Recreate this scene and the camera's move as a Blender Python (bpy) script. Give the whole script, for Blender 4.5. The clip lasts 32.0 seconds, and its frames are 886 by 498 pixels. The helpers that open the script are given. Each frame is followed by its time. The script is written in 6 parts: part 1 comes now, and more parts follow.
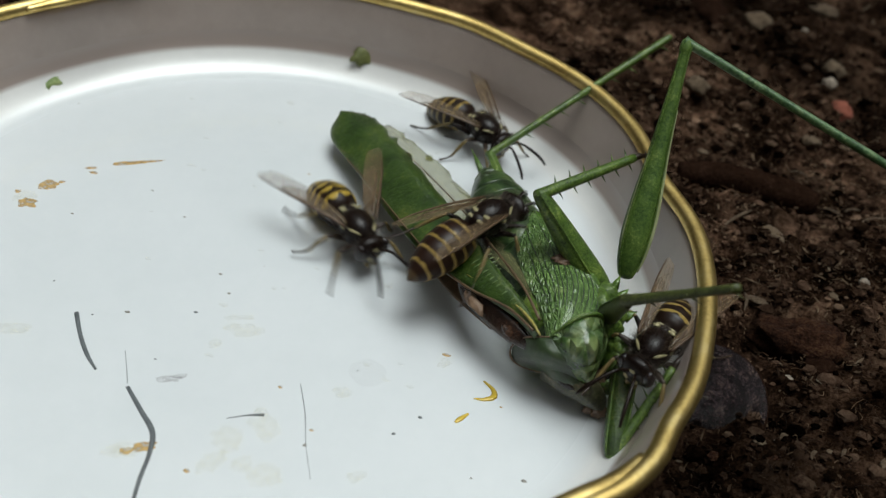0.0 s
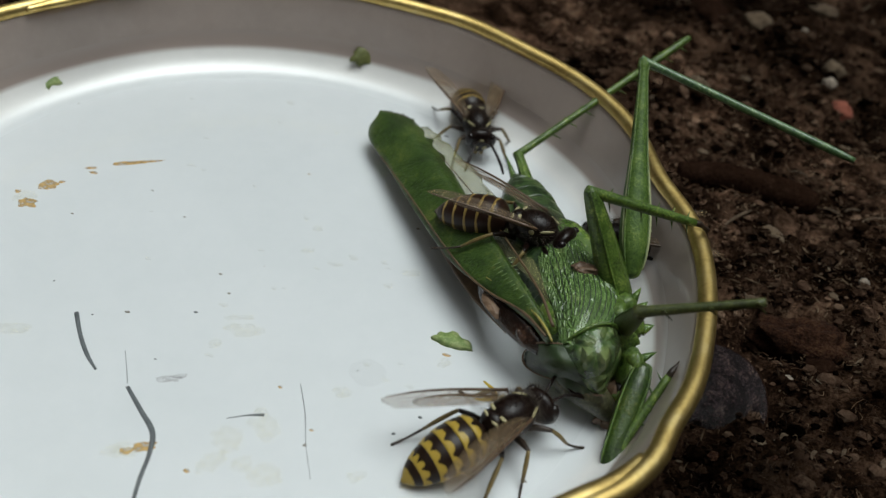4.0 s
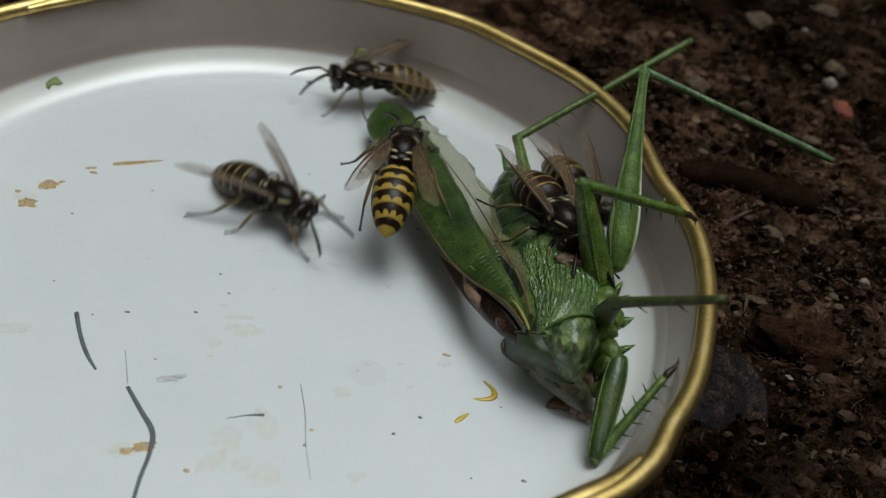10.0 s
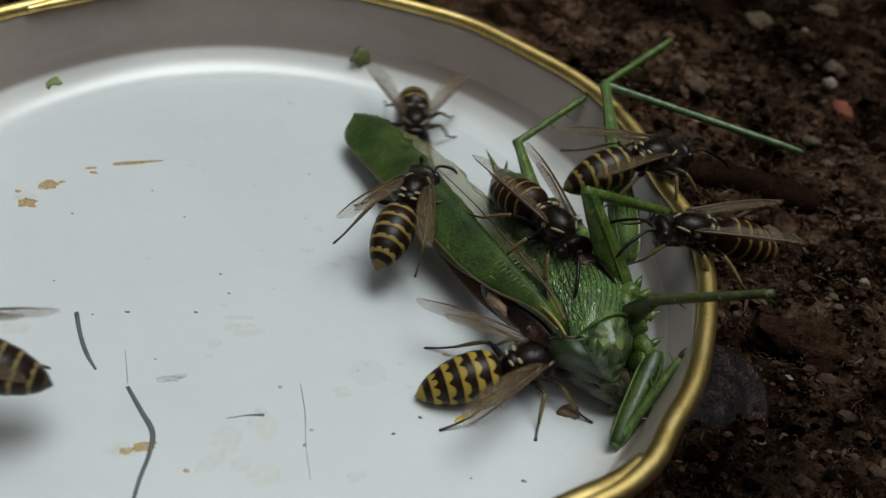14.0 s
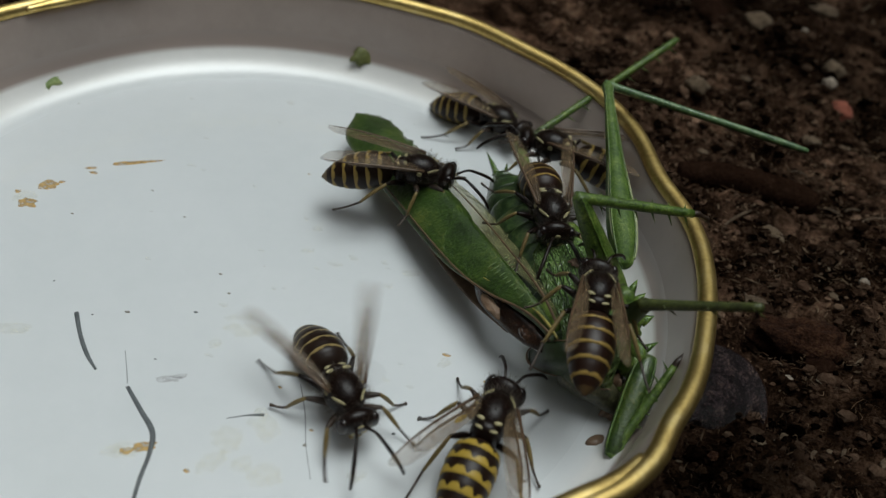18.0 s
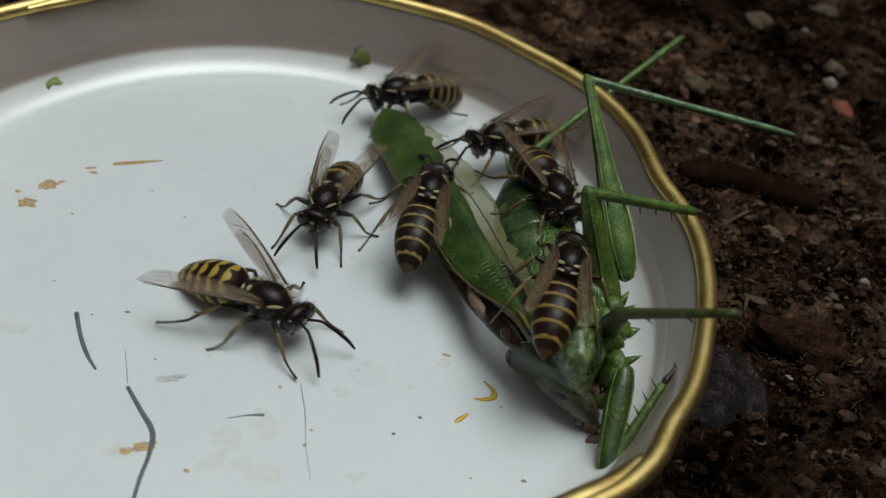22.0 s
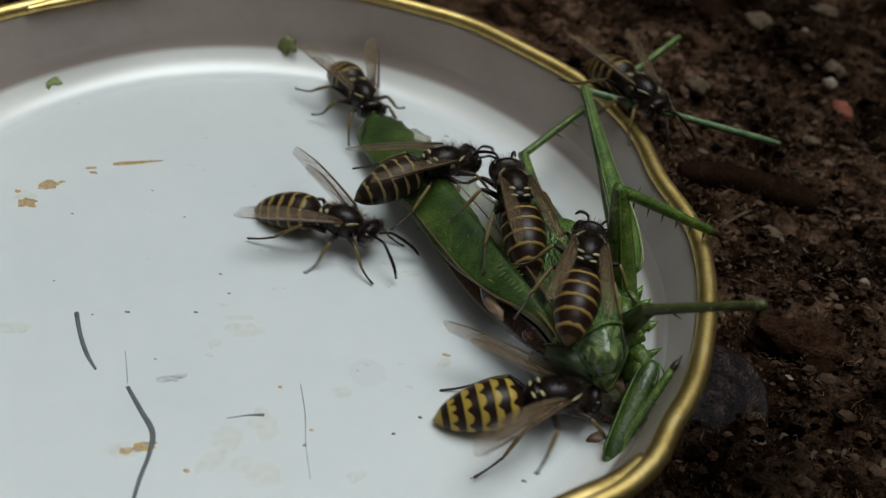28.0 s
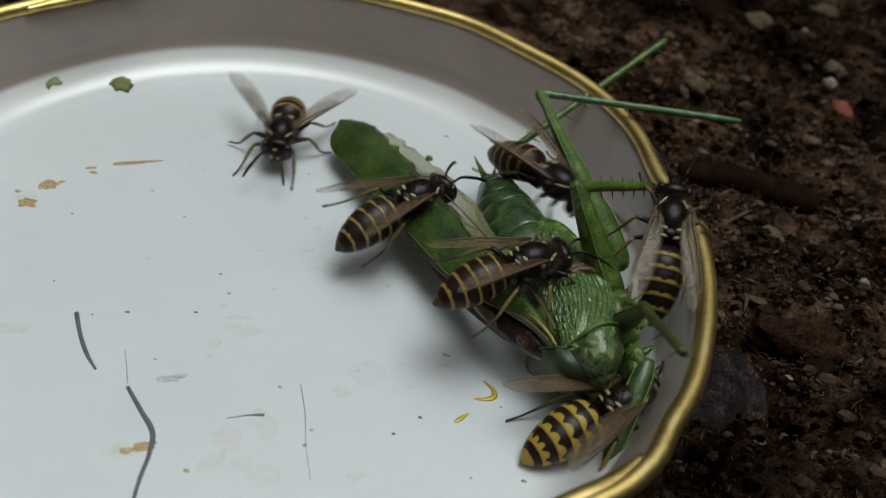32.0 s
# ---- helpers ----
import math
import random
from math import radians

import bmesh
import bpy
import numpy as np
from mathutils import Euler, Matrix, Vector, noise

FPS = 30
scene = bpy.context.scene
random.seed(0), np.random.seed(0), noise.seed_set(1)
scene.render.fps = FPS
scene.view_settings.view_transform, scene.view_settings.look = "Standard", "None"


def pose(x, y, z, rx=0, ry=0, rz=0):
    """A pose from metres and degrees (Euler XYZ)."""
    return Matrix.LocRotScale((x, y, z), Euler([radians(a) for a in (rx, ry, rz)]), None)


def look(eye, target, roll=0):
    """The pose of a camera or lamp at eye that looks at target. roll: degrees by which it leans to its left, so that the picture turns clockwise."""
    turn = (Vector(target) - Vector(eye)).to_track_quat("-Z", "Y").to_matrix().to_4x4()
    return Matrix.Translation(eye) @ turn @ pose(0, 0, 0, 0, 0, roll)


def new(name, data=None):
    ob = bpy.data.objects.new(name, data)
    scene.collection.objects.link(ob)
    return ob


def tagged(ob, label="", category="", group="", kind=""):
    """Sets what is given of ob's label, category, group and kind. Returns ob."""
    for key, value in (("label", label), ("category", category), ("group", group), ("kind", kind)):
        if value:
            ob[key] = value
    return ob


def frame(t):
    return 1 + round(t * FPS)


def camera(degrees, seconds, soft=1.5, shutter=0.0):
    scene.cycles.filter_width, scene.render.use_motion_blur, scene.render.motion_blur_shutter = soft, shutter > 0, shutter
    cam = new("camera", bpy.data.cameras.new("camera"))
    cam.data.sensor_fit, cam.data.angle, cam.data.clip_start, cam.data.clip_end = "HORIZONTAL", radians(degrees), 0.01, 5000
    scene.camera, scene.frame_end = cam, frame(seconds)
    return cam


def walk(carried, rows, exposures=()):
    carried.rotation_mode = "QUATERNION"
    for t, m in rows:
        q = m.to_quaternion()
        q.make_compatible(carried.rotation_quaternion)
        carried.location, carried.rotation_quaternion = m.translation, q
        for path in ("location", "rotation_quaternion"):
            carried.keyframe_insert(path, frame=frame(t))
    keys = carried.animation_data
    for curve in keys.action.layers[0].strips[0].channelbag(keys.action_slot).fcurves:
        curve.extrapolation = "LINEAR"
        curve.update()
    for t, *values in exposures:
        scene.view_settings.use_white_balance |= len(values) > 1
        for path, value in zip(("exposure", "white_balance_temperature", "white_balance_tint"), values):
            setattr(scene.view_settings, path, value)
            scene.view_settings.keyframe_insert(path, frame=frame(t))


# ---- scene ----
cam = camera(50, 32.0, soft=1.35, shutter=0.5)
MM = 0.001
STAND = look((0.01653, -0.06629, 0.06278), (0.01653, 0.00987, -0.00202), 10.89)
cam.data.dof.use_dof, cam.data.dof.focus_distance, cam.data.dof.aperture_fstop = True, 0.087, 36.0
walk(cam, [(0.0, STAND), (32.0, STAND)], exposures=[(0.0, 0.29, 6450, 4), (3.6, 0.23, 6450, 4), (5.2, -0.1, 6450, 4), (32.0, -0.1, 6450, 4)])

# ---- daylight under an overcast sky ----
world = bpy.data.worlds.new("overcast_sky")
scene.world = world
world.use_nodes = True
sky = world.node_tree.nodes.new("ShaderNodeTexSky")
sky.sky_type, sky.sun_disc = "NISHITA", False
sky.sun_elevation, sky.sun_rotation = radians(82), radians(48)
sky.air_density, sky.dust_density, sky.ozone_density = 0.6, 8.0, 0.2
sky_back = world.node_tree.nodes["Background"]
sky_back.inputs["Strength"].default_value = 0.046
cloud = world.node_tree.nodes.new("ShaderNodeHueSaturation")
cloud.inputs["Saturation"].default_value = 0.08
world.node_tree.links.new(sky.outputs["Color"], cloud.inputs["Color"])
world.node_tree.links.new(cloud.outputs["Color"], sky_back.inputs["Color"])
sun = new("sun", bpy.data.lights.new("sun", "SUN"))
sun.data.energy, sun.data.angle, sun.data.color = 1.6, radians(36), (0.93, 0.975, 1.0)
sun.matrix_world = look((0.13, 0.10, 0.95), (0.02, 0.0, 0.0))


# ---- materials ----
def material(name, colour, rough=0.5, metal=0.0, coat=0.0, spec=0.5):
    m = bpy.data.materials.new(name)
    m.use_nodes = True
    b = m.node_tree.nodes["Principled BSDF"]
    b.inputs["Base Color"].default_value = (*colour, 1)
    b.inputs["Roughness"].default_value = rough
    b.inputs["Metallic"].default_value = metal
    b.inputs["Coat Weight"].default_value = coat
    b.inputs["Specular IOR Level"].default_value = spec
    return m


def node(m, kind, links=(), **values):
    """A node in the material m, with input values by name and links (socket, other node, its output)."""
    n = m.node_tree.nodes.new(kind)
    for key, value in values.items():
        n.inputs[key.replace("_", " ")].default_value = value
    for socket, other, out in links:
        m.node_tree.links.new(other.outputs[out], n.inputs[socket])
    return n


def calc(m, op, a, b=0.0, c=0.0):
    n = m.node_tree.nodes.new("ShaderNodeMath")
    n.operation = op
    for i, v in enumerate((a, b, c)):
        if isinstance(v, (int, float)):
            n.inputs[i].default_value = v
        else:
            m.node_tree.links.new(v, n.inputs[i])
    return n.outputs[0]


def ramp(m, source, stops):
    r = m.node_tree.nodes.new("ShaderNodeValToRGB")
    while len(r.color_ramp.elements) < len(stops):
        r.color_ramp.elements.new(0.5)
    for e, (at, colour) in zip(r.color_ramp.elements, stops):
        e.position, e.color = at, (*colour, 1)
    m.node_tree.links.new(source, r.inputs["Fac"])
    return r


def bsdf(m):
    return m.node_tree.nodes["Principled BSDF"]


def grained(name, stops, size, rough=0.5, bump=0.0, fine=0.0, metal=0.0, coat=0.0, spec=0.5, spread=0.0, rough_to=None, share=0.35):
    """Colour from noise at two scales; size and fine in millimetres; bump in millimetres; spread: how far pieces differ."""
    m = material(name, stops[0][1], rough, metal, coat, spec)
    b, link = bsdf(m), m.node_tree.links.new
    where = node(m, "ShaderNodeTexCoord").outputs["Object"]
    big = node(m, "ShaderNodeTexNoise", Scale=1000.0 / size, Detail=5.0, Roughness=0.6)
    small = node(m, "ShaderNodeTexNoise", Scale=1000.0 / (fine or size / 6), Detail=4.0, Roughness=0.65)
    link(where, big.inputs["Vector"])
    link(where, small.inputs["Vector"])
    fac = calc(m, "MULTIPLY_ADD", big.outputs["Fac"], 1 - share, calc(m, "MULTIPLY", small.outputs["Fac"], share))
    if spread:
        rnd = node(m, "ShaderNodeNewGeometry").outputs["Random Per Island"]
        fac = calc(m, "ADD", fac, calc(m, "MULTIPLY_ADD", rnd, spread, -spread / 2))
    link(ramp(m, fac, stops).outputs["Color"], b.inputs["Base Color"])
    if rough_to is not None:
        link(calc(m, "MULTIPLY_ADD", small.outputs["Fac"], rough_to - rough, rough), b.inputs["Roughness"])
    if bump:
        n = node(m, "ShaderNodeBump", Strength=1.0, Distance=bump * MM)
        link(calc(m, "MULTIPLY_ADD", small.outputs["Fac"], 0.5, big.outputs["Fac"]), n.inputs["Height"])
        link(n.outputs["Normal"], b.inputs["Normal"])
    return m


def banded(name, dark, yellow, at, teeth, count):
    """A wasp's belly plate, 1.36 mm long from its front edge: dark in front, yellow behind an edge with teeth."""
    m = material(name, dark, 0.36, spec=0.26)
    xyz = node(m, "ShaderNodeSeparateXYZ", [("Vector", node(m, "ShaderNodeTexCoord"), "Object")])
    along = calc(m, "MULTIPLY", xyz.outputs["Y"], -1.0 / (1.36 * MM))
    angle = calc(m, "ARCTAN2", xyz.outputs["X"], xyz.outputs["Z"])
    wave = calc(m, "COSINE", calc(m, "MULTIPLY", angle, count))
    tooth = calc(m, "POWER", calc(m, "MULTIPLY_ADD", wave, 0.5, 0.5), 2.4)
    wobble = node(m, "ShaderNodeTexNoise", [("Vector", node(m, "ShaderNodeTexCoord"), "Object")], Scale=1900.0, Detail=3.0)
    edge = calc(m, "ADD", calc(m, "MULTIPLY_ADD", tooth, teeth, at), calc(m, "MULTIPLY_ADD", wobble.outputs["Fac"], 0.2, -0.1))
    fac = calc(m, "MULTIPLY_ADD", calc(m, "SUBTRACT", along, edge), 14.0, 0.5)
    fac.node.use_clamp = True
    mix = node(m, "ShaderNodeMix")
    mix.data_type = "RGBA"
    mix.inputs[6].default_value, mix.inputs[7].default_value = (*dark, 1), (*yellow, 1)
    m.node_tree.links.new(fac, mix.inputs[0])
    m.node_tree.links.new(mix.outputs[2], bsdf(m).inputs["Base Color"])
    return m


def clear(name, colour, alpha, rough):
    m = grained(name, [(0.35, colour), (0.7, tuple(c * 1.5 for c in colour))], 1.6, rough, bump=0.02)
    bsdf(m).inputs["Alpha"].default_value = alpha
    return m


# wall grey and ring cream have shade and sky sheen put into the colour
WALL = grained("shade_grey_wall", [(0.3, (0.396, 0.3212, 0.2805)), (0.7, (0.473, 0.3905, 0.3465))], 9, 0.3, coat=0.4, rough_to=0.5)
GASKET = grained("sky_sheen_gasket", [(0.3, (0.80, 0.79, 0.77)), (0.7, (0.86, 0.85, 0.83))], 6, 0.25, coat=1.0, rough_to=0.35)
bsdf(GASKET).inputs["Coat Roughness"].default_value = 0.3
# the wall's painted shade fades out over the ring's upper edge
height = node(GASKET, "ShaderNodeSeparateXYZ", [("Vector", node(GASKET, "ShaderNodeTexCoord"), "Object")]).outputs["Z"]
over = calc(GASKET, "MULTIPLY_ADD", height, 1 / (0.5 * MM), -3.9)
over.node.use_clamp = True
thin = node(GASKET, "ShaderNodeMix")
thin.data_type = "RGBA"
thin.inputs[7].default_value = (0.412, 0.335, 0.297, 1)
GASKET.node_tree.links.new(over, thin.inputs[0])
# the cream brightens upward from the floor's white
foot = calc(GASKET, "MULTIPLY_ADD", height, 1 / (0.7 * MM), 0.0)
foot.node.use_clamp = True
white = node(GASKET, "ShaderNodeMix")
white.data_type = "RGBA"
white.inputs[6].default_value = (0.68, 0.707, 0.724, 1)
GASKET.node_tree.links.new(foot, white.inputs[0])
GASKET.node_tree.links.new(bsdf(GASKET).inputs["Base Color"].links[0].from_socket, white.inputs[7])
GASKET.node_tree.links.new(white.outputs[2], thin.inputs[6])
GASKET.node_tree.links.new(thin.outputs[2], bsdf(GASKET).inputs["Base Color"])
ENAMEL = grained("white_enamel", [(0.3, (0.648, 0.678, 0.695)), (0.7, (0.708, 0.732, 0.75))], 14, 0.3, coat=1.0, rough_to=0.45, spec=0.5)
bsdf(ENAMEL).inputs["Coat Roughness"].default_value = 0.12
GOLD = grained("gold_lacquer", [(0.3, (0.40, 0.26, 0.085)), (0.5, (0.64, 0.47, 0.17)), (0.8, (0.80, 0.65, 0.33))], 3, 0.32, bump=0.03, fine=0.4, metal=1.0, rough_to=0.52)
SOIL = grained("moist_soil", [(0.38, (0.003279, 0.001885, 0.001147)), (0.48, (0.03147, 0.01697, 0.0105)), (0.57, (0.1358, 0.07674, 0.04785)), (0.70, (0.3137, 0.2081, 0.1381))], 5, 0.9, bump=0.7, fine=0.35, spec=0.0)
CRUMB = grained("soil_crumb", [(0.25, (0.005029, 0.002846, 0.001771)), (0.5, (0.0509, 0.02863, 0.01764)), (0.72, (0.1785, 0.1062, 0.07056)), (0.92, (0.3197, 0.2202, 0.1496))], 1.1, 0.9, bump=0.2, fine=0.2, spec=0.0, spread=0.6)
FIBRE = grained("dry_fibre", [(0.3, (0.02387, 0.01171, 0.006514)), (0.7, (0.1575, 0.0854, 0.04733)), (1.0, (0.495, 0.3267, 0.2012))], 2.5, 0.85, spec=0.1, spread=0.9)
SHRED = grained("wood_shred", [(0.2, (0.03826, 0.02268, 0.01413)), (0.6, (0.08834, 0.05665, 0.03466)), (0.95, (0.1684, 0.1175, 0.07651)), (1.0, (0.2099, 0.1646, 0.1181))], 1.4, 0.9, bump=0.08, spec=0.05, spread=0.9)
# for the added ring out of view
BACKDROP_BROWN = grained("dark_brown_backdrop", [(0.3, (0.012, 0.009, 0.005)), (0.6, (0.05, 0.036, 0.02)), (0.85, (0.10, 0.07, 0.04))], 60, 0.8, bump=12, fine=14)


def darkened(m, x, y, reach):
    """Darkens the soil's colour round a place, with an uneven edge."""
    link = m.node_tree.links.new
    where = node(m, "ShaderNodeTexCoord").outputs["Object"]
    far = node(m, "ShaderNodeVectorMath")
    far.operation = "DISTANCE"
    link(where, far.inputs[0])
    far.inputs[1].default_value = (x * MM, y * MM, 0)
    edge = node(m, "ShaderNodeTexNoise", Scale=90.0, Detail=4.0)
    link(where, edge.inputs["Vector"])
    # dry: share of the undarkened colour, rising away from the place
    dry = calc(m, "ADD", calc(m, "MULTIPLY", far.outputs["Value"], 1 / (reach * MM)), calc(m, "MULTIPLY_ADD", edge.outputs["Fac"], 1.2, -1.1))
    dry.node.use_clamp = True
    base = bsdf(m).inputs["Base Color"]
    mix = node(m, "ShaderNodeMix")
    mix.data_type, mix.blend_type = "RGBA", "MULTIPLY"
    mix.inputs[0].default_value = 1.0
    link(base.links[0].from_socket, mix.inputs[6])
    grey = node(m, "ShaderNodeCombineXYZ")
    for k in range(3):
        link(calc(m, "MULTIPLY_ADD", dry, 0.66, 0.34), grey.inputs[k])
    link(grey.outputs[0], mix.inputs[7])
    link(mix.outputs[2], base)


def patchy(m, size, low):
    """Lighter and darker patches, size millimetres wide, painting in the shade of pits; low: how dark the darkest are.
    """
    link = m.node_tree.links.new
    tex = node(m, "ShaderNodeTexNoise", [("Vector", node(m, "ShaderNodeTexCoord"), "Object")], Scale=1000.0 / size, Detail=3.0, Roughness=0.55)
    base = bsdf(m).inputs["Base Color"]
    mix = node(m, "ShaderNodeMix")
    mix.data_type, mix.blend_type = "RGBA", "MULTIPLY"
    mix.inputs[0].default_value = 1.0
    link(base.links[0].from_socket, mix.inputs[6])
    link(ramp(m, tex.outputs["Fac"], [(0.38, (low, low, low)), (0.62, (1, 1, 1))]).outputs["Color"], mix.inputs[7])
    link(mix.outputs[2], base)


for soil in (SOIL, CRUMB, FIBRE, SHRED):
    # darker colour at the near corner
    darkened(soil, 52, -38, 38)
    # shade of the far pits painted into the soil colour
    darkened(soil, 60, 76, 21)
    if soil is not SHRED:
        patchy(soil, 13, 0.3)
PEBBLE = grained("dull_pebble", [(0.3, (0.0585, 0.0403, 0.026)), (0.55, (0.136, 0.0992, 0.0672)), (0.75, (0.252, 0.1944, 0.1404))], 1.3, 0.95, bump=0.25, fine=0.3, spec=0.05, share=0.5)
GRIT = grained("whitish_grit", [(0.3, (0.16, 0.125, 0.095)), (0.55, (0.30, 0.25, 0.20)), (0.75, (0.46, 0.40, 0.33))], 0.9, 0.8, bump=0.15, fine=0.2, spec=0.2, share=0.5)
STRAW = grained("dry_straw", [(0.3, (0.045, 0.0315, 0.021)), (0.55, (0.1054, 0.0765, 0.0527)), (0.75, (0.187, 0.1445, 0.1054))], 0.9, 0.95, bump=0.2, fine=0.25, spec=0.05, share=0.5)
RED_STONE = grained("red_brick_grit", [(0.3, (0.1485, 0.0396, 0.022)), (0.7, (0.2565, 0.0715, 0.04))], 1.5, 0.9, bump=0.12)
BARK = grained("dark_bark", [(0.3, (0.006, 0.0029, 0.0019)), (0.55, (0.022, 0.0112, 0.0072)), (0.8, (0.060, 0.033, 0.021))], 2.2, 0.95, bump=0.7, fine=0.4, spec=0.0, share=0.5)
RUST_BARK = grained("rusty_bark", [(0.38, (0.010, 0.0042, 0.0024)), (0.5, (0.034, 0.0145, 0.0078)), (0.65, (0.085, 0.042, 0.022))], 2.5, 0.9, bump=0.8, fine=0.3, spec=0.08, share=0.5)
SHELL = grained("dark_mussel_shell", [(0.40, (0.00462, 0.00308, 0.00308)), (0.47, (0.01625, 0.01056, 0.01137)), (0.53, (0.04118, 0.02746, 0.02917)), (0.59, (0.07956, 0.05242, 0.04615)), (0.68, (0.254, 0.1799, 0.127))], 1.7, 0.25, bump=1.3, fine=0.3, share=0.5, spec=0.5)
GREEN = grained("grass_green_wing", [(0.38, (0.01202, 0.0273, 0.003917)), (0.47, (0.02804, 0.06006, 0.008323)), (0.55, (0.05009, 0.0897, 0.01371)), (0.66, (0.1352, 0.1482, 0.03182))], 3.4, 0.30, bump=0.2, fine=0.3, coat=0.35, share=0.45)
BODY = grained("green_cuticle", [(0.38, (0.02871, 0.06496, 0.009596)), (0.47, (0.07306, 0.14, 0.02125)), (0.55, (0.1174, 0.196, 0.03222)), (0.66, (0.261, 0.336, 0.06854))], 1.8, 0.25, bump=0.28, fine=0.35, coat=0.45, share=0.4)
DOME = grained("crumpled_glossy_cuticle", [(0.38, (0.03028, 0.0676, 0.0175)), (0.48, (0.07571, 0.1365, 0.03819)), (0.6, (0.1817, 0.234, 0.07956))], 1.9, 0.2, bump=0.5, fine=0.7, coat=0.7, share=0.15)
bsdf(DOME).inputs["Coat Roughness"].default_value = 0.1
BLUISH = grained("blue_green_leg", [(0.40, (0.02783, 0.066, 0.02475)), (0.48, (0.06957, 0.1375, 0.05115)), (0.55, (0.1075, 0.187, 0.07425)), (0.65, (0.2277, 0.308, 0.1402))], 1.2, 0.36, bump=0.1, fine=0.25, coat=0.2, share=0.5)
LEG_GREEN = grained("dotted_green_leg", [(0.39, (0.01581, 0.03441, 0.004336)), (0.45, (0.05311, 0.09988, 0.01419)), (0.55, (0.09406, 0.1567, 0.02433)), (0.65, (0.2258, 0.2926, 0.06081))], 1.4, 0.36, bump=0.16, fine=0.22, coat=0.15, share=0.55)
THIGH = grained("smooth_green_thigh", [(0.36, (0.0269, 0.063, 0.01102)), (0.48, (0.06698, 0.1232, 0.02203)), (0.58, (0.1092, 0.1776, 0.03427)), (0.68, (0.2097, 0.2702, 0.06732))], 1.6, 0.5, bump=0.15, fine=0.25, coat=0.0, spec=0.3, share=0.5)
WRINKLED = grained("wrinkled_cuticle", [(0.3, (0.06226, 0.1236, 0.03619)), (0.55, (0.1558, 0.2574, 0.07496)), (0.8, (0.4152, 0.4976, 0.194))], 1.2, 0.26, coat=0.5, fine=0.25)


def creased(m, scale, depth):
    """Adds a net of fine creases to the relief of the material m."""
    net = node(m, "ShaderNodeTexVoronoi", [("Vector", node(m, "ShaderNodeMapping", [("Vector", node(m, "ShaderNodeTexCoord"), "Object")], Scale=scale), "Vector")], Scale=1.0)
    net.feature = "DISTANCE_TO_EDGE"
    n = node(m, "ShaderNodeBump", [("Height", net, "Distance")], Strength=1.0, Distance=depth * MM)
    for old in bsdf(m).inputs["Normal"].links:
        m.node_tree.links.new(old.from_socket, n.inputs["Normal"])
    m.node_tree.links.new(n.outputs["Normal"], bsdf(m).inputs["Normal"])


creased(WRINKLED, (3800, 1300, 2000), 0.5)
creased(DOME, (640, 480, 560), 1.5)
creased(GREEN, (1400, 2200, 1400), 0.035)
DARK_RIB = grained("dark_green_vein", [(0.3, (0.012, 0.022, 0.010)), (0.7, (0.035, 0.055, 0.022))], 0.6, 0.4)
ABDOMEN = grained("dark_olive_abdomen", [(0.40, (0.009653, 0.021, 0.008262)), (0.48, (0.02896, 0.05643, 0.01928)), (0.56, (0.06023, 0.1016, 0.03151)), (0.66, (0.1426, 0.1588, 0.06059))], 1.6, 0.28, bump=0.1, fine=0.35, coat=0.2, share=0.45)
FACE = grained("translucent_face", [(0.38, (0.0187, 0.016, 0.00825)), (0.48, (0.04675, 0.048, 0.021)), (0.56, (0.085, 0.08, 0.039)), (0.66, (0.17, 0.136, 0.075))], 1.6, 0.35, bump=0.15, fine=0.3, coat=0.2, share=0.45)
DULL = grained("dull_green_shield", [(0.38, (0.01198, 0.01797, 0.006739)), (0.47, (0.02546, 0.04193, 0.01498)), (0.54, (0.0337, 0.05897, 0.02106)), (0.62, (0.06552, 0.07531, 0.038)), (0.7, (0.08986, 0.07862, 0.04493))], 3.2, 0.42, bump=0.1, fine=0.7, coat=0.1, share=0.15)
STALK = grained("brownish_green_leg", [(0.38, (0.024, 0.0266, 0.00675)), (0.5, (0.0504, 0.0627, 0.01425)), (0.64, (0.102, 0.114, 0.0285))], 1.4, 0.45, bump=0.1, fine=0.25, share=0.5)
YELLOW_RIB = grained("yellow_vein", [(0.3, (0.24, 0.20, 0.04)), (0.7, (0.44, 0.36, 0.09))], 1.0, 0.4)
PALE_EDGE = grained("pale_thigh_edge", [(0.3, (0.30, 0.34, 0.15)), (0.7, (0.46, 0.48, 0.28))], 1.0, 0.35, coat=0.3)
PALE_RIB = grained("pale_green_vein", [(0.3, (0.11, 0.17, 0.06)), (0.7, (0.24, 0.32, 0.14))], 0.5, 0.3, coat=0.3)
BROWN_RIB = grained("brown_vein", [(0.3, (0.06, 0.035, 0.018)), (0.7, (0.15, 0.09, 0.045))], 1.0, 0.5)
BROWN_WING = grained("brown_wing_base", [(0.40, (0.006, 0.003, 0.002)), (0.50, (0.018, 0.008, 0.005)), (0.60, (0.05, 0.024, 0.014)), (0.72, (0.16, 0.09, 0.055))], 1.8, 0.2, bump=0.15, fine=0.4, coat=0.6)
TAN = grained("tan_tissue", [(0.3, (0.10, 0.055, 0.03)), (0.7, (0.24, 0.15, 0.09))], 1.0, 0.45, bump=0.12, coat=0.2)
VEIL = clear("pale_hind_wing", (0.20, 0.20, 0.09), 0.42, 0.4)
BLACK = grained("black_chitin", [(0.3, (0.0045, 0.0020, 0.0014)), (0.6, (0.011, 0.0050, 0.0034)), (0.85, (0.027, 0.0130, 0.0086))], 0.8, 0.3, bump=0.03, coat=0.0, spec=0.25)
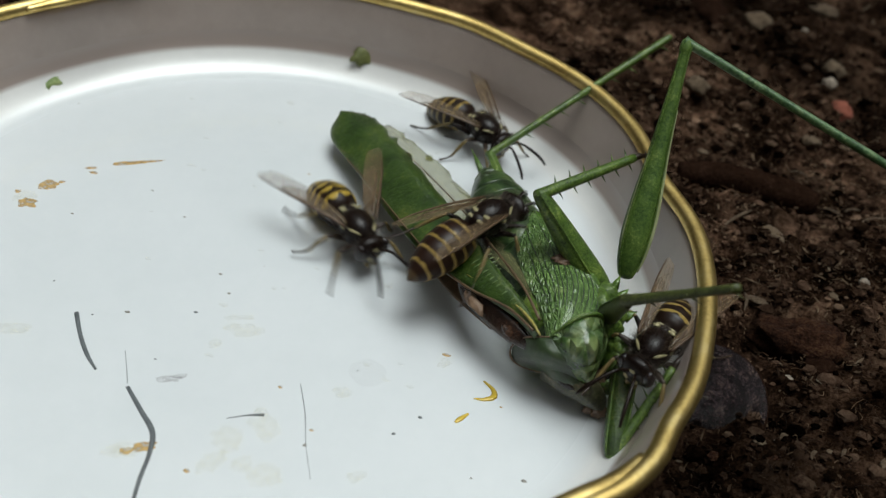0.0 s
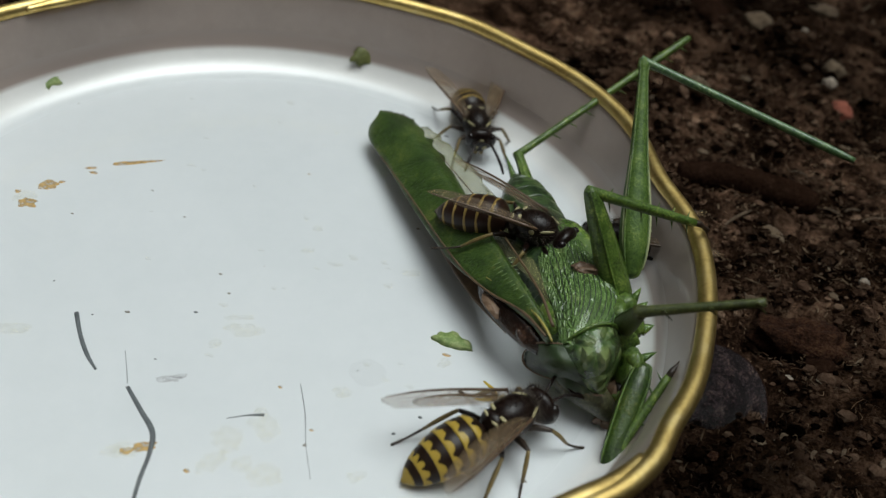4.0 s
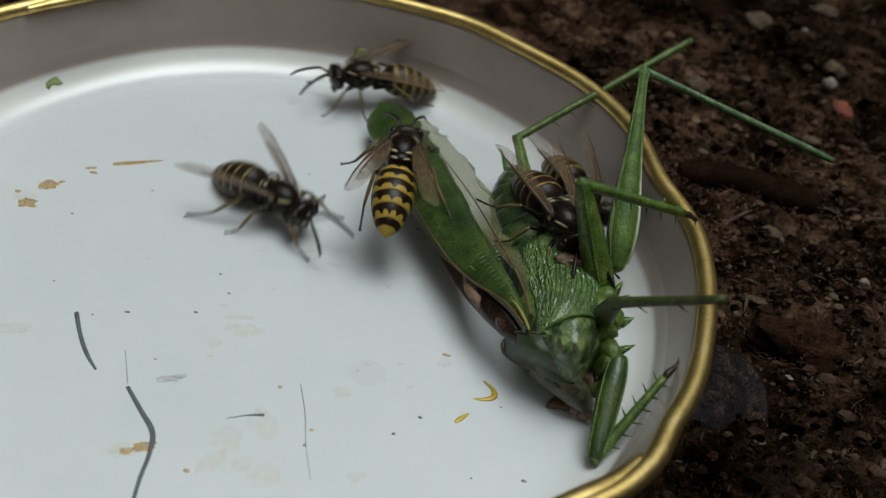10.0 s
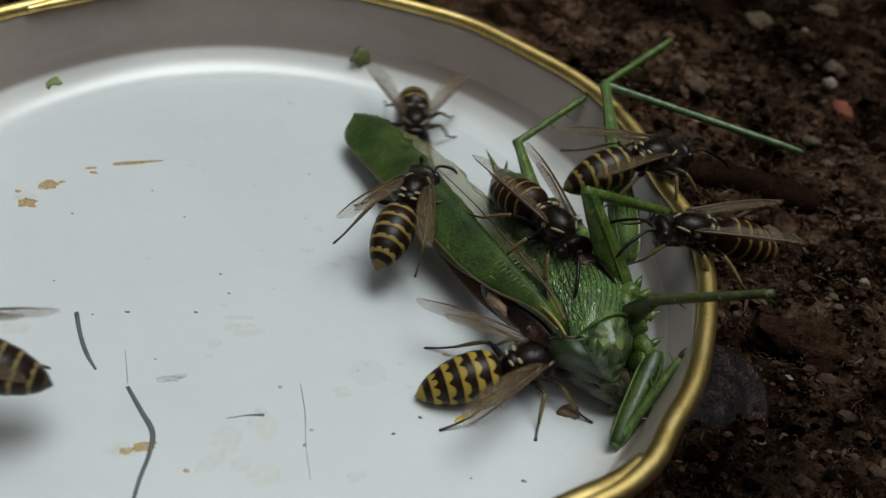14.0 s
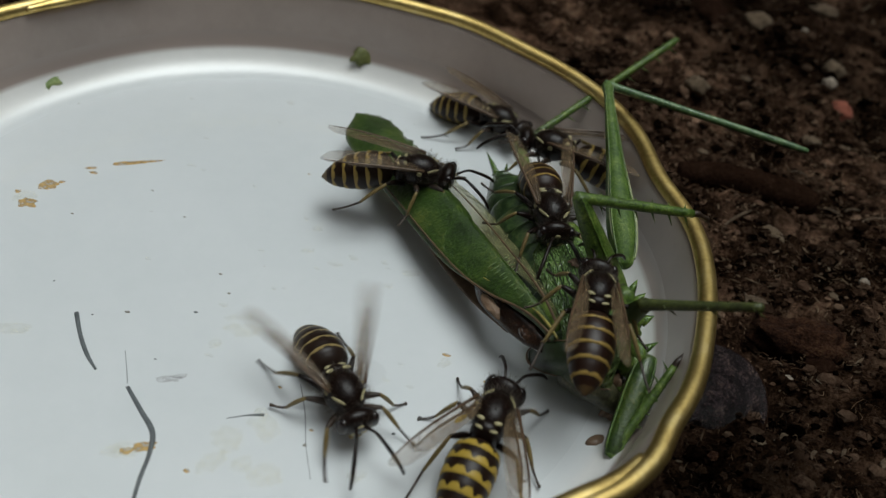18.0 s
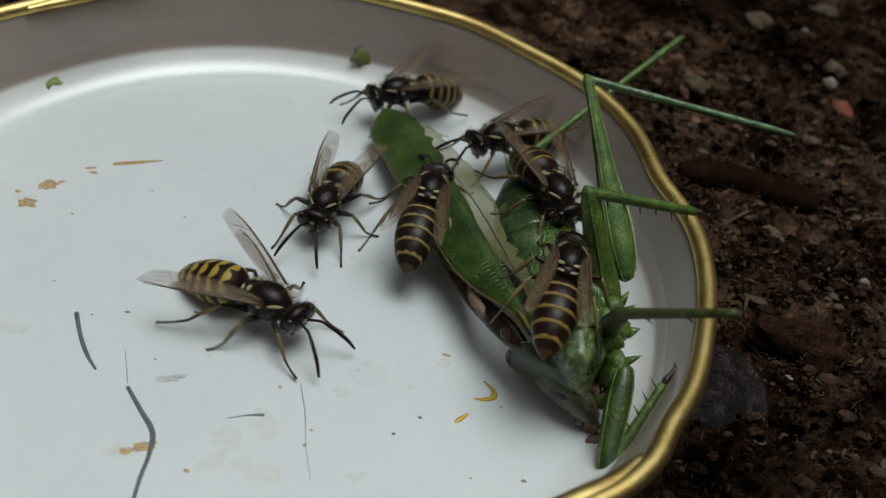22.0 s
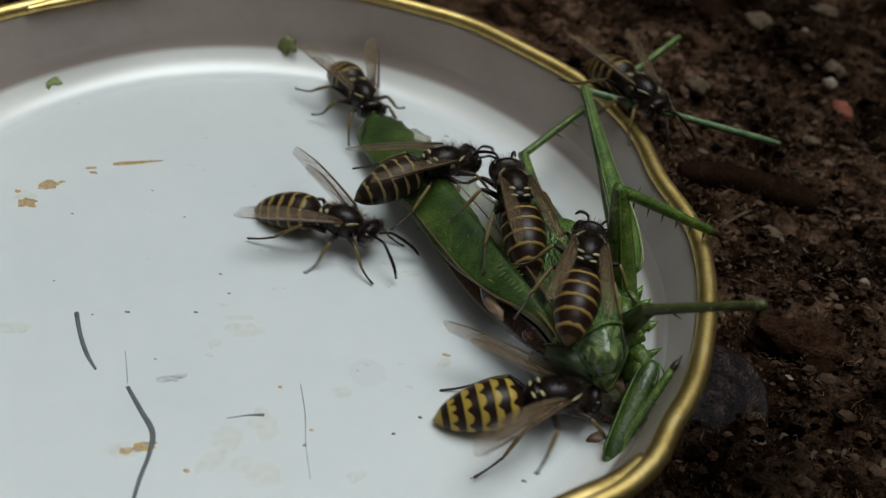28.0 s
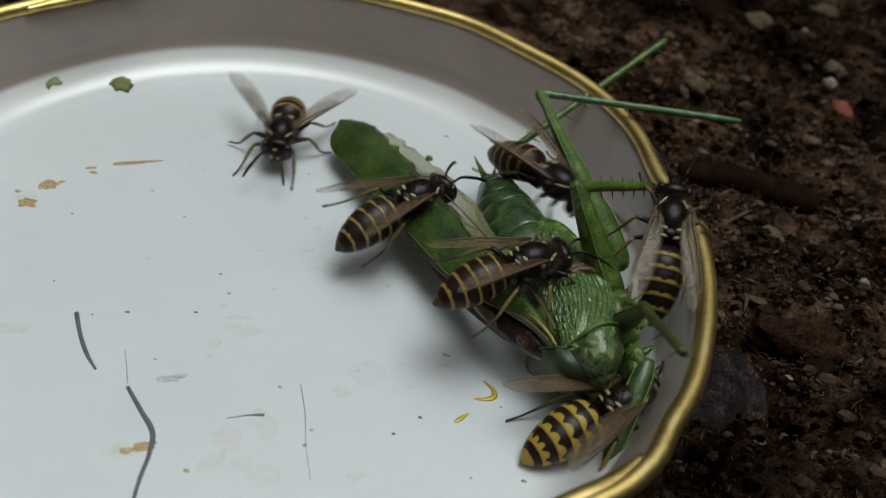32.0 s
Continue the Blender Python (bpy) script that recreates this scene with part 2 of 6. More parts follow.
EYE = grained("dark_eye", [(0.3, (0.006, 0.004, 0.004)), (0.7, (0.018, 0.010, 0.010))], 0.6, 0.25, coat=0.1)
MARK = grained("pale_yellow_mark", [(0.3, (0.30, 0.26, 0.13)), (0.7, (0.44, 0.39, 0.21))], 0.6, 0.45)
SHANK = grained("yellow_leg", [(0.3, (0.10, 0.066, 0.024)), (0.6, (0.20, 0.145, 0.05)), (0.85, (0.30, 0.225, 0.09))], 1.0, 0.45)
FOOT = grained("brown_leg", [(0.3, (0.016, 0.010, 0.007)), (0.7, (0.05, 0.03, 0.018))], 0.7, 0.45)
HAIR = grained("brown_hair", [(0.3, (0.049, 0.0364, 0.028)), (0.7, (0.1305, 0.1015, 0.07975))], 0.6, 0.6)
SMOKY = clear("smoky_wing", (0.20, 0.14, 0.08), 0.19, 0.2)
RIB = grained("wing_vein", [(0.3, (0.05, 0.028, 0.015)), (0.7, (0.12, 0.07, 0.038))], 0.8, 0.4)
BANDS = {
    "bright": banded("bright_banded_belly", (0.014, 0.0062, 0.0034), (0.40, 0.275, 0.045), 0.53, 0.30, 8.0),
    "half": banded("half_banded_belly", (0.014, 0.0066, 0.004), (0.29, 0.20, 0.055), 0.70, 0.14, 7.0),
    "pale": banded("pale_banded_belly", (0.018, 0.0098, 0.0066), (0.29, 0.215, 0.085), 0.80, 0.09, 7.0),
    "dark": banded("brown_banded_belly", (0.019, 0.0078, 0.0045), (0.30, 0.20, 0.055), 0.80, 0.06, 5.0),
}
TAILS = {
    "bright": banded("bright_tail", (0.014, 0.0062, 0.0034), (0.36, 0.25, 0.05), 0.5, 0.0, 4.0),
    "half": banded("half_tail", (0.014, 0.0066, 0.004), (0.15, 0.105, 0.045), 0.55, 0.0, 4.0),
    "pale": banded("pale_tail", (0.018, 0.0098, 0.0066), (0.07, 0.05, 0.03), 0.6, 0.0, 4.0),
    "dark": banded("brown_tail", (0.019, 0.0078, 0.0045), (0.07, 0.042, 0.018), 0.6, 0.0, 4.0),
}
SCRATCH = grained("grey_scratch", [(0.3, (0.06, 0.07, 0.075)), (0.7, (0.15, 0.165, 0.17))], 0.8, 0.5)
SPECK = grained("faint_brown_speck", [(0.3, (0.16, 0.15, 0.13)), (0.7, (0.32, 0.30, 0.26))], 0.5, 0.5)


def spill(name, colour, amount, size, start, gain=3.0):
    """A dried film, broken up by noise."""
    m = grained(name, [(0.35, colour), (0.7, tuple(c * 1.3 for c in colour))], 1.2, 0.3)
    tex = node(m, "ShaderNodeTexNoise", [("Vector", node(m, "ShaderNodeTexCoord"), "Object")], Scale=1000.0 / size, Detail=4.0, Roughness=0.6)
    fac = calc(m, "MULTIPLY_ADD", tex.outputs["Fac"], gain, start)
    fac.node.use_clamp = True
    m.node_tree.links.new(calc(m, "MULTIPLY", fac, amount), bsdf(m).inputs["Alpha"])
    return m


OCHRE = spill("ochre_stain", (0.46, 0.29, 0.09), 0.85, 0.55, -0.8)
FAINT = spill("faint_yellow_stain", (0.76, 0.67, 0.32), 0.17, 0.7, -0.55, 1.8)
GREY_STAIN = spill("faint_grey_stain", (0.30, 0.27, 0.28), 0.35, 0.8, -0.9)
DIM_SPOT = clear("dim_grey_ring", (0.50, 0.50, 0.50), 0.04, 0.35)
JUICE = clear("yellow_juice", (0.55, 0.38, 0.04), 0.85, 0.15)
LEAF_BIT = grained("chewed_green_bit", [(0.35, (0.09, 0.16, 0.035)), (0.5, (0.22, 0.31, 0.09)), (0.65, (0.44, 0.48, 0.22))], 0.7, 0.4, bump=0.12)
OLIVE_BIT = grained("chewed_olive_bit", [(0.35, (0.06, 0.075, 0.02)), (0.55, (0.17, 0.18, 0.05)), (0.75, (0.32, 0.29, 0.12))], 0.9, 0.5, bump=0.08)


# ---- mesh helpers (millimetres) ----
def mesh(name, verts, faces, mat, smooth=True):
    me = bpy.data.meshes.new(name)
    me.from_pydata([(x * MM, y * MM, z * MM) for x, y, z in verts], [], faces)
    me.materials.append(mat)
    if smooth:
        me.polygons.foreach_set("use_smooth", [True] * len(me.polygons))
    me.update()
    return me


def part(name, shape, mat, parent, label="", place=(0, 0, 0), smooth=True):
    """Links a shape (verts, faces) as one mesh object under a thing or a part; place in millimetres."""
    ob = new(name, mesh(name, *shape, mat, smooth))
    ob.parent = parent
    ob.location = [c * MM for c in place]
    return tagged(ob, label) if label else ob


def thing(name, label, category, at=(0, 0, 0), group="", kind=""):
    ob = new(name)
    ob.empty_display_size = 0.002
    ob.location = [c * MM for c in at]
    return tagged(ob, label, category, group, kind)


def solo(name, shape, mat, label, category, at=(0, 0, 0), group="", kind="", smooth=True):
    ob = new(name, mesh(name, *shape, mat, smooth))
    ob.location = [c * MM for c in at]
    return tagged(ob, label, category, group, kind)


def joined(*shapes):
    verts, faces = [], []
    for v, f in shapes:
        n = len(verts)
        verts += list(v)
        faces += [tuple(i + n for i in q) for q in f]
    return verts, faces


def moved(shape, at=(0, 0, 0), turn=None, size=1.0):
    m = turn.to_matrix() if turn else Matrix.Identity(3)
    return [tuple(m @ (Vector(v) * size) + Vector(at)) for v in shape[0]], shape[1]


def grid(rows, closed=True, caps=True):
    """Rings of points, one row after another, joined by quads."""
    n, verts, faces = len(rows[0]), [p for row in rows for p in row], []
    for i in range(len(rows) - 1):
        for j in range(n if closed else n - 1):
            k = (j + 1) % n
            faces.append((i * n + j, i * n + k, (i + 1) * n + k, (i + 1) * n + j))
    if caps and closed:
        faces += [tuple(range(n - 1, -1, -1)), tuple((len(rows) - 1) * n + j for j in range(n))]
    return verts, faces


def smooth_path(points, steps):
    """A Catmull-Rom curve through points (of any number of values)."""
    p = [np.array(q, float) for q in points]
    p = [2 * p[0] - p[1], *p, 2 * p[-1] - p[-2]]
    out = []
    for i in range(1, len(p) - 2):
        for k in range(steps):
            t = k / steps
            out.append(0.5 * (2 * p[i] + (p[i + 1] - p[i - 1]) * t + (2 * p[i - 1] - 5 * p[i] + 4 * p[i + 1] - p[i + 2]) * t * t
                              + (3 * p[i] - p[i - 1] - 3 * p[i + 1] + p[i + 2]) * t ** 3))
    return out + [p[-2]]


def tube(points, sides=8, steps=5, flat=1.0):
    """A tube along points (x, y, z, radius)."""
    path, rows, up = smooth_path(points, steps), [], Vector((0, 0, 1))
    for i, q in enumerate(path):
        d = Vector(path[min(i + 1, len(path) - 1)][:3] - path[max(i - 1, 0)][:3]).normalized()
        s = d.cross(up)
        s = s.normalized() if s.length > 1e-3 else Vector((1, 0, 0))
        u = s.cross(d)
        rows.append([tuple(Vector(q[:3]) + (s * math.cos(a) + u * math.sin(a) * flat) * max(q[3], 0.004))
                     for a in (2 * math.pi * k / sides for k in range(sides))])
    return grid(rows)


def spike(base, tip, radius, sides=5):
    return tube([(*base, radius), (*[(a + b) / 2 for a, b in zip(base, tip)], radius * 0.6), (*tip, 0.01)], sides, 1)


def ball(at, radii, n=16, rough=0.0, seed=0, turn=None):
    """An egg shape, roughened by noise."""
    m = turn.to_matrix() if turn else Matrix.Identity(3)
    rows = []
    for i in range(1, n):
        a = math.pi * i / n
        row = []
        for j in range(n * 2):
            b = math.pi * j / n
            d = Vector((math.sin(a) * math.cos(b), math.sin(a) * math.sin(b), math.cos(a)))
            k = 1 + rough * noise.noise(d * 1.7 + Vector((seed * 3.1, seed, 0))) + rough * 0.5 * noise.noise(d * 4.3 + Vector((0, seed * 2.3, seed)))
            row.append(tuple(m @ Vector((d.x * radii[0] * k, d.y * radii[1] * k, d.z * radii[2] * k)) + Vector(at)))
        rows.append(row)
    return grid(rows)


def sheet(rows, thick):
    """A thin plate with two faces from a net of points, thick in z."""
    n, m = len(rows), len(rows[0])
    top = [p for r in rows for p in r]
    low = [(x, y, z - thick) for x, y, z in top]
    faces, k = [], n * m
    for i in range(n - 1):
        for j in range(m - 1):
            a, b, c, d = i * m + j, i * m + j + 1, (i + 1) * m + j + 1, (i + 1) * m + j
            faces += [(a, b, c, d), (a + k, d + k, c + k, b + k)]
    border = [*range(m), *[i * m + m - 1 for i in range(1, n)], *[(n - 1) * m + j for j in range(m - 2, -1, -1)], *[i * m for i in range(n - 2, 0, -1)]]
    for a, b in zip(border, border[1:] + border[:1]):
        faces.append((a, a + k, b + k, b))
    return top + low, faces


def blob(radius, stretch, thick, seed, n=26, wild=0.45, caps=True):
    """A flat spill of irregular outline, thinning to its edge."""
    rows = []
    for f, h in ((0.02, 1.0), (0.5, 0.95), (0.85, 0.7), (1.0, 0.0)):
        row = []
        for j in range(n):
            a = 2 * math.pi * j / n
            k = 1 + wild * noise.noise(Vector((math.cos(a) * 1.3 + seed * 5.7, math.sin(a) * 1.3, seed))) + wild * 0.6 * noise.noise(Vector((math.cos(a) * 3.6, math.sin(a) * 3.6 + seed * 2.9, 7)))
            row.append((math.cos(a) * radius * stretch * f * k, math.sin(a) * radius * f * k, thick * h))
        rows.append(row)
    return grid(rows, caps=caps)


# ---- the ground ----
def ground_height(x, y):
    """Soil level outside the lid, in millimetres."""
    r = math.hypot(x, y)
    v = Vector((x, y, 0))
    far = min(1.0, max(0.0, (r - 150) / 150))
    lumps = 2.6 * noise.noise(v * 0.055) + 2.0 * noise.noise(v * 0.16 + Vector((3, 1, 0))) + 1.3 * abs(noise.noise(v * 0.38)) + 0.8 * noise.noise(v * 0.8) + 0.5 * noise.noise(v * 1.7)
    hollow = 1.6 * math.exp(-((r - 42) / 6) ** 2)
    z = 0.6 + lumps * (1 - far) - hollow
    return z if r > 39.5 else min(z, -1.6)


def ground():
    near = np.concatenate([np.arange(-70, 22, 2.2), np.arange(22, 100, 0.62)])
    far = np.array([1.5, 4, 9, 20, 50, 130, 400, 1500, 6e3, 3e4, 2e5, 2e6])
    xs = np.concatenate([near[0] - far[::-1], near, near[-1] + far])
    neary = np.arange(-62, 122, 0.62)
    ys = np.concatenate([neary[0] - far[::-1], neary, neary[-1] + far])
    verts = [(x, y, ground_height(x, y)) for y in ys for x in xs]
    n = len(xs)
    faces = [(j * n + i, j * n + i + 1, (j + 1) * n + i + 1, (j + 1) * n + i) for j in range(len(ys) - 1) for i in range(n - 1)]
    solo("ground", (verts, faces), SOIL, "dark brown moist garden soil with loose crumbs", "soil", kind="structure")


ground()


def hedge():
    """An unseen hedge-like ring, added beyond the view to shut off the low sky."""
    rows = []
    for k in range(15):
        f = k / 14
        rows.append([((1150 + 70 * noise.noise(Vector((math.cos(a) * 6, math.sin(a) * 6, f * 8))) + 40 * noise.noise(Vector((math.cos(a) * 19, math.sin(a) * 19, f * 20)))) * math.cos(a),
                      (1150 + 70 * noise.noise(Vector((math.cos(a) * 6, math.sin(a) * 6, f * 8))) + 40 * noise.noise(Vector((math.cos(a) * 19, math.sin(a) * 19, f * 20)))) * math.sin(a),
                      -30 + f * (900 + 120 * noise.noise(Vector((math.cos(a) * 5, math.sin(a) * 5, 3))))) for a in (2 * math.pi * j / 160 for j in range(160))])
    solo("backdrop", grid(rows, caps=False), BACKDROP_BROWN, "unseen dark brown ring added all round to shut off the low sky", "hedge", kind="structure")


hedge()


# ---- the jar lid ----
def rim_bend(a):
    """How far the pressed rim strays from a circle, in millimetres, at the angle a in degrees."""
    return sum(h * math.exp(-(((a - at + 180) % 360 - 180) / w) ** 2) for at, w, h in ((20, 8, -1.25), (44, 13, 0.75), (69, 8, 0.65), (140, 12, -0.9), (-22, 8, 0.4), (-32, 3, 0.35), (-37, 6, 0.85), (-47, 7, -0.15), (-80, 10, -0.9), (-120, 12, 0.5), (200, 10, -0.9), (170, 12, 0.5)))


def revolve(profile, n=180):
    """Turns (radius, height, share of the rim's bend) about the lid's axis."""
    return grid([[((r + s * rim_bend(a * 360 / n)) * math.cos(2 * math.pi * a / n), (r + s * rim_bend(a * 360 / n)) * math.sin(2 * math.pi * a / n), z) for a in range(n)] for r, z, s in profile], caps=False)


def lid():
    t = thing("jar_lid", "upturned white enamelled jar lid with a gold rim, lying on soil", "lid", (0, 0, 0))
    inner = [(0.05, 0.0, 0), (12, 0.0, 0), (24, 0.0, 0), (31, 0.0, 0), (33.6, 0.0, 0)]
    inner += [(34.4, 0.05, 0), (35.1, 0.22, 0.03), (35.8, 0.58, 0.07), (36.5, 1.1, 0.1), (37.1, 1.7, 0.15), (37.55, 2.3, 0.2), (38.0, 3.3, 0.25)]
    inner += [(38.1, 4.2, 0.3), (38.6, 6.6, 0.7), (39.0, 8.6, 0.95), (39.3, 9.4, 1)]
    outer = [(39.6, 9.3, 1), (39.6, 8.0, 0.9), (39.2, 4.0, 0.4), (38.6, 1.6, 0.1), (37.4, 0.1, 0), (35, -0.55, 0), (20, -0.55, 0), (0.05, -0.55, 0)]
    part("floor_disc", revolve(inner[:5]), ENAMEL, t, "white enamelled bottom, stained and scratched")
    part("gasket", revolve(inner[4:13]), GASKET, t, "glossy sealing ring round the bottom, sky sheen put into its cream")
    part("skirt", revolve(inner[12:] + outer), WALL, t, "skirt with its shade painted warm grey")
    bead = [(39.95 + 0.86 * math.cos(a), 9.7 + 0.8 * math.sin(a), 1) for a in (2 * math.pi * k / 14 for k in range(15))]
    part("rim", revolve(bead), GOLD, t, "rolled gold-lacquered rim with bent lugs")
    for start, end in ((-34, -58), (146, 122), (236, 212)):
        arc = [(a, 0.35 + 0.45 * math.sin(math.pi * min(1.0, 0.12 + 2.2 * k / 12) / 2) if k < 10 else 0.5) for k, a in ((k, start + (end - start) * k / 12) for k in range(13))]
        part("lug", tube([((39.25 + rim_bend(a)) * math.cos(radians(a)), (39.25 + rim_bend(a)) * math.sin(radians(a)), 9.9, w) for a, w in arc], 12, 3, 0.75), GOLD, t, "gold lug bent in from the rim")
    marks(t)


def line(points, width):
    """A thin raised stroke on the lid's floor."""
    return tube([(x, y, 0.01, width * w) for x, y, w in points], 6, 6, 0.4)


def marks(t):
    part("scratch", line([(-14.0, -10.3, 1), (-12.7, -12.6, 0.9), (-11.3, -14.6, 0.9), (-9.9, -16.1, 0.5)], 0.2), SCRATCH, t)
    part("scratch", line([(-6.8, -17.2, 0.8), (-4.9, -19.3, 1), (-3.3, -21.1, 1.1), (-2.8, -23.2, 0.9), (-2.7, -25.4, 0.8), (-2.4, -28, 0.7)], 0.2), SCRATCH, t)
    part("scratch", line([(1.8, -18.5, 0.3), (3.3, -17.8, 0.6), (4.7, -17.4, 1.3)], 0.12), SCRATCH, t)
    part("scratch", line([(6.8, -13.5, 0.5), (7.9, -16.5, 0.6), (8.7, -19.6, 0.4), (9.8, -22.7, 0.3)], 0.06), SCRATCH, t)
    part("scratch", line([(-8.4, -13.5, 0.4), (-7.5, -15.5, 0.5), (-6.9, -16.9, 0.4)], 0.05), SCRATCH, t)
    rng = random.Random(4)
    for x, y, r, s, turn, mat in ((-23.6, 5.7, 0.75, 1.35, 40, OCHRE), (-24.3, 2.5, 0.75, 1.25, 10, OCHRE), (-22.6, 6.6, 0.22, 1.5, 20, OCHRE), (-25.9, 3.9, 0.26, 1.2, 0, OCHRE), (-24.9, 3.4, 0.9, 1.2, 50, FAINT), (-17.6, 11.6, 0.34, 5.2, 22, OCHRE), (-16.2, 12.3, 0.22, 8.5, 24, OCHRE), (-20.9, 9.6, 0.2, 3.4, 24, OCHRE), (-11.5, 13.2, 0.14, 4, 12, FAINT),
                                  (-4.7, -23.2, 0.7, 2.2, 18, FAINT), (-3.4, -22.6, 0.5, 1.6, 20, OCHRE), (-4.6, -23.3, 0.36, 1.8, 30, OCHRE), (-5.4, -23.4, 0.3, 1.6, 60, FAINT), (-0.3, -7.2, 0.35, 4.0, 18, FAINT), (-1.5, -10.8, 0.5, 1.2, 50, FAINT), (-18.2, -13.4, 0.7, 2.0, 10, FAINT), (3.5, 3.4, 0.30, 2.4, 30, FAINT), (3.7, 6.9, 0.45, 1.2, 60, FAINT), (6.3, -23.2, 1.0, 1.5, 30, FAINT), (2.0, -22.8, 0.8, 1.6, 60, FAINT), (5.0, -18.4, 1.1, 1.6, -50, FAINT), (2.4, -20.3, 1.2, 1.2, 0, FAINT), (4.4, -22.5, 0.8, 1.2, 30, FAINT), (-3.9, -15.6, 0.4, 2.6, 12, GREY_STAIN), (-3.2, -15.1, 0.25, 3, 22, GREY_STAIN),
                                  (0.5, -8.6, 0.8, 2.2, 8, FAINT), (6.5, 2.2, 0.3, 2.4, 8, FAINT), (8.0, 3.6, 0.4, 1.2, 0, FAINT), (2.2, 8.2, 0.28, 1.1, 0, FAINT), (-4.5, 28.5, 0.4, 1.2, 0, FAINT), (13.2, -21.6, 0.5, 1.4, 30, FAINT), (10.4, -13.5, 0.6, 1.4, 0, FAINT), (18.5, -8.0, 0.5, 1.3, 50, FAINT),
                                  (-1.5, -12.2, 0.25, 1.6, 0, FAINT), (5.2, -14.2, 0.16, 1.2, 0, OCHRE), (0.4, -24.0, 0.2, 1.2, 0, OCHRE), (8.8, -18.0, 0.14, 1.2, 0, OCHRE), (14.0, 3.0, 0.5, 2, 20, FAINT), (12.0, 0.6, 0.35, 1.5, 10, FAINT)):
        ob = part("stain", blob(r, s, 0.012, rng.random() * 9, caps=False), mat, t, place=(x, y, 0.004))
        ob.rotation_euler[2] = radians(turn)
    for k in range(44):
        r, a = 31 * rng.random() ** 0.5, rng.uniform(0, 2 * math.pi)
        part("stain", blob(rng.uniform(0.08, 0.26), rng.uniform(1, 2.2), 0.012, rng.random() * 9, 12, caps=False), FAINT if k % 9 else OCHRE, t, place=(r * math.cos(a), r * math.sin(a), 0.004))
    # a faint grey round spot, grouped with the stains
    part("stain", blob(1.6, 1.05, 0.006, 5.0, 26, 0.1, False), DIM_SPOT, t, place=(12.1, -10.8, 0.004))
    part("stain", line([(22.3, -9.2, 0.5), (23.2, -10.0, 1.1), (23.3, -10.8, 1.5), (22.5, -11.3, 1.0), (21.6, -11.4, 0.4)], 0.2), JUICE, t, "dried yellow juice")
    part("stain", line([(21.3, -13.2, 0.6), (20.7, -13.9, 1.2), (20.3, -14.4, 0.7)], 0.2), JUICE, t, "dried yellow juice")
    for x, y in ((-9.9, -9.1), (-5.7, -13.8), (-17.4, -7.1), (-13.8, 7.9), (-9.4, 4.8), (8.6, -19.6), (11.2, -10.8), (17.3, -14.6), (22.2, -19.7), (26.5, -19.0), (-4.2, -7.6), (-2.1, -4.5), (-3.6, -2.2), (-12.6, -10.2), (15.4, -16.8), (3.6, -27.3), (-19.7, 2.2), (13.6, 9.9), (14.4, 27.8), (-26.7, 20.3)):
        part("speck", blob(rng.uniform(0.06, 0.14), rng.uniform(1, 1.9), 0.06, rng.random() * 9, 10), SPECK if rng.random() < 0.6 else SCRATCH, t, place=(x, y, 0.004))


lid()


# ---- loose things on the soil ----
def chip(radii, seed, rough=0.35, n=10):
    return ball((0, 0, 0), radii, n, rough, seed)


def pebble(x, y, radii, mat, label, seed):
    solo("pebble", chip(radii, seed), mat, label, "pebble", (x, y, ground_height(x, y) + radii[2] * 0.35), "pebbles in the soil")


pebble(57.1, 71.4, (2.2, 2.0, 1.5), PEBBLE, "rounded pale beige pebble half sunk in soil", 1)
pebble(45.3, 46.6, (1.5, 1.4, 1.2), PEBBLE, "small pale beige pebble lying on soil", 2)
pebble(66.0, 58.8, (1.3, 2.0, 1.2), PEBBLE, "small oblong grey-beige pebble on soil", 3)
pebble(64.7, 54.8, (1.0, 1.0, 0.9), GRIT, "tiny pale pebble beside a larger one", 4)
pebble(65.7, 49.7, (1.6, 1.9, 1.3), RED_STONE, "rust-red gritty stone on dark soil", 5)
pebble(60.9, 13.4, (0.55, 0.5, 0.5), GRIT, "tiny whitish grit stone on soil", 6)
pebble(59.9, 40.3, (1.3, 0.9, 0.6), PEBBLE, "small flat grey-beige stone on soil", 7)


def twig():
    t = thing("twig", "short dark brown twig lying flat on soil", "twig", (50.3, 27.4, ground_height(50.3, 27.4) + 0.7))
    part("stem", tube([(-8.2, 0.6, 0.2, 1.4), (-4, 0.8, 0.5, 1.75), (1, 0.5, 0.5, 1.8), (5, -0.3, 0.4, 1.9), (7.8, -0.9, 0.2, 1.5)], 12, 6), BARK, t)
    part("knot", ball((5.6, 0.3, 1.0), (1.0, 0.8, 0.7), 8, 0.3, 2), BARK, t)


def shell_half():
    rows = []
    for i in range(25):
        f = i / 24
        row = []
        for j in range(37):
            a = math.pi * (j / 36 - 0.5) * 1.15
            ridge = 1 + 0.02 * math.sin(f * 42) + 0.025 * noise.noise(Vector((f * 9, a * 4, 1.0)))
            row.append((math.sin(a) * 5.5 * f ** 0.8 * ridge, 8.2 * f * math.cos(a * 0.75) * ridge, 3.6 * math.cos(a) * math.sin(math.pi * min(1.0, f * 0.62 + 0.12)) * ridge))
        rows.append(row)
    return sheet(rows, 0.35)


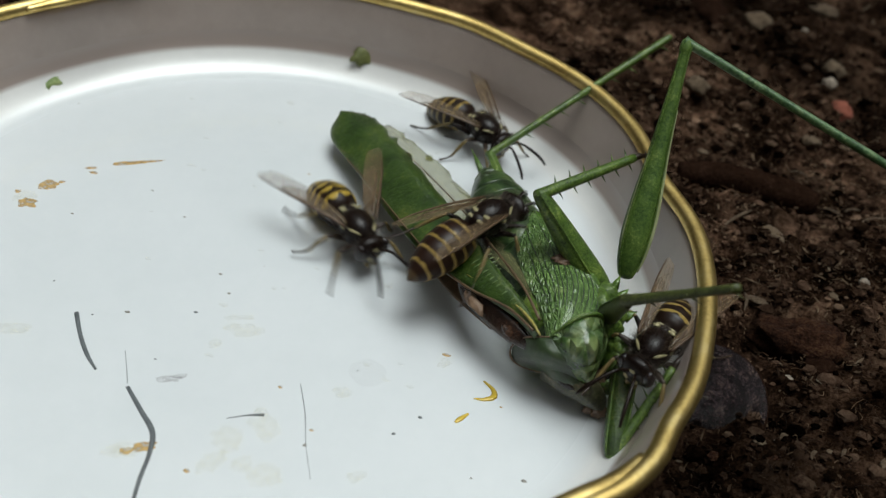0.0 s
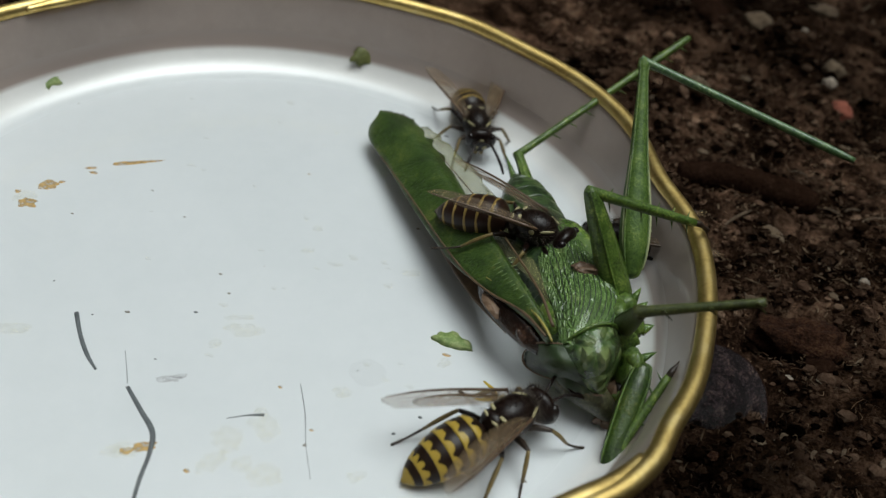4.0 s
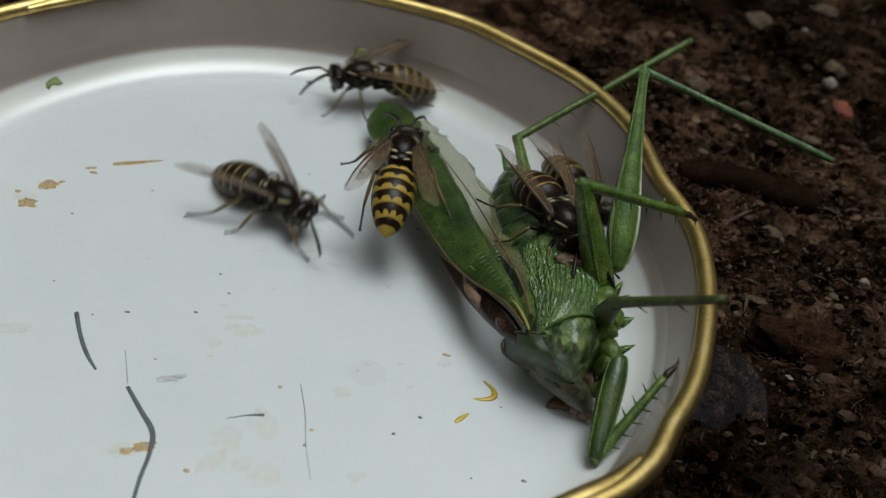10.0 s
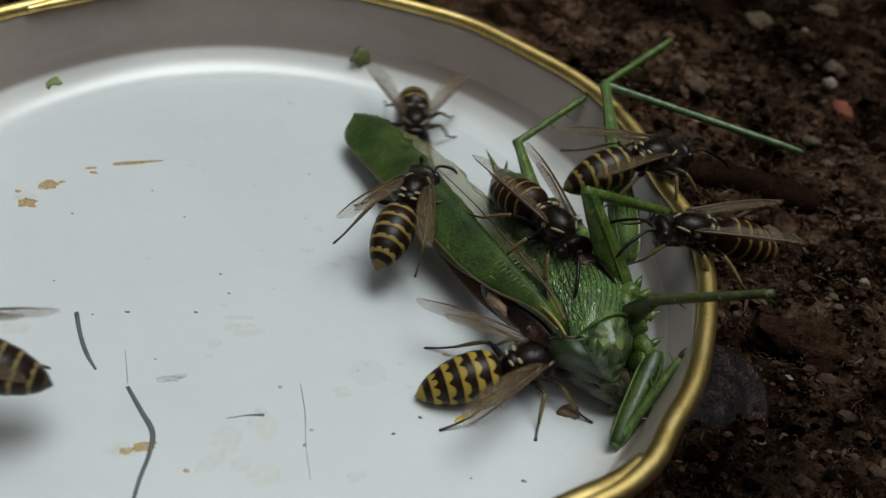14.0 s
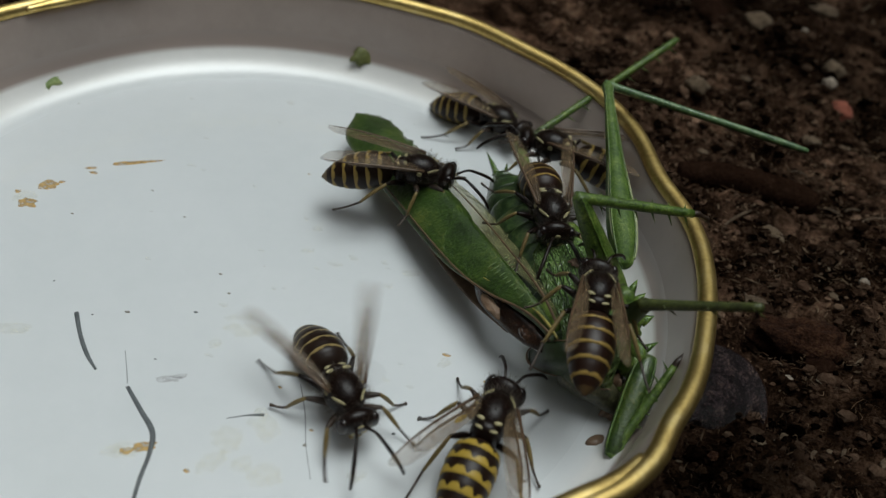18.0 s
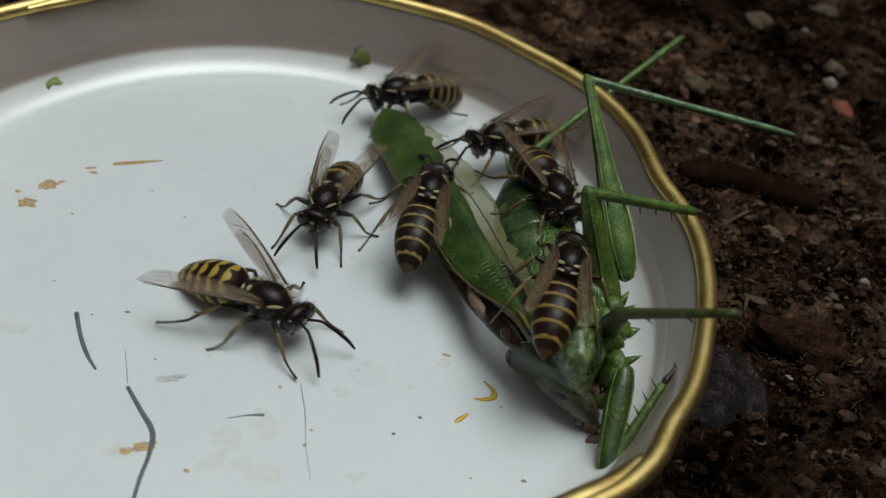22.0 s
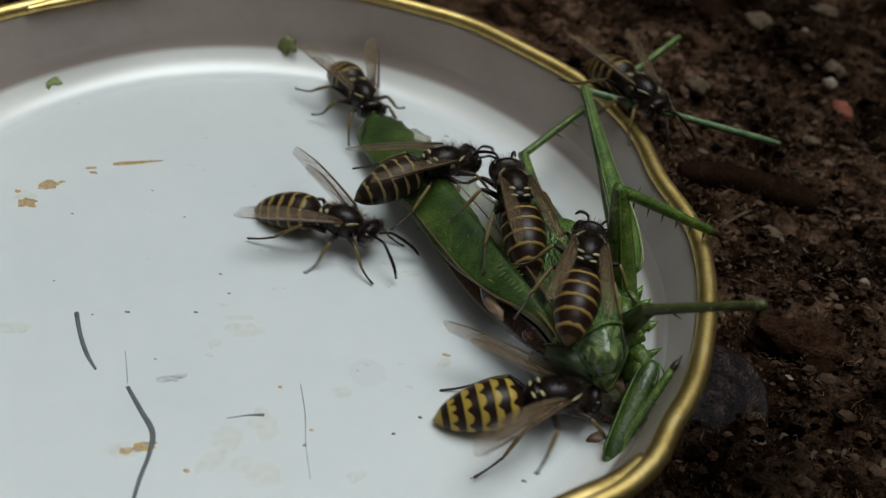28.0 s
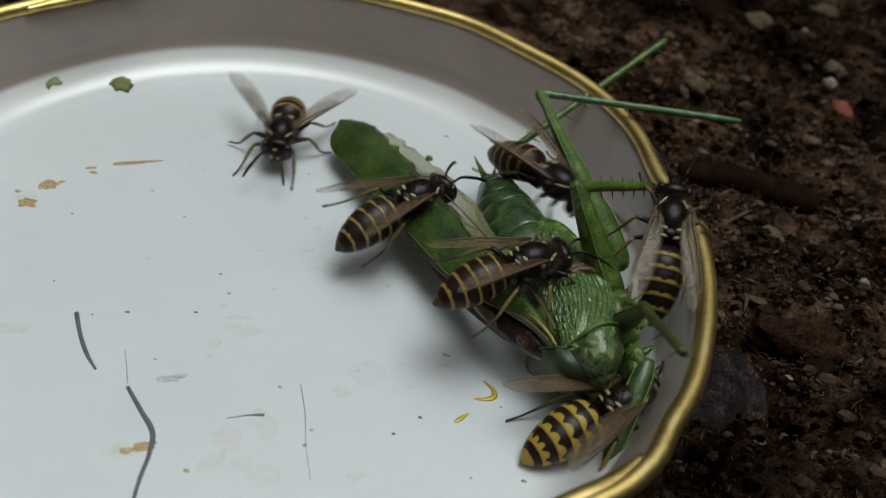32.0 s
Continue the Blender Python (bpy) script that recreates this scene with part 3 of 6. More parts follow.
twig()
shell = thing("mussel_shell", "dark violet-brown shell half, dull and dirty, beside the lid", "shell", (40.2, -10.2, 0.3))
shell.rotation_euler = (radians(8), radians(16), radians(-34))
part("valve", shell_half(), SHELL, shell)
for f, w in ((0.55, 0.05), (0.76, 0.06), (0.97, 0.16)):
    part("growth_ridge", tube([(math.sin(a) * 5.5 * f ** 0.8, 8.2 * f * math.cos(a * 0.75), 3.6 * math.cos(a) * math.sin(math.pi * min(1.0, f * 0.62 + 0.12)) + 0.02, w) for a in (math.pi * (j / 12 - 0.5) * 1.1 for j in range(13))], 6, 2), BARK if f > 0.9 else SHELL, shell)
solo("bark_piece", ball((0, 0, 0), (4.8, 2.6, 1.7), 14, 0.45, 8), RUST_BARK, "rust-brown crumbly bark piece lying on soil", "bark", (52.7, 2.8, 1.0))
solo("bark_piece", ball((0, 0, 0), (2.6, 4.4, 1.5), 14, 0.45, 9), BARK, "rounded dark brown wood lump on soil", "bark", (49.8, 73.0, 1.6))
solo("soil_clod", ball((0, 0, 0), (1.6, 2.4, 1.1), 12, 0.5, 11), CRUMB, "oblong grey-brown soil clod", "clod", (53.4, 21.7, ground_height(53.4, 21.7) + 0.6))
solo("wood_flake", moved(blob(0.85, 2.0, 0.5, 4.4, 20, 0.5), turn=Euler((0, 0, radians(-62)))), PEBBLE, "flat tan wood flake lying on soil", "wood flake", (51.9, 18.6, ground_height(51.9, 18.6) + 0.5))
for x, y, length, turn, seed in ((48.1, 20.5, 6.1, 49, 1), (60.6, 27.3, 2.9, -13, 2), (62.9, 27.4, 2.2, 23, 3), (64.3, 24.6, 4.0, 26, 4), (47.4, 7.0, 2.8, -95, 5), (54.3, 5.7, 2.9, 21, 6), (57.8, 33.9, 2.2, -6, 7), (48.9, -9.8, 1.0, 42, 8), (54.0, -10.7, 1.6, 70, 9), (50.9, -11.9, 1.2, 63, 10), (46.5, 75.0, 4.6, 18, 11), (53.0, 77.4, 4.0, -32, 12), (77.3, 80.6, 5.5, 75, 13), (76.7, 84.4, 4.5, 58, 14)):
    ob = solo("straw", tube([(-length / 2, 0, 0, 0.08), (-length / 6, 0.12, 0.2, 0.17), (length / 5, 0.05, 0.15, 0.18), (length / 2, -0.1, 0, 0.06)], 7, 5, 0.5), STRAW, "short pale dry plant fibre on soil", "straw", (x, y, ground_height(x, y) + 0.45), "straws on the soil")
    ob.rotation_euler[2] = radians(turn)


def loose(x, y, a, b, mat, label, category, seed):
    """A rough small piece lying half sunk in the soil, a by b millimetres from its middle."""
    kind = "pebble" if category == "pebble" else "soil_clod" if category == "clod" else "bark_piece" if category == "bark" else category.replace(" ", "_")
    a, b = a * 0.8, b * 0.8
    c = 0.6 * min(a, b)
    ob = solo(kind, chip((a, b, c), seed, 0.3 if category == "pebble" else 0.45, 12), mat, label, category, (x, y, ground_height(x, y) + c * 0.5), "loose pieces on the soil")
    ob.rotation_euler[2] = 0.5 * math.sin(seed * 7.3)


for seed, row in enumerate((
    (46.6, 16.3, 0.74, 0.77, CRUMB, "small grey-brown clod beside the lid", "clod"),
    (55.6, 20.3, 1.06, 0.97, CRUMB, "crumbly tan-brown clod on soil", "clod"),
    (48.6, 7.2, 1.38, 0.65, STRAW, "oblong smooth grey-brown stone in soil", "pebble"),
    (51.6, 10.1, 0.97, 0.96, CRUMB, "light brown crumbly clod on soil", "clod"),
    (50.2, -3.1, 0.46, 0.4, GRIT, "small whitish grit stone on dark soil", "pebble"),
    (53.6, -0.3, 1.78, 1.57, BARK, "dark brown wood lump behind the shell", "bark"),
    (57.3, 10.7, 0.59, 0.75, PEBBLE, "small grey-beige stone among crumbs", "pebble"),
    (47.7, -10.7, 0.21, 0.24, GRIT, "tiny round pale grit stone", "pebble"),
    (52.9, -10.5, 0.43, 0.31, PEBBLE, "flat pale grit stone on damp soil", "pebble"),
    (52.1, -12.0, 0.37, 0.55, CRUMB, "grey-brown clod on damp soil", "clod"),
    (56.7, -11.9, 0.32, 0.74, STRAW, "oblong pale seed lying on damp soil", "seed"),
    (46.1, -11.9, 0.68, 0.36, STRAW, "pale bark crumb on damp soil", "bark"),
    (42.5, -13.0, 0.67, 0.53, RUST_BARK, "rust-brown crumb below the shell", "bark"),
    (47.3, -13.4, 0.88, 0.65, RUST_BARK, "reddish brown bark crumb on damp soil", "bark"),
    (65.6, 42.9, 0.85, 0.59, PEBBLE, "small bluish-grey stone on soil", "pebble"),
    (45.9, 34.9, 0.93, 0.62, PEBBLE, "pale flat stone beside the lid", "pebble"),
    (53.2, 54.1, 0.98, 0.72, STRAW, "grey-brown stone on dark soil", "pebble"),
    (68.8, 80.2, 3.24, 1.87, STRAW, "long weathered grey-brown wood chip", "wood chip"),
    (64.8, 73.3, 0.82, 0.47, GRIT, "tiny whitish grit stone", "pebble"),
    (40.0, 43.9, 1.14, 0.66, STRAW, "dull grey-brown stone by the rim", "pebble"),
)):
    loose(*row, 20 + seed)


def scatter(name, count, seed, make, mat, label, category, heap=None):
    """Countless small pieces over the soil beside the lid, joined."""
    rng, shapes, made = random.Random(seed), [], 0
    while made < count:
        x, y = rng.uniform(24, 98), rng.uniform(-60, 118)
        thin = rng.random()
        if heap and rng.random() > 0.05 + math.exp(-(math.hypot(x - heap[0], y - heap[1]) / heap[2]) ** 2):
            continue
        if heap and noise.noise(Vector((x * 0.17, y * 0.17, 4.0))) < rng.uniform(-0.5, 0.25):
            continue
        if math.hypot(x, y) < 41.2 or thin < (math.hypot(x - 50, y) - 40) / 90:
            continue
        shapes.append(make(rng, x, y))
        made += 1
    solo(name, joined(*shapes), mat, label, category, kind="stuff", smooth=False)


def crumb(rng, x, y):
    r = min(0.75, 0.19 * math.exp(rng.gauss(0, 0.65)))
    n, rows = 6, []
    seed = rng.random() * 50
    for h, f in ((-0.8, 0.5), (-0.2, 1.0), (0.45, 0.85), (0.9, 0.35)):
        rows.append([(x + r * f * (1 + 0.7 * noise.noise(Vector((j * 1.3, seed, h)))) * math.cos(2 * math.pi * j / n) * 1.25,
                      y + r * f * (1 + 0.7 * noise.noise(Vector((j * 1.3, h, seed)))) * math.sin(2 * math.pi * j / n),
                      r * 0.75 * h * (1 + 0.7 * noise.noise(Vector((seed, j, h))))) for j in range(n)])
    base = ground_height(x, y) + r * 0.35
    return grid([[(a, b, c + base) for a, b, c in row] for row in rows])


def fibre(rng, x, y):
    length, a, z = min(2.4, 0.6 * math.exp(rng.gauss(0, 0.55))), rng.uniform(0, math.pi), ground_height(x, y) + rng.uniform(0.1, 0.6)
    w, lift, bend = rng.uniform(0.02, 0.06), rng.uniform(-0.2, 0.4), rng.uniform(-0.45, 0.45) * min(1.0, length)
    dx, dy = math.cos(a), math.sin(a)
    return tube([(x - dx * length / 2, y - dy * length / 2, z, w * 0.5), (x - dy * bend, y + dx * bend, z + lift, w), (x + dx * length / 2, y + dy * length / 2, z + lift * 0.4, w * 0.4)], 4, 2)


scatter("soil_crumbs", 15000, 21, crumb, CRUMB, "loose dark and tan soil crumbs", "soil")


def shred(rng, x, y):
    """A straight flat splinter of wood with broken ends."""
    length, a, tilt = min(1.5, 0.42 * math.exp(rng.gauss(0, 0.5))), rng.uniform(0, 2 * math.pi), rng.uniform(-0.5, 0.5)
    w, h, z = rng.uniform(0.04, 0.16) * min(1.0, length), rng.uniform(0.02, 0.07), ground_height(x, y) + rng.uniform(0.1, 0.55)
    dx, dy, rows = math.cos(a), math.sin(a), []
    for f in (-0.5, -0.15, 0.25, 0.5):
        wide = w * (rng.uniform(0.25, 0.7) if abs(f) == 0.5 else rng.uniform(0.8, 1.2))
        off = rng.uniform(-0.3, 0.3) * w
        rows.append([(x + dx * length * f - dy * (off + u * wide), y + dy * length * f + dx * (off + u * wide), z + length * f * tilt + v * h) for u, v in ((-1, -1), (1, -0.6), (0.8, 1), (-0.9, 0.7))])
    return grid(rows)


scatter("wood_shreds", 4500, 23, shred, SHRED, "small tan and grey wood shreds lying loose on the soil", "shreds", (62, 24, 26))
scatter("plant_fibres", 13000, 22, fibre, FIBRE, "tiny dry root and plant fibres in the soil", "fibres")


# ---- the dead bush-cricket ----
ORIGIN = Vector((25.0, -6.0, 0.0))


def near(*p):
    """From the lid's coordinates into those of the cricket."""
    return (p[0] - ORIGIN.x, p[1] - ORIGIN.y, p[2] - ORIGIN.z, *p[3:])


def leaf(axis, widths, tilt, bulge, m=12, steps=7, ragged=0.0):
    """A wing plate along an axis; widths left and right of it; tilt drops its left side."""
    path, rows = smooth_path([(*a, *w) for a, w in zip(axis, widths)], steps), []
    for i, q in enumerate(path):
        d = Vector(path[min(i + 1, len(path) - 1)][:3] - path[max(i - 1, 0)][:3])
        d.z = 0
        s = Vector((d.y, -d.x, 0)).normalized()
        row = []
        for j in range(m + 1):
            f = j / m * 2 - 1
            w = (q[3] if f < 0 else q[4]) * f
            if ragged and f > 0.6:
                w *= 1 + ragged * noise.noise(Vector((i * 0.9, f * 4, 2.0)))
            c = Vector(q[:3]) + s * w
            row.append((c.x, c.y, c.z + tilt * (w if f < 0 else w * 0.25) - bulge * f * f))
        rows.append(row)
    return sheet(rows, 0.12), path


def limb(cricket, name, at, thigh, shin, mat, shin_mat, spines, foot=True, label=""):
    """A leg: thigh along +y from its joint, shin as its sub-part along +y from the knee."""
    thigh = [(thigh[0][0] - thigh[0][2] * 0.75, thigh[0][1], thigh[0][2] * 0.3), (thigh[0][0] - thigh[0][2] * 0.45, thigh[0][1], thigh[0][2] * 0.75), *thigh]
    top = part("thigh", tube([(0, y, z, r) for y, z, r in thigh], 12, 6), mat, cricket, label, near(*at))
    length = thigh[-1][0]
    low = part("shin", tube([(0, y, 0, r) for y, r in shin], 10, 5), shin_mat, top, place=(0, length, 0))
    end = shin[-1][0]
    for side in (-1, 1):
        part("ridge", tube([(side * r * 0.82, y, r * 0.62, 0.11 if 0 < i < len(thigh) - 1 else 0.03) for i, (y, z, r) in enumerate(thigh)], 5, 3), LEG_GREEN, top)
    for k in range(spines):
        y = end * (0.18 + 0.75 * k / max(1, spines - 1))
        for side in (-1, 1):
            part("spine", spike((side * 0.2, y, -0.1), (side * 1.15, y + 0.6, -0.6), 0.13), shin_mat, low)
    if foot:
        part("foot", joined(tube([(0, end - 0.2, 0, 0.3), (0, end + 0.5, 0.1, 0.32), (0.1, end + 1.1, -0.1, 0.22), (0.2, end + 1.8, -0.3, 0.24)], 7, 3), spike((0.3, end + 1.7, -0.3), (0.7, end + 2.3, -0.7), 0.12), spike((0.1, end + 1.7, -0.3), (-0.2, end + 2.3, -0.7), 0.12)), FOOT, low)
    return top, low


def bush_cricket():
    t = thing("bush_cricket", "dead green bush-cricket lying in the lid, partly eaten", "insect", tuple(ORIGIN))
    # forewing, seen from above, its left edge hanging low
    axis = [near(24.6, -8.6, 7.3), near(23.7, -6.0, 7.4), near(22.2, -3.0, 7.4), near(19.4, 3.4, 6.8), near(15.8, 11.2, 6.0), near(11.6, 19.6, 5.0), near(8.6, 24.5, 4.4), near(7.4, 26.4, 4.1), near(6.9, 27.1, 3.9)]
    shape, path = leaf(axis, [(0.2, 0.3), (0.7, 0.5), (1.5, 0.7), (3.3, 0.8), (3.6, 1.3), (3.2, 2.0), (2.7, 2.4), (1.7, 1.6), (0.3, 0.3)], 0.52, 0.55, ragged=0.35)
    wing = part("forewing", shape, GREEN, t, "long leaf-green forewing")
    part("vein", tube([near(24.7, -7.6, 7.75, 0.16), near(23.6, -3.6, 7.85, 0.13), near(21.2, 2.4, 7.4, 0.1), near(18.3, 9.6, 6.4, 0.07), near(14.0, 18.0, 5.4, 0.04)], 6, 6), BROWN_RIB, wing)
    part("vein", tube([near(24.7, -8.8, 7.2, 0.10), near(24.1, -7.4, 7.35, 0.15), near(23.1, -5.4, 7.1, 0.11), near(21.4, -3.2, 6.6, 0.07), near(19.2, -0.6, 5.9, 0.05)], 6, 6), YELLOW_RIB, wing)
    part("vein", tube([near(24.2, -8.2, 7.1, 0.12), near(22.4, -5.2, 6.6, 0.14), near(19.6, -2.4, 5.7, 0.12), near(17.2, 0.8, 5.1, 0.1), near(14.7, 5.6, 4.5, 0.1), near(11.6, 12.1, 3.8, 0.08), near(7.8, 19.4, 3.1, 0.07)], 6, 6), BROWN_RIB, wing)
    rng = random.Random(3)
    for i in range(8, 32):
        q, n = path[i], path[i + 1]
        d = Vector(n[:3] - q[:3])
        s = Vector((d.y, -d.x, 0)).normalized()
        a = Vector(q[:3]) + s * 0.2 + Vector((0, 0, 0.05))
        w = q[4] * rng.uniform(0.75, 0.95)
        b = Vector(q[:3]) + s * w + d.normalized() * rng.uniform(0.6, 1.6) + Vector((0, 0, -0.02 * w - 0.35))
        part("vein", tube([(*a, 0.035), (*((a + b) / 2 + Vector((0, 0, 0.1))), 0.03), (*b, 0.015)], 5, 2), LEG_GREEN, wing)
    # added strip: brown wing edge, and the wing's shadow put in as a sheet
    shape, _ = leaf([near(21.8, -5.0, 4.2), near(19.1, 0.7, 3.4), near(16.0, 7.2, 2.9), near(12.9, 13.8, 2.5), near(10.6, 18.2, 2.3), near(9.6, 20.2, 2.3)], [(0.4, 0.4), (1.0, 1.5), (1.0, 1.8), (0.8, 1.8), (0.6, 1.4), (0.3, 0.3)], 0.5, 0.2)
    part("forewing", shape, BROWN_RIB, t, "dark brown wing edge beneath, with the wing's shadow put in")
    for k in range(16):
        f = 0.1 + 0.052 * k
        a, b = Vector(near(24.5, -7.4, 7.5)).lerp(Vector(near(21.3, 2.2, 7.35)), f), Vector(near(24.0, -7.6, 7.15)).lerp(Vector(near(17.6, 0.4, 5.5)), f)
        for low, high in ((0.08, 0.3), (0.42, 0.72)):
            low, high = low + rng.uniform(0, 0.08), high - rng.uniform(0, 0.12)
            points = [a.lerp(b, u) + Vector((0, 0, (0.16 + 0.3 * f) * (1 - (2 * u - 1) ** 2))) for u in (low, (low + high) / 2, high)]
            if rng.random() < 0.85:
                part("vein", tube([(*points[0], 0.03), (*points[1], 0.05), (*points[2], 0.02)], 5, 3), PALE_RIB, wing)
    # hind wing, pale and gnawed along its edge
    axis = [(0, 0, 0), (-1.7, 5.6, 0), (-3.5, 11.8, -0.8), (-6.5, 18.4, -1.7), (-10.3, 26.0, -2.7), (-14.1, 32.4, -3.4)]
    shape, path = leaf(axis, [(0.2, 0.1), (0.6, 0.2), (2.0, 0.7), (2.6, 1.2), (2.6, 1.3), (0.9, 0.9)], 0.3, 0.3, ragged=0.7)
    hind_wing = part("hind_wing", shape, VEIL, t, "pale brownish gnawed hind wing", near(25.9, -6.8, 6.9))
    # brown sound area at the wing's base
    shape, path = leaf([near(24.3, -8.4, 5.9), near(23.0, -6.4, 6.0), near(21.5, -3.9, 5.7), near(19.9, -1.2, 5.0), near(18.9, 0.6, 4.5)], [(0.4, 0.6), (1.0, 1.4), (1.15, 1.4), (0.9, 1.2), (0.2, 0.2)], 0.75, 0.5)
    part("wing_base", shape, BROWN_WING, t, "shiny dark brown wing base")
    part("wing_base", ball(near(22.9, -6.4, 4.9), (0.8, 1.3, 0.7), 12, 0.3, 7, Euler((0, 0, radians(30)))), BROWN_WING, t)
    part("wing_flap", ball(near(19.8, -3.2, 5.0), (0.5, 1.5, 0.22), 12, 0.35, 5, Euler((0, radians(-25), radians(28)))), TAN, t, "torn tan flap at the wing base")
    # abdomen of overlapping rings
    rings = smooth_path([near(27.6, -3.5, 4.2, 3.2), near(26.2, 1.5, 4.3, 3.4), near(24.8, 6.4, 4.5, 3.5), near(23.7, 11.0, 4.5, 3.1), near(23.0, 14.4, 4.4, 2.3), near(22.6, 17.0, 4.3, 0.9)], 2)
    for i in range(len(rings) - 1):
        a, b = rings[i], rings[i + 1]
        rows, n = [], 28
        for f, k in ((0.0, 0.965), (0.15, 0.985), (0.45, 1.0), (0.8, 1.015), (1.0, 1.0), (1.08, 0.96)):
            q, d = a + (b - a) * f, Vector(b[:3] - a[:3]).normalized()
            side = d.cross(Vector((0, 0, 1))).normalized()
            up, row = side.cross(d), []
            for j in range(n):
                turn = 2 * math.pi * j / n
                wide = q[3] * k * (1 + 0.07 * noise.noise(Vector((i * 1.7 + f, math.cos(turn) * 1.5, math.sin(turn) * 1.5))))
                lag = 0.5 * noise.noise(Vector((math.cos(turn) * 1.1, math.sin(turn) * 1.1, i * 0.6)))
                row.append(tuple(Vector(q[:3]) + d * lag + (side * math.cos(turn) + up * math.sin(turn) * 0.9) * wide))
            rows.append(row)
        part("abdomen_ring", grid(rows), ABDOMEN, t)
    part("tail_spike", spike(near(22.3, 16.6, 4.4), near(21.0, 20.4, 5.2), 0.5), BODY, t)
    part("tail_spike", spike(near(22.8, 16.6, 4.2), near(23.4, 19.6, 4.6), 0.42), BODY, t)
    # thorax, wrinkled, with gnawed tissue
    part("thorax", ball(near(28.0, -3.8, 4.4), (4.0, 4.4, 3.7), 22, 0.10, 1, Euler((0, 0, radians(18)))), BODY, t)
    shape, path = leaf([near(26.0, -9.0, 7.5), near(26.9, -6.6, 8.2), near(27.4, -4.0, 8.7), near(27.3, -1.0, 8.8), near(26.8, 2.2, 8.7), near(26.2, 5.0, 8.3), near(25.8, 7.0, 7.7)], [(0.7, 0.9), (1.6, 2.6), (2.6, 3.4), (3.1, 2.9), (3.0, 2.2), (2.3, 1.7), (0.9, 0.9)], 0.25, 1.1, 14, 6)
    plate = part("thorax_plate", shape, WRINKLED, t, "wrinkled glossy bluish-green thorax plate")
    rng = random.Random(12)
    for j in range(2, 14):
        start, end = rng.randrange(5, 9), rng.randrange(22, 34)
        run = [shape[0][i * 15 + j] for i in range(start, end, 3)]
        part("vein", tube([(x + rng.uniform(-0.07, 0.07), y, z + 0.01, 0.05 if 0 < k < len(run) - 1 else 0.02) for k, (x, y, z) in enumerate(run)], 5, 3), DARK_RIB, plate)
    part("body_fold", tube([near(25.9, 7.6, 7.0, 0.5), near(27.0, 6.0, 7.5, 0.95), near(28.0, 3.6, 7.7, 1.1), near(28.8, 1.0, 7.8, 0.9), near(29.6, -1.6, 7.7, 1.15), near(30.4, -3.6, 7.2, 0.7)], 14, 6, 0.8), BODY, t, "lumpy bright green fold along the thorax")
    for x, y, z, r, seed in ((31.4, -3.0, 6.9, (1.3, 1.1, 1.2), 4), (31.9, -5.0, 6.6, (1.2, 1.3, 1.3), 5), (31.0, -6.6, 6.4, (1.4, 1.0, 1.2), 6), (32.0, -8.0, 5.4, (1.0, 1.3, 1.2), 7), (30.6, -4.4, 7.6, (0.8, 1.3, 0.7), 8), (31.9, -8.4, 4.2, (1.2, 1.5, 1.9), 9), (31.4, -9.6, 2.6, (1.0, 1.0, 1.3), 10)):
        part("leg_root", ball(near(x, y, z), r, 12, 0.25, seed), LEG_GREEN, t)
    part("wound", ball(near(28.0, -0.8, 8.75), (1.5, 0.7, 0.35), 10, 0.6, 3), TAN, t, "brown gnawed wound")
    # saddle-shaped neck shield over the bent head: a flat side lobe, a valley, and a high crumpled dome
    across = [[(23.1, -7.4, 4.0), (23.3, -7.7, 3.0), (24.5, -7.8, 2.2)], [(23.7, -7.9, 5.6), (24.5, -9.3, 5.0), (26.2, -9.3, 3.2)], [(24.7, -8.6, 6.6), (25.7, -10.2, 6.0), (27.7, -10.2, 3.6)], [(25.7, -8.9, 7.0), (26.9, -10.5, 6.2), (28.8, -10.8, 3.8)]]
    dome = [[(25.7, -8.9, 7.0), (26.9, -10.5, 6.2), (28.8, -10.8, 3.8)], [(26.7, -8.6, 8.2), (27.7, -11.0, 7.5), (29.5, -11.1, 4.2)], [(28.2, -8.0, 8.9), (29.0, -10.6, 7.9), (29.9, -10.8, 4.4)], [(29.8, -7.5, 8.5), (30.4, -9.2, 7.1), (30.3, -9.7, 4.2)], [(31.1, -7.1, 6.8), (31.4, -7.5, 5.2), (30.8, -8.6, 3.8)]]

    def draped(columns, steps):
        down = [smooth_path([near(*p) for p in c], steps) for c in columns]
        rows = [smooth_path([d[k] for d in down], steps) for k in range(len(down[0]))]
        return sheet([[tuple(p) for p in r] for r in rows], 0.25)

    shield = part("shield", draped(dome, 8), DOME, t, "glossy crumpled domed neck shield")
    lobe = part("shield_lobe", draped(across, 8), DULL, t, "matt dark green side lobe")
    part("shield_rim", tube([near(25.7, -8.8, 7.1, 0.1), near(26.7, -8.5, 8.3, 0.16), near(28.2, -7.9, 9.0, 0.2), near(29.8, -7.4, 8.6, 0.2), near(31.1, -7.0, 6.8, 0.18), near(31.4, -7.5, 5.2, 0.12), near(30.8, -8.6, 3.8, 0.08)], 7, 5), LEG_GREEN, shield, "pale green shield rim")
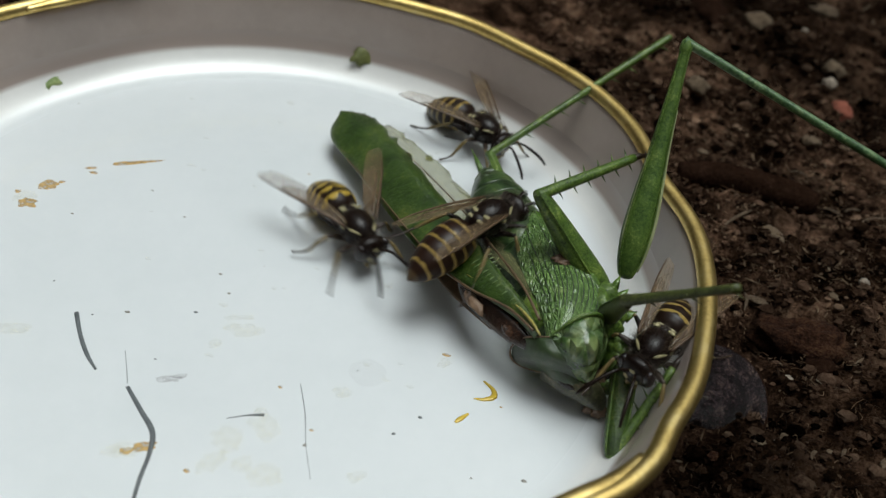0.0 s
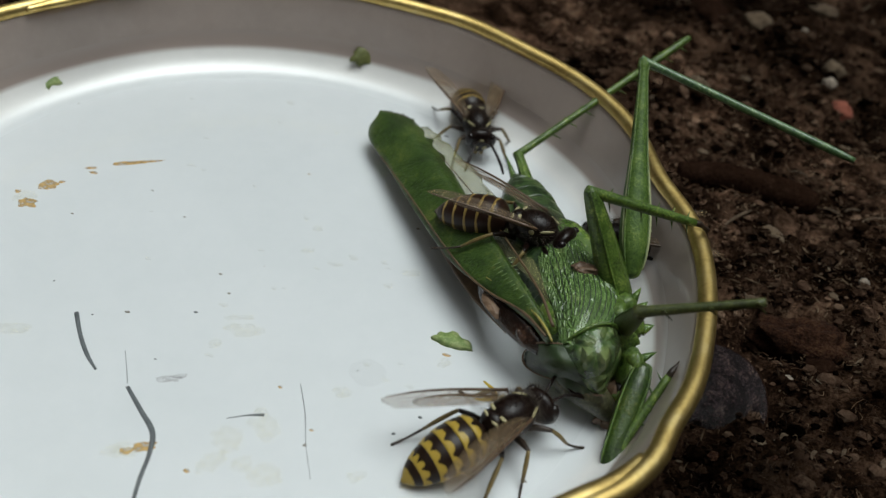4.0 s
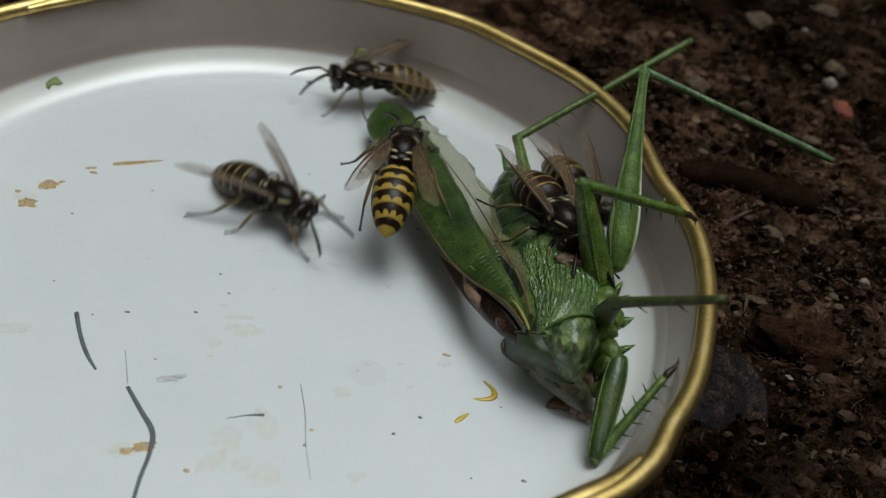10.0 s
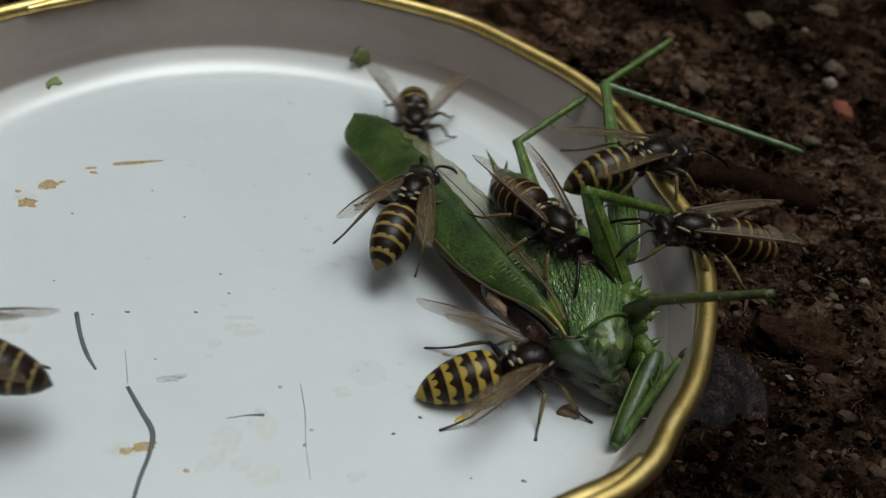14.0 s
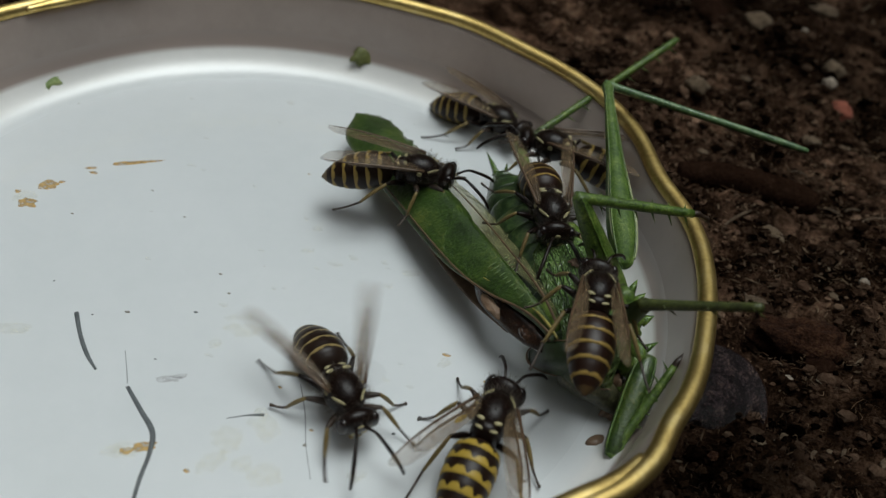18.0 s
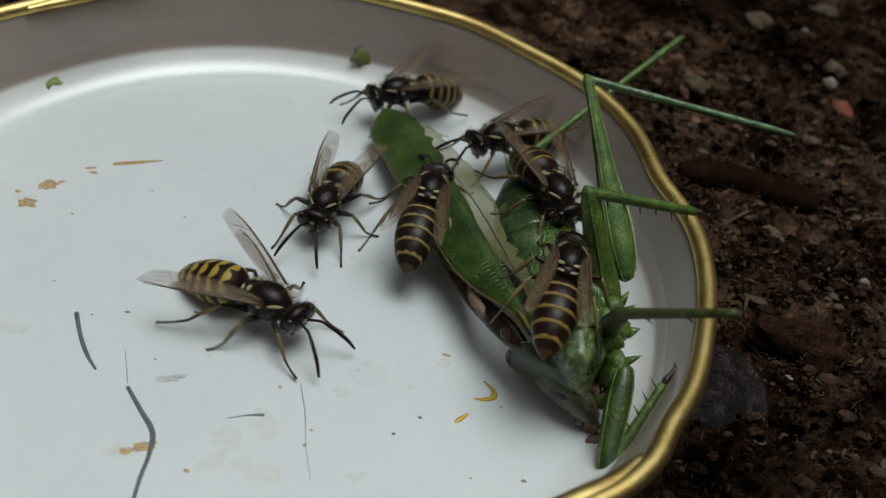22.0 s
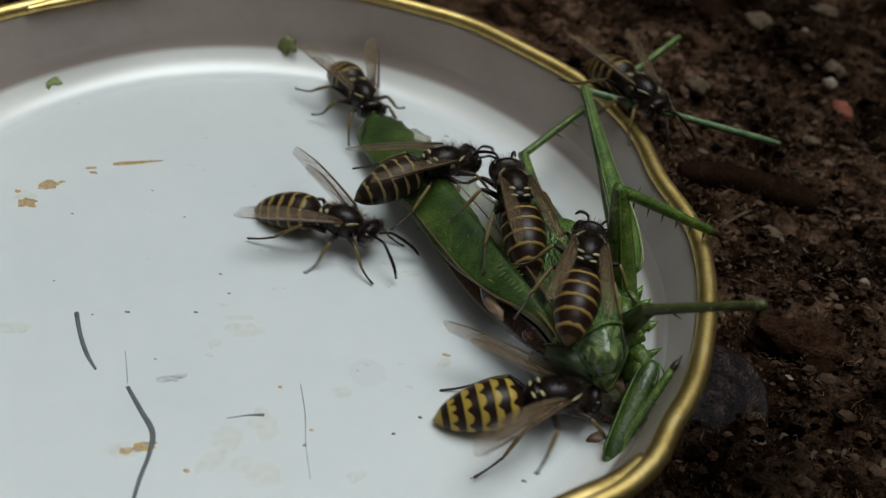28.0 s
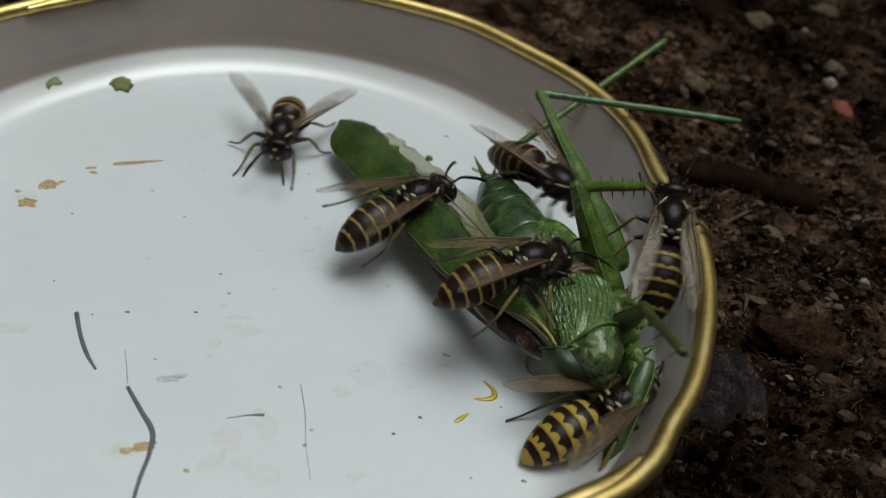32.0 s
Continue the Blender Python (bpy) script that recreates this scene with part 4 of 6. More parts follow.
    part("shield_rim", tube([near(25.6, -8.8, 7.05, 0.05), near(24.7, -8.5, 6.65, 0.07), near(23.7, -7.8, 5.65, 0.08), near(23.0, -7.4, 4.0, 0.08), near(23.2, -7.8, 3.0, 0.1), near(24.5, -7.9, 2.1, 0.1), near(26.2, -9.4, 3.1, 0.1), near(27.7, -10.3, 3.5, 0.1), near(28.8, -10.9, 3.7, 0.1), near(29.6, -11.2, 4.1, 0.08)], 7, 4), TAN, lobe, "brownish lower rim")
    part("neck", tube([near(26.6, -6.0, 4.6, 2.2), near(27.4, -7.6, 4.4, 2.5), near(28.0, -9.0, 3.6, 2.0), near(28.8, -10.2, 2.8, 1.2)], 18, 4), DULL, t)
    head = part("head", tube([near(26.4, -8.2, 2.6, 1.2), near(28.0, -9.5, 2.9, 1.45), near(29.5, -10.4, 2.6, 1.3), near(30.6, -10.9, 1.8, 0.95), near(31.1, -11.2, 1.1, 0.45)], 18, 5), FACE, t, "brownish green translucent face bent down")
    part("eye", ball(near(27.6, -10.5, 3.3), (1.25, 0.4, 0.4), 12, 0.2, 3, Euler((0, radians(8), radians(-32)))), EYE, head)
    part("eye", ball(near(31.3, -9.4, 3.4), (0.4, 0.8, 0.6), 10), EYE, head)
    part("cheek", ball(near(31.0, -9.3, 2.6), (0.7, 1.1, 1.1), 12, 0.3, 6), TAN, head)
    part("jaw", ball(near(30.9, -11.3, 1.0), (0.75, 0.45, 0.7), 12, 0.6, 9), TAN, head, "brown mouthparts")
    part("jaw", ball(near(30.0, -11.2, 1.1), (0.45, 0.4, 0.7), 10, 0.5, 10), TAN, head)
    for x, y, z, dx, dy, s in ((32.4, -3.6, 7.2, 0.9, 0.5, 0.5), (32.8, -5.4, 6.6, 1.0, 0.1, 0.6), (32.2, -2.4, 7.3, 0.6, 0.9, 0.45), (32.9, -7.4, 5.0, 1.4, 0.5, 0.5)):
        part("leg_root_spine", spike(near(x, y, z), near(x + dx, y + dy, z + 0.8), s), BODY, t)
    legs = {}
    legs["hind"] = limb(t, "hind_leg", (33.1, 4.2, 6.0), [(-0.9, 0, 0.8), (0.4, 0, 1.15), (2.8, 0, 1.4), (6, 0, 1.28), (10.5, 0, 0.9), (14.5, 0, 0.68), (18.8, 0, 0.46), (20.0, 0, 0.58), (20.7, 0, 0.45)], [(-0.3, 0.5), (1.2, 0.42), (10, 0.38), (19, 0.40), (22, 0.28)], THIGH, BLUISH, 0, False, "long hind leg with a thick thigh")
    part("ridge", tube([(0.9, -0.6, 0.4, 0.14), (1.22, 1.2, 0.45, 0.2), (1.36, 4, 0.45, 0.22), (1.17, 7, 0.4, 0.18), (0.88, 10.5, 0.25, 0.13), (0.67, 14.5, 0.15, 0.08)], 6, 5), PALE_EDGE, legs["hind"][0], "pale yellow thigh ridge")
    part("ridge", tube([(-0.95, 0.6, 0.55, 0.06), (-1.22, 2.6, 0.62, 0.09), (-1.12, 6, 0.5, 0.08), (-0.8, 10.5, 0.35, 0.06)], 6, 5), PALE_EDGE, legs["hind"][0])
    legs["mid"] = limb(t, "middle_leg", (31.3, -1.6, 6.0), [(-0.8, 0, 0.8), (0.6, 0, 1.35), (4, 0, 1.25), (8, 0, 0.95), (10.4, 0, 0.7), (11.2, 0, 0.55)], [(-0.3, 0.55), (1.2, 0.52), (7, 0.48), (11.5, 0.4)], LEG_GREEN, LEG_GREEN, 6, True, "bent spiny middle leg")
    legs["stick"] = limb(t, "middle_leg", (31.0, -5.5, 6.5), [(-0.8, 0, 0.75), (1.5, 0, 0.95), (5, 0, 0.75), (7.2, 0, 0.6)], [(-0.5, 0.55), (1.5, 0.45), (6, 0.38), (9.5, 0.36)], STALK, STALK, 3, False, "green leg sticking out, its foot lost")
    legs["fore"] = limb(t, "fore_leg", (32.6, -9.7, 5.0), [(-0.9, 0, 0.85), (0.8, 0, 1.1), (4, 0, 1.02), (6.8, 0, 0.85), (7.77, 0, 0.6)], [(-0.3, 0.55), (1.2, 0.5), (5, 0.42), (9, 0.35)], GREEN, LEG_GREEN, 6, True, "folded spiny fore leg")
    legs["rear"] = limb(t, "hind_leg", (27.0, 1.5, 3.2), [(-0.6, 0, 0.9), (2.5, 0, 1.6), (7, 0, 1.4), (12, 0, 0.8), (17.5, 0, 0.5), (19.2, 0, 0.55)], [(-0.3, 0.5), (1.2, 0.42), (12, 0.40), (24, 0.44), (26, 0.3)], LEG_GREEN, LEG_GREEN, 9, False, "stretched hind leg")
    return t, legs, hind_wing


# ---- the wasps ----
LEGS = {  # joint, then knee, ankle and toe from the joint, in millimetres, for one side
    "fore": ((0.8, 2.0, 2.0), (1.7, 1.5, 0.7), (2.4, 3.0, -1.1), (2.9, 4.6, -1.95)),
    "middle": ((1.0, 0.7, 1.9), (2.3, 0.2, 0.9), (3.7, -0.5, -1.3), (4.9, -1.2, -1.85)),
    "hind": ((0.9, -0.7, 1.9), (2.0, -1.7, 1.1), (3.2, -4.2, -0.9), (3.9, -6.8, -1.85)),
}


def wing_shape(length, width, side):
    rows = []
    for i in range(13):
        f = i / 12
        w = width * (0.22 + 0.78 * math.sin(math.pi * min(1.0, f * 0.78 + 0.02)) ** 0.9) * (1 if f < 0.9 else 1 - ((f - 0.9) / 0.1) ** 2 * 0.75)
        rows.append([(side * (w * (0.25 - j / 5)), -length * f, 0.25 * math.sin(f * 3.1) - 0.12 * (j / 5) + 0.06 * math.sin(j * 2.2 + f * 5)) for j in range(6)])
    return sheet(rows, 0.02)


def wing_veins(length, width, side):
    lines = [tube([(side * 0.2 * width, 0, 0.05, 0.16), (side * 0.24 * width, -length * 0.4, 0.25, 0.12), (side * 0.22 * width, -length * 0.72, 0.2, 0.09), (side * 0.05 * width, -length * 0.96, 0.0, 0.03)], 5, 4)]
    for k in (0.1, 0.35, 0.58):
        lines.append(tube([(0, -length * 0.06, 0.1, 0.03), (side * -k * width * 0.8, -length * 0.4, 0.22, 0.016), (side * -k * width, -length * 0.7, 0.16, 0.014), (side * -k * width * 0.9, -length * 0.88, 0.05, 0.02)], 4, 3))
    for f, a, b in ((0.45, -0.22, 0.12), (0.58, 0.1, 0.35), (0.66, -0.2, 0.1), (0.72, 0.12, 0.5)):
        lines.append(tube([(side * -a * width, -length * f, 0.22, 0.035), (side * -b * width, -length * (f + 0.05), 0.2, 0.035)], 4, 1))
    return lines


def wasp(label, bands, size=1.0, spread=25):
    """A wasp with its head along +y, feet at z = 0, thorax over its origin."""
    t = thing("wasp", label, "wasp", group="wasps feeding in the lid")
    k = size
    rng = random.Random(len(label))
    thorax = part("thorax", moved(joined(ball((0, 0.9, 3.3), (1.75, 2.3, 1.75), 16), ball((0, -1.0, 3.15), (1.35, 1.0, 1.4), 12)), size=k), BLACK, t)
    for x, y, z, r, turn in ((0.75, -0.75, 4.52, (0.38, 0.2, 0.14), 12), (-0.75, -0.75, 4.52, (0.38, 0.2, 0.14), -12), (0.6, -1.45, 4.2, (0.42, 0.16, 0.14), 10), (-0.6, -1.45, 4.2, (0.42, 0.16, 0.14), -10), (1.1, 2.3, 4.2, (0.14, 0.75, 0.16), 35), (-1.1, 2.3, 4.2, (0.14, 0.75, 0.16), -35), (1.62, 0.9, 3.9, (0.2, 0.3, 0.25), 0), (-1.62, 0.9, 3.9, (0.2, 0.3, 0.25), 0)):
        part("mark", moved(ball((x, y, z), r, 7, turn=Euler((0, 0, radians(turn)))), size=k), MARK, thorax)
    hairs = []
    for i in range(620):
        a, b = rng.uniform(0, 2 * math.pi), rng.uniform(-0.2, 1.0)
        d = Vector((math.cos(a) * math.sqrt(1 - b * b), math.sin(a) * math.sqrt(1 - b * b), b))
        p = Vector((0, 1.0, 3.3)) + Vector((d.x * 1.72, d.y * 2.27, d.z * 1.72))
        tip = p + (d + Vector((rng.uniform(-0.3, 0.3), rng.uniform(-0.3, 0.3), 0.2))).normalized() * rng.uniform(0.35, 0.95)
        hairs.append(tube([(*p, 0.015), (*tip, 0.006)], 3, 1))
    part("fuzz", moved(joined(*hairs), size=k), HAIR, thorax)
    hairs = []
    for i in range(200):
        a, b = rng.uniform(0, 2 * math.pi), rng.uniform(-0.1, 1.0)
        d = Vector((math.cos(a) * math.sqrt(1 - b * b), math.sin(a) * math.sqrt(1 - b * b), b))
        p = Vector((d.x * 1.75, d.y * 0.92, d.z * 1.45))
        tip = p + (d + Vector((rng.uniform(-0.3, 0.3), rng.uniform(-0.3, 0.3), 0.2))).normalized() * rng.uniform(0.3, 0.7)
        hairs.append(tube([(*p, 0.015), (*tip, 0.006)], 3, 1))
    head = part("head", moved(joined(ball((0, 0, 0), (1.85, 0.95, 1.5), 14), ball((0, 0.25, -0.9), (0.85, 0.6, 0.7), 10)), size=k), BLACK, t, place=(0, 3.9 * k, 3.0 * k))
    part("fuzz", moved(joined(*hairs), size=k), HAIR, head)
    for s in (-1, 1):
        part("eye", moved(ball((s * 1.35, 0.2, 0.1), (0.55, 0.6, 1.05), 10), size=k), EYE, head)
        part("mandible", moved(ball((s * 0.35, 0.45, -1.55), (0.28, 0.3, 0.5), 7), size=k), SHANK, head)
        part("face_mark", moved(ball((s * 0.45, 0.78, -0.45), (0.34, 0.16, 0.42), 7), size=k), MARK, head)
        part("antenna", moved(tube([(s * 0.3, 0.7, 0.3, 0.16), (s * 0.7, 1.5, 0.9, 0.13), (s * 0.95, 2.1, 1.15, 0.15), (s * 1.5, 3.4, 0.85, 0.18), (s * 2.0, 4.6, 0.35, 0.18), (s * 2.35, 5.4, -0.3, 0.12)], 7, 4), size=k), BLACK, head)
    part("brow_mark", moved(ball((0, 0.75, 0.55), (0.42, 0.16, 0.25), 7), size=k), MARK, head)
    # belly of six telescoped plates, hanging slightly
    radius = [(0.0, 0.45), (0.25, 1.2), (0.9, 1.85), (2.0, 2.1), (3.3, 2.12), (4.6, 1.95), (5.8, 1.6), (6.8, 1.15), (7.3, 0.78), (7.6, 0.45), (7.75, 0.2)]
    ss, rr = zip(*radius)
    belly = part("waist", moved(tube([(0, 0.5, 0.05, 0.4), (0, -0.15, 0, 0.42)], 8, 2), size=k), BLACK, t, place=(0, -1.9 * k, 3.1 * k))
    belly.rotation_euler[0] = radians(13)
    for i in range(6):
        s0, n, rows = i * 1.3, 40, []
        for j in range(9):
            f = j / 8
            s = s0 + f * 1.36
            r = np.interp(s, ss, rr) * (1.0 + 0.035 * f) * k
            sag = -0.012 * s * s * k
            rows.append([(r * math.sin(2 * math.pi * q / n), -f * 1.36, r * 0.93 * math.cos(2 * math.pi * q / n) + sag) for q in range(n)])
        part("belly_plate", grid(rows), BANDS[bands] if i < 5 else TAILS[bands], belly, place=(0, -s0 * k, 0))
    part("sting", moved(spike((0, -7.7, -0.7), (0, -8.1, -0.8), 0.12), size=k), FOOT, belly)
    moving = {"head": head, "legs": [], "wings": [], "spread": spread}
    for name, (joint, knee, ankle, toe) in LEGS.items():
        for s in (-1, 1):
            f = lambda p: (s * p[0] * k, p[1] * k, p[2] * k)
            mid = lambda a, b, z: tuple((u + v) / 2 + w for u, v, w in zip(f(a), f(b), (0, 0, z)))
            leg = part("leg", tube([(0, 0, 0, 0.25), (*mid((0, 0, 0), knee, 0.15), 0.3), (*f(knee), 0.17)], 8, 4), BLACK if name == "hind" or bands == "dark" else FOOT, t, place=f(joint))
            part("shin", tube([(*f(knee), 0.16), (*mid(knee, ankle, 0.1), 0.2), (*f(ankle), 0.13)], 8, 3), SHANK, leg)
            part("foot", joined(tube([(*f(ankle), 0.12), (*mid(ankle, toe, -0.1), 0.1), (*f(toe), 0.12)], 7, 3), ball(f(toe), (0.14, 0.2, 0.12), 6)), FOOT, leg)
            moving["legs"].append((leg, name, s, Vector(f(joint)) * MM))
    for s in (-1, 1):
        for length, width, y, z, extra in ((11.0, 2.0 if spread > 20 else 1.35, 1.3, 4.5, 0), (7.4, 1.3 if spread > 20 else 0.9, 0.3, 4.25, 2)):
            w = part("wing", moved(wing_shape(length, width, s), size=k), SMOKY, t, "smoky amber wing", (s * 1.35 * k, y * k, z * k))
            for shape in wing_veins(length, width, s):
                part("vein", moved(shape, size=k), RIB, w)
            moving["wings"].append((w, s, extra, Vector((s * 1.35 * k, y * k, z * k)) * MM))
    return t, moving


def roam(made, rows, spreads=(), beats=()):
    """Moves a wasp along rows of (seconds, x, y, z, heading, pitch); its legs step as it goes, wings and head stir.
    spreads: rows of (seconds, degrees by which each wing stands off the back); beats: (seconds, degrees) of quick wing strokes."""
    body, moving = made
    walk(body, [(t, pose(x * MM, y * MM, z * MM, pitch, 0, turn)) for t, x, y, z, turn, pitch in rows])
    ts, xs, ys, zs, hs = (np.array([r[i] for r in rows]) for i in range(5))
    beat = np.arange(0, 32.01, 0.2)
    x, y, z, h = (np.interp(beat, ts, v) for v in (xs, ys, zs, hs))
    speed = np.hypot(np.gradient(x, beat), np.gradient(y, beat)) + np.abs(np.gradient(h, beat)) * 0.06
    stir = np.clip(speed / 14, 0.12, 1)
    rng = random.Random(len(rows))
    for leg, name, s, at in moving["legs"]:
        shift = (0 if (name == "middle") == (s > 0) else math.pi) + rng.uniform(-0.4, 0.4)
        rest = rng.uniform(-7, 7)
        keys = []
        for t, a, v in zip(beat, stir, speed):
            swing = rest + 20 * a * math.sin(t * 23.0 + shift) + 4 * math.sin(t * 1.7 + shift * 3)
            lift = 7 * a * max(0.0, math.cos(t * 23.0 + shift))
            keys.append((t, Matrix.Translation(at) @ pose(0, 0, 0, 0, -s * lift, s * swing)))
        walk(leg, keys)
    for wing, s, extra, at in moving["wings"]:
        keys = []
        for t, v in zip(beat[::2], speed[::2]):
            fly = min(1.0, max(0.0, (v - 40) / 40))
            apart = float(np.interp(t, *zip(*spreads))) if spreads else moving["spread"] + 3 * math.sin(t * 2.3 + moving["spread"])
            open_ = apart + extra + fly * 40
            if all(abs(t - b) > 0.07 for b, _ in beats):
                keys.append((t, Matrix.Translation(at) @ pose(0, 0, 0, -4 - 10 * fly, s * 10, s * open_)))
        for b, wide in beats:
            apart = float(np.interp(b, *zip(*spreads))) + extra
            keys += [(b + d, Matrix.Translation(at) @ pose(0, 0, 0, -10, s * 10, s * (apart + k * wide))) for d, k in ((-0.066, 0.0), (-0.033, 1.0), (0.0, 0.0), (0.033, -1.0), (0.066, 0.0))]
        walk(wing, sorted(keys, key=lambda q: q[0]))
    at = moving["head"].location.copy()
    walk(moving["head"], [(t, Matrix.Translation(at) @ pose(0, 0, 0, -12 + 8 * a * math.sin(t * 5.1 + rest) + 4 * math.sin(t * 2.2), 0, 9 * math.sin(t * 1.9 + rest * 2))) for t, a in zip(beat[::2], stir[::2])])


def swing(limb_parts, at, length, rows):
    """Turns a leg's thigh at its joint and its shin at the knee: rows of (seconds, thigh lift, thigh turn, shin lift, shin turn), and the joint's place where it has slipped."""
    thigh, shin = limb_parts
    walk(thigh, [(r[0], pose(*[v * MM for v in r[5:] or at], r[1], 0, r[2])) for r in rows])
    walk(shin, [(r[0], pose(0, length * MM, 0, r[3], 0, r[4])) for r in rows])


cricket, cricket_legs, cricket_wing = bush_cricket()
amber = wasp("bright yellow and black wasp with smoky wings held apart", "bright", 0.98, 27)
pale = wasp("black wasp with thin pale yellow bands walking over the lid", "pale", 0.95, 12)
back = wasp("grey-black wasp with yellow bands at the wing's tip", "half", 0.93, 24)
eater = wasp("dark brown wasp with thin bands feeding on the open body", "dark", 0.97, 5)
second = wasp("fuzzy black wasp with yellow-brown bands near the lid's wall", "half", 0.92, 26)
hidden = wasp("black wasp with yellow bands and folded wings beside the cricket", "half", 0.94, 12)
dark = wasp("dark brown wasp with wings folded along its sides", "dark", 0.9, 6)


def fragment(label, radius, stretch, mat, at, seed, turn=0):
    ob = solo("leaf_fragment", blob(radius, stretch, 0.5, seed, 22, 0.6), mat, label, "fragment", at, "chewed bits in the lid")
    ob.rotation_euler[2] = radians(turn)
    return ob


bit_green = fragment("small curled green bit on white enamel", 1.15, 1.35, LEAF_BIT, (-30.6, 21.5, 1.4), 6, 40)
bit_green.rotation_euler[0] = radians(30)
bit_olive = fragment("dull olive chewed bit stuck at the lid's wall", 1.2, 1.3, OLIVE_BIT, (1.8, 41.0, 2.2), 2, 60)
bit_loose = fragment("pale green chewed scrap with a frayed edge", 0.9, 1.9, LEAF_BIT, (16.0, -6.0, 0.02), 3, -12)
bit_brown = fragment("brown crumb of gnawed tissue", 0.7, 1.3, TAN, (30.0, -15.0, 0.02), 4, 20)
fragment("grey-green speck at the foot of the lid's wall", 0.35, 1.3, OLIVE_BIT, (13.0, 22.5, 0.02), 5)


def motions():
    roam(amber, [(0, 7.4, 5.1, 0, -142.7, 0), (0.5, 15.6, -5, 0, -87.1, 0), (1, 20, -8.3, 0, -95.6, 0), (1.5, 19.8, -5, 0, -103.8, 0), (2, 13.9, -5.6, 0, -107.8, 0), (2.5, 8.4, -5.1, 0, -69.7, 0), (3, 17.1, -12.7, 0, -96.2, 0), (3.5, 22.6, -13, 0, -71.3, 0), (4.5, 24.1, -18.2, 0, -35.2, 0), (5.5, 25.2, -16.4, 0, -0.9, 0), (6, 26.9, -13.6, 0, -20.1, 0), (6.5, 24.1, -15.4, 0, -4.5, 0), (7, 16.9, -11.5, 0, 0.6, 0), (7.5, 15.1, -12.6, 0, 13, 0), (8, 6, 2.4, 0, 14.5, 0), (8.5, 5.5, 2.1, 0, 10.3, 0), (9, 4.2, 5.6, 0, 13.3, 0), (9.5, 7.1, 17.4, 0, -3.2, 0), (10, 10.8, 10.3, 5, 1.5, 0), (10.5, 9.9, 8.2, 5, 17.8, 0), (11, 11.9, 8.1, 2, -36.1, 0), (11.5, 13.6, 4.9, 2, -79.4, 0), (12, 18.3, -5.5, 0, -124.8, 0), (12.5, 22.1, -10.1, 0, -105.7, 0), (13, 19.9, -8.7, 0, -132, 0), (13.5, 26.7, -8.8, 0, -71.5, 0), (14, 25.1, -9.2, 0, -66.6, 0), (14.5, 20.6, -7.3, 0, -20.6, 0), (16.5, 24.3, -14.4, 0, -92, 0), (17, 25.2, -19.8, 0, -91.7, 0), (17.5, 22.2, -20.6, 0, -66.6, 0), (18, 22.9, -16.5, 0, -13.8, 0), (18.5, 22.7, -12.6, 0, -19.3, 0), (19, 20.0, -11.3, 0, -9.1, 0), (19.5, 20.3, -1.9, 0, -8.6, 6), (20, 20.5, -3.5, 0, -5.4, 14), (20.5, 17.9, -10.8, 0, 33.6, 6), (21, 6.8, -5.6, 0, 27.7, 0), (21.5, -2, -2.4, 0, 66.9, 0), (21.667, -0.8, -4, 0, 7.3, 0), (21.833, 0.4, -5.7, 0, -52.3, 0), (22, 1.6, -7.3, 0, -111.9, 0), (22.5, 10.7, -6.6, 0, -84, 0), (23, 15.3, -5.4, 0, -49.9, 0), (23.5, 17.2, -7.2, 0, -70.6, 0), (24, 13.6, -2.5, 0, -7.3, 0), (24.5, 13.6, -0.8, 0, -21.1, 0), (25, 14.3, 0.5, 0, -20.3, 0), (25.5, 13.5, 0.5, 0, -20.7, 0), (27.5, 23.2, -12.9, 0, -93.6, 0), (28, 27.3, -12.4, 0, -73.2, 0), (28.5, 31.5, -13.2, 0, -51.5, 0), (29, 34, -11.8, 0, -50.5, 0), (29.5, 33.9, -9.4, 0, -45.1, 0), (30, 34.6, -10.3, 0, -49.8, 0), (30.5, 34.2, -10.4, 0, -51.1, 0), (31, 34.1, -10.6, 0, -55.8, 0), (31.5, 33.7, -11.5, 0, -54.9, 0), (32, 33.3, -11.9, 0, -51.7, 0)], [(0, 30), (0.6, 22), (1, 27), (2, 24), (3, 16), (3.5, 20), (5.5, 15), (6, 24), (7, 21), (8, 20), (9, 15), (10, 15), (11, 18), (12, 18), (13, 16), (14, 32), (14.5, 24), (17, 22), (18, 22), (20, 20), (21, 18), (22, 26), (23, 16), (24, 20), (25, 14), (27.5, 22), (28, 32), (29, 20), (32, 18)])
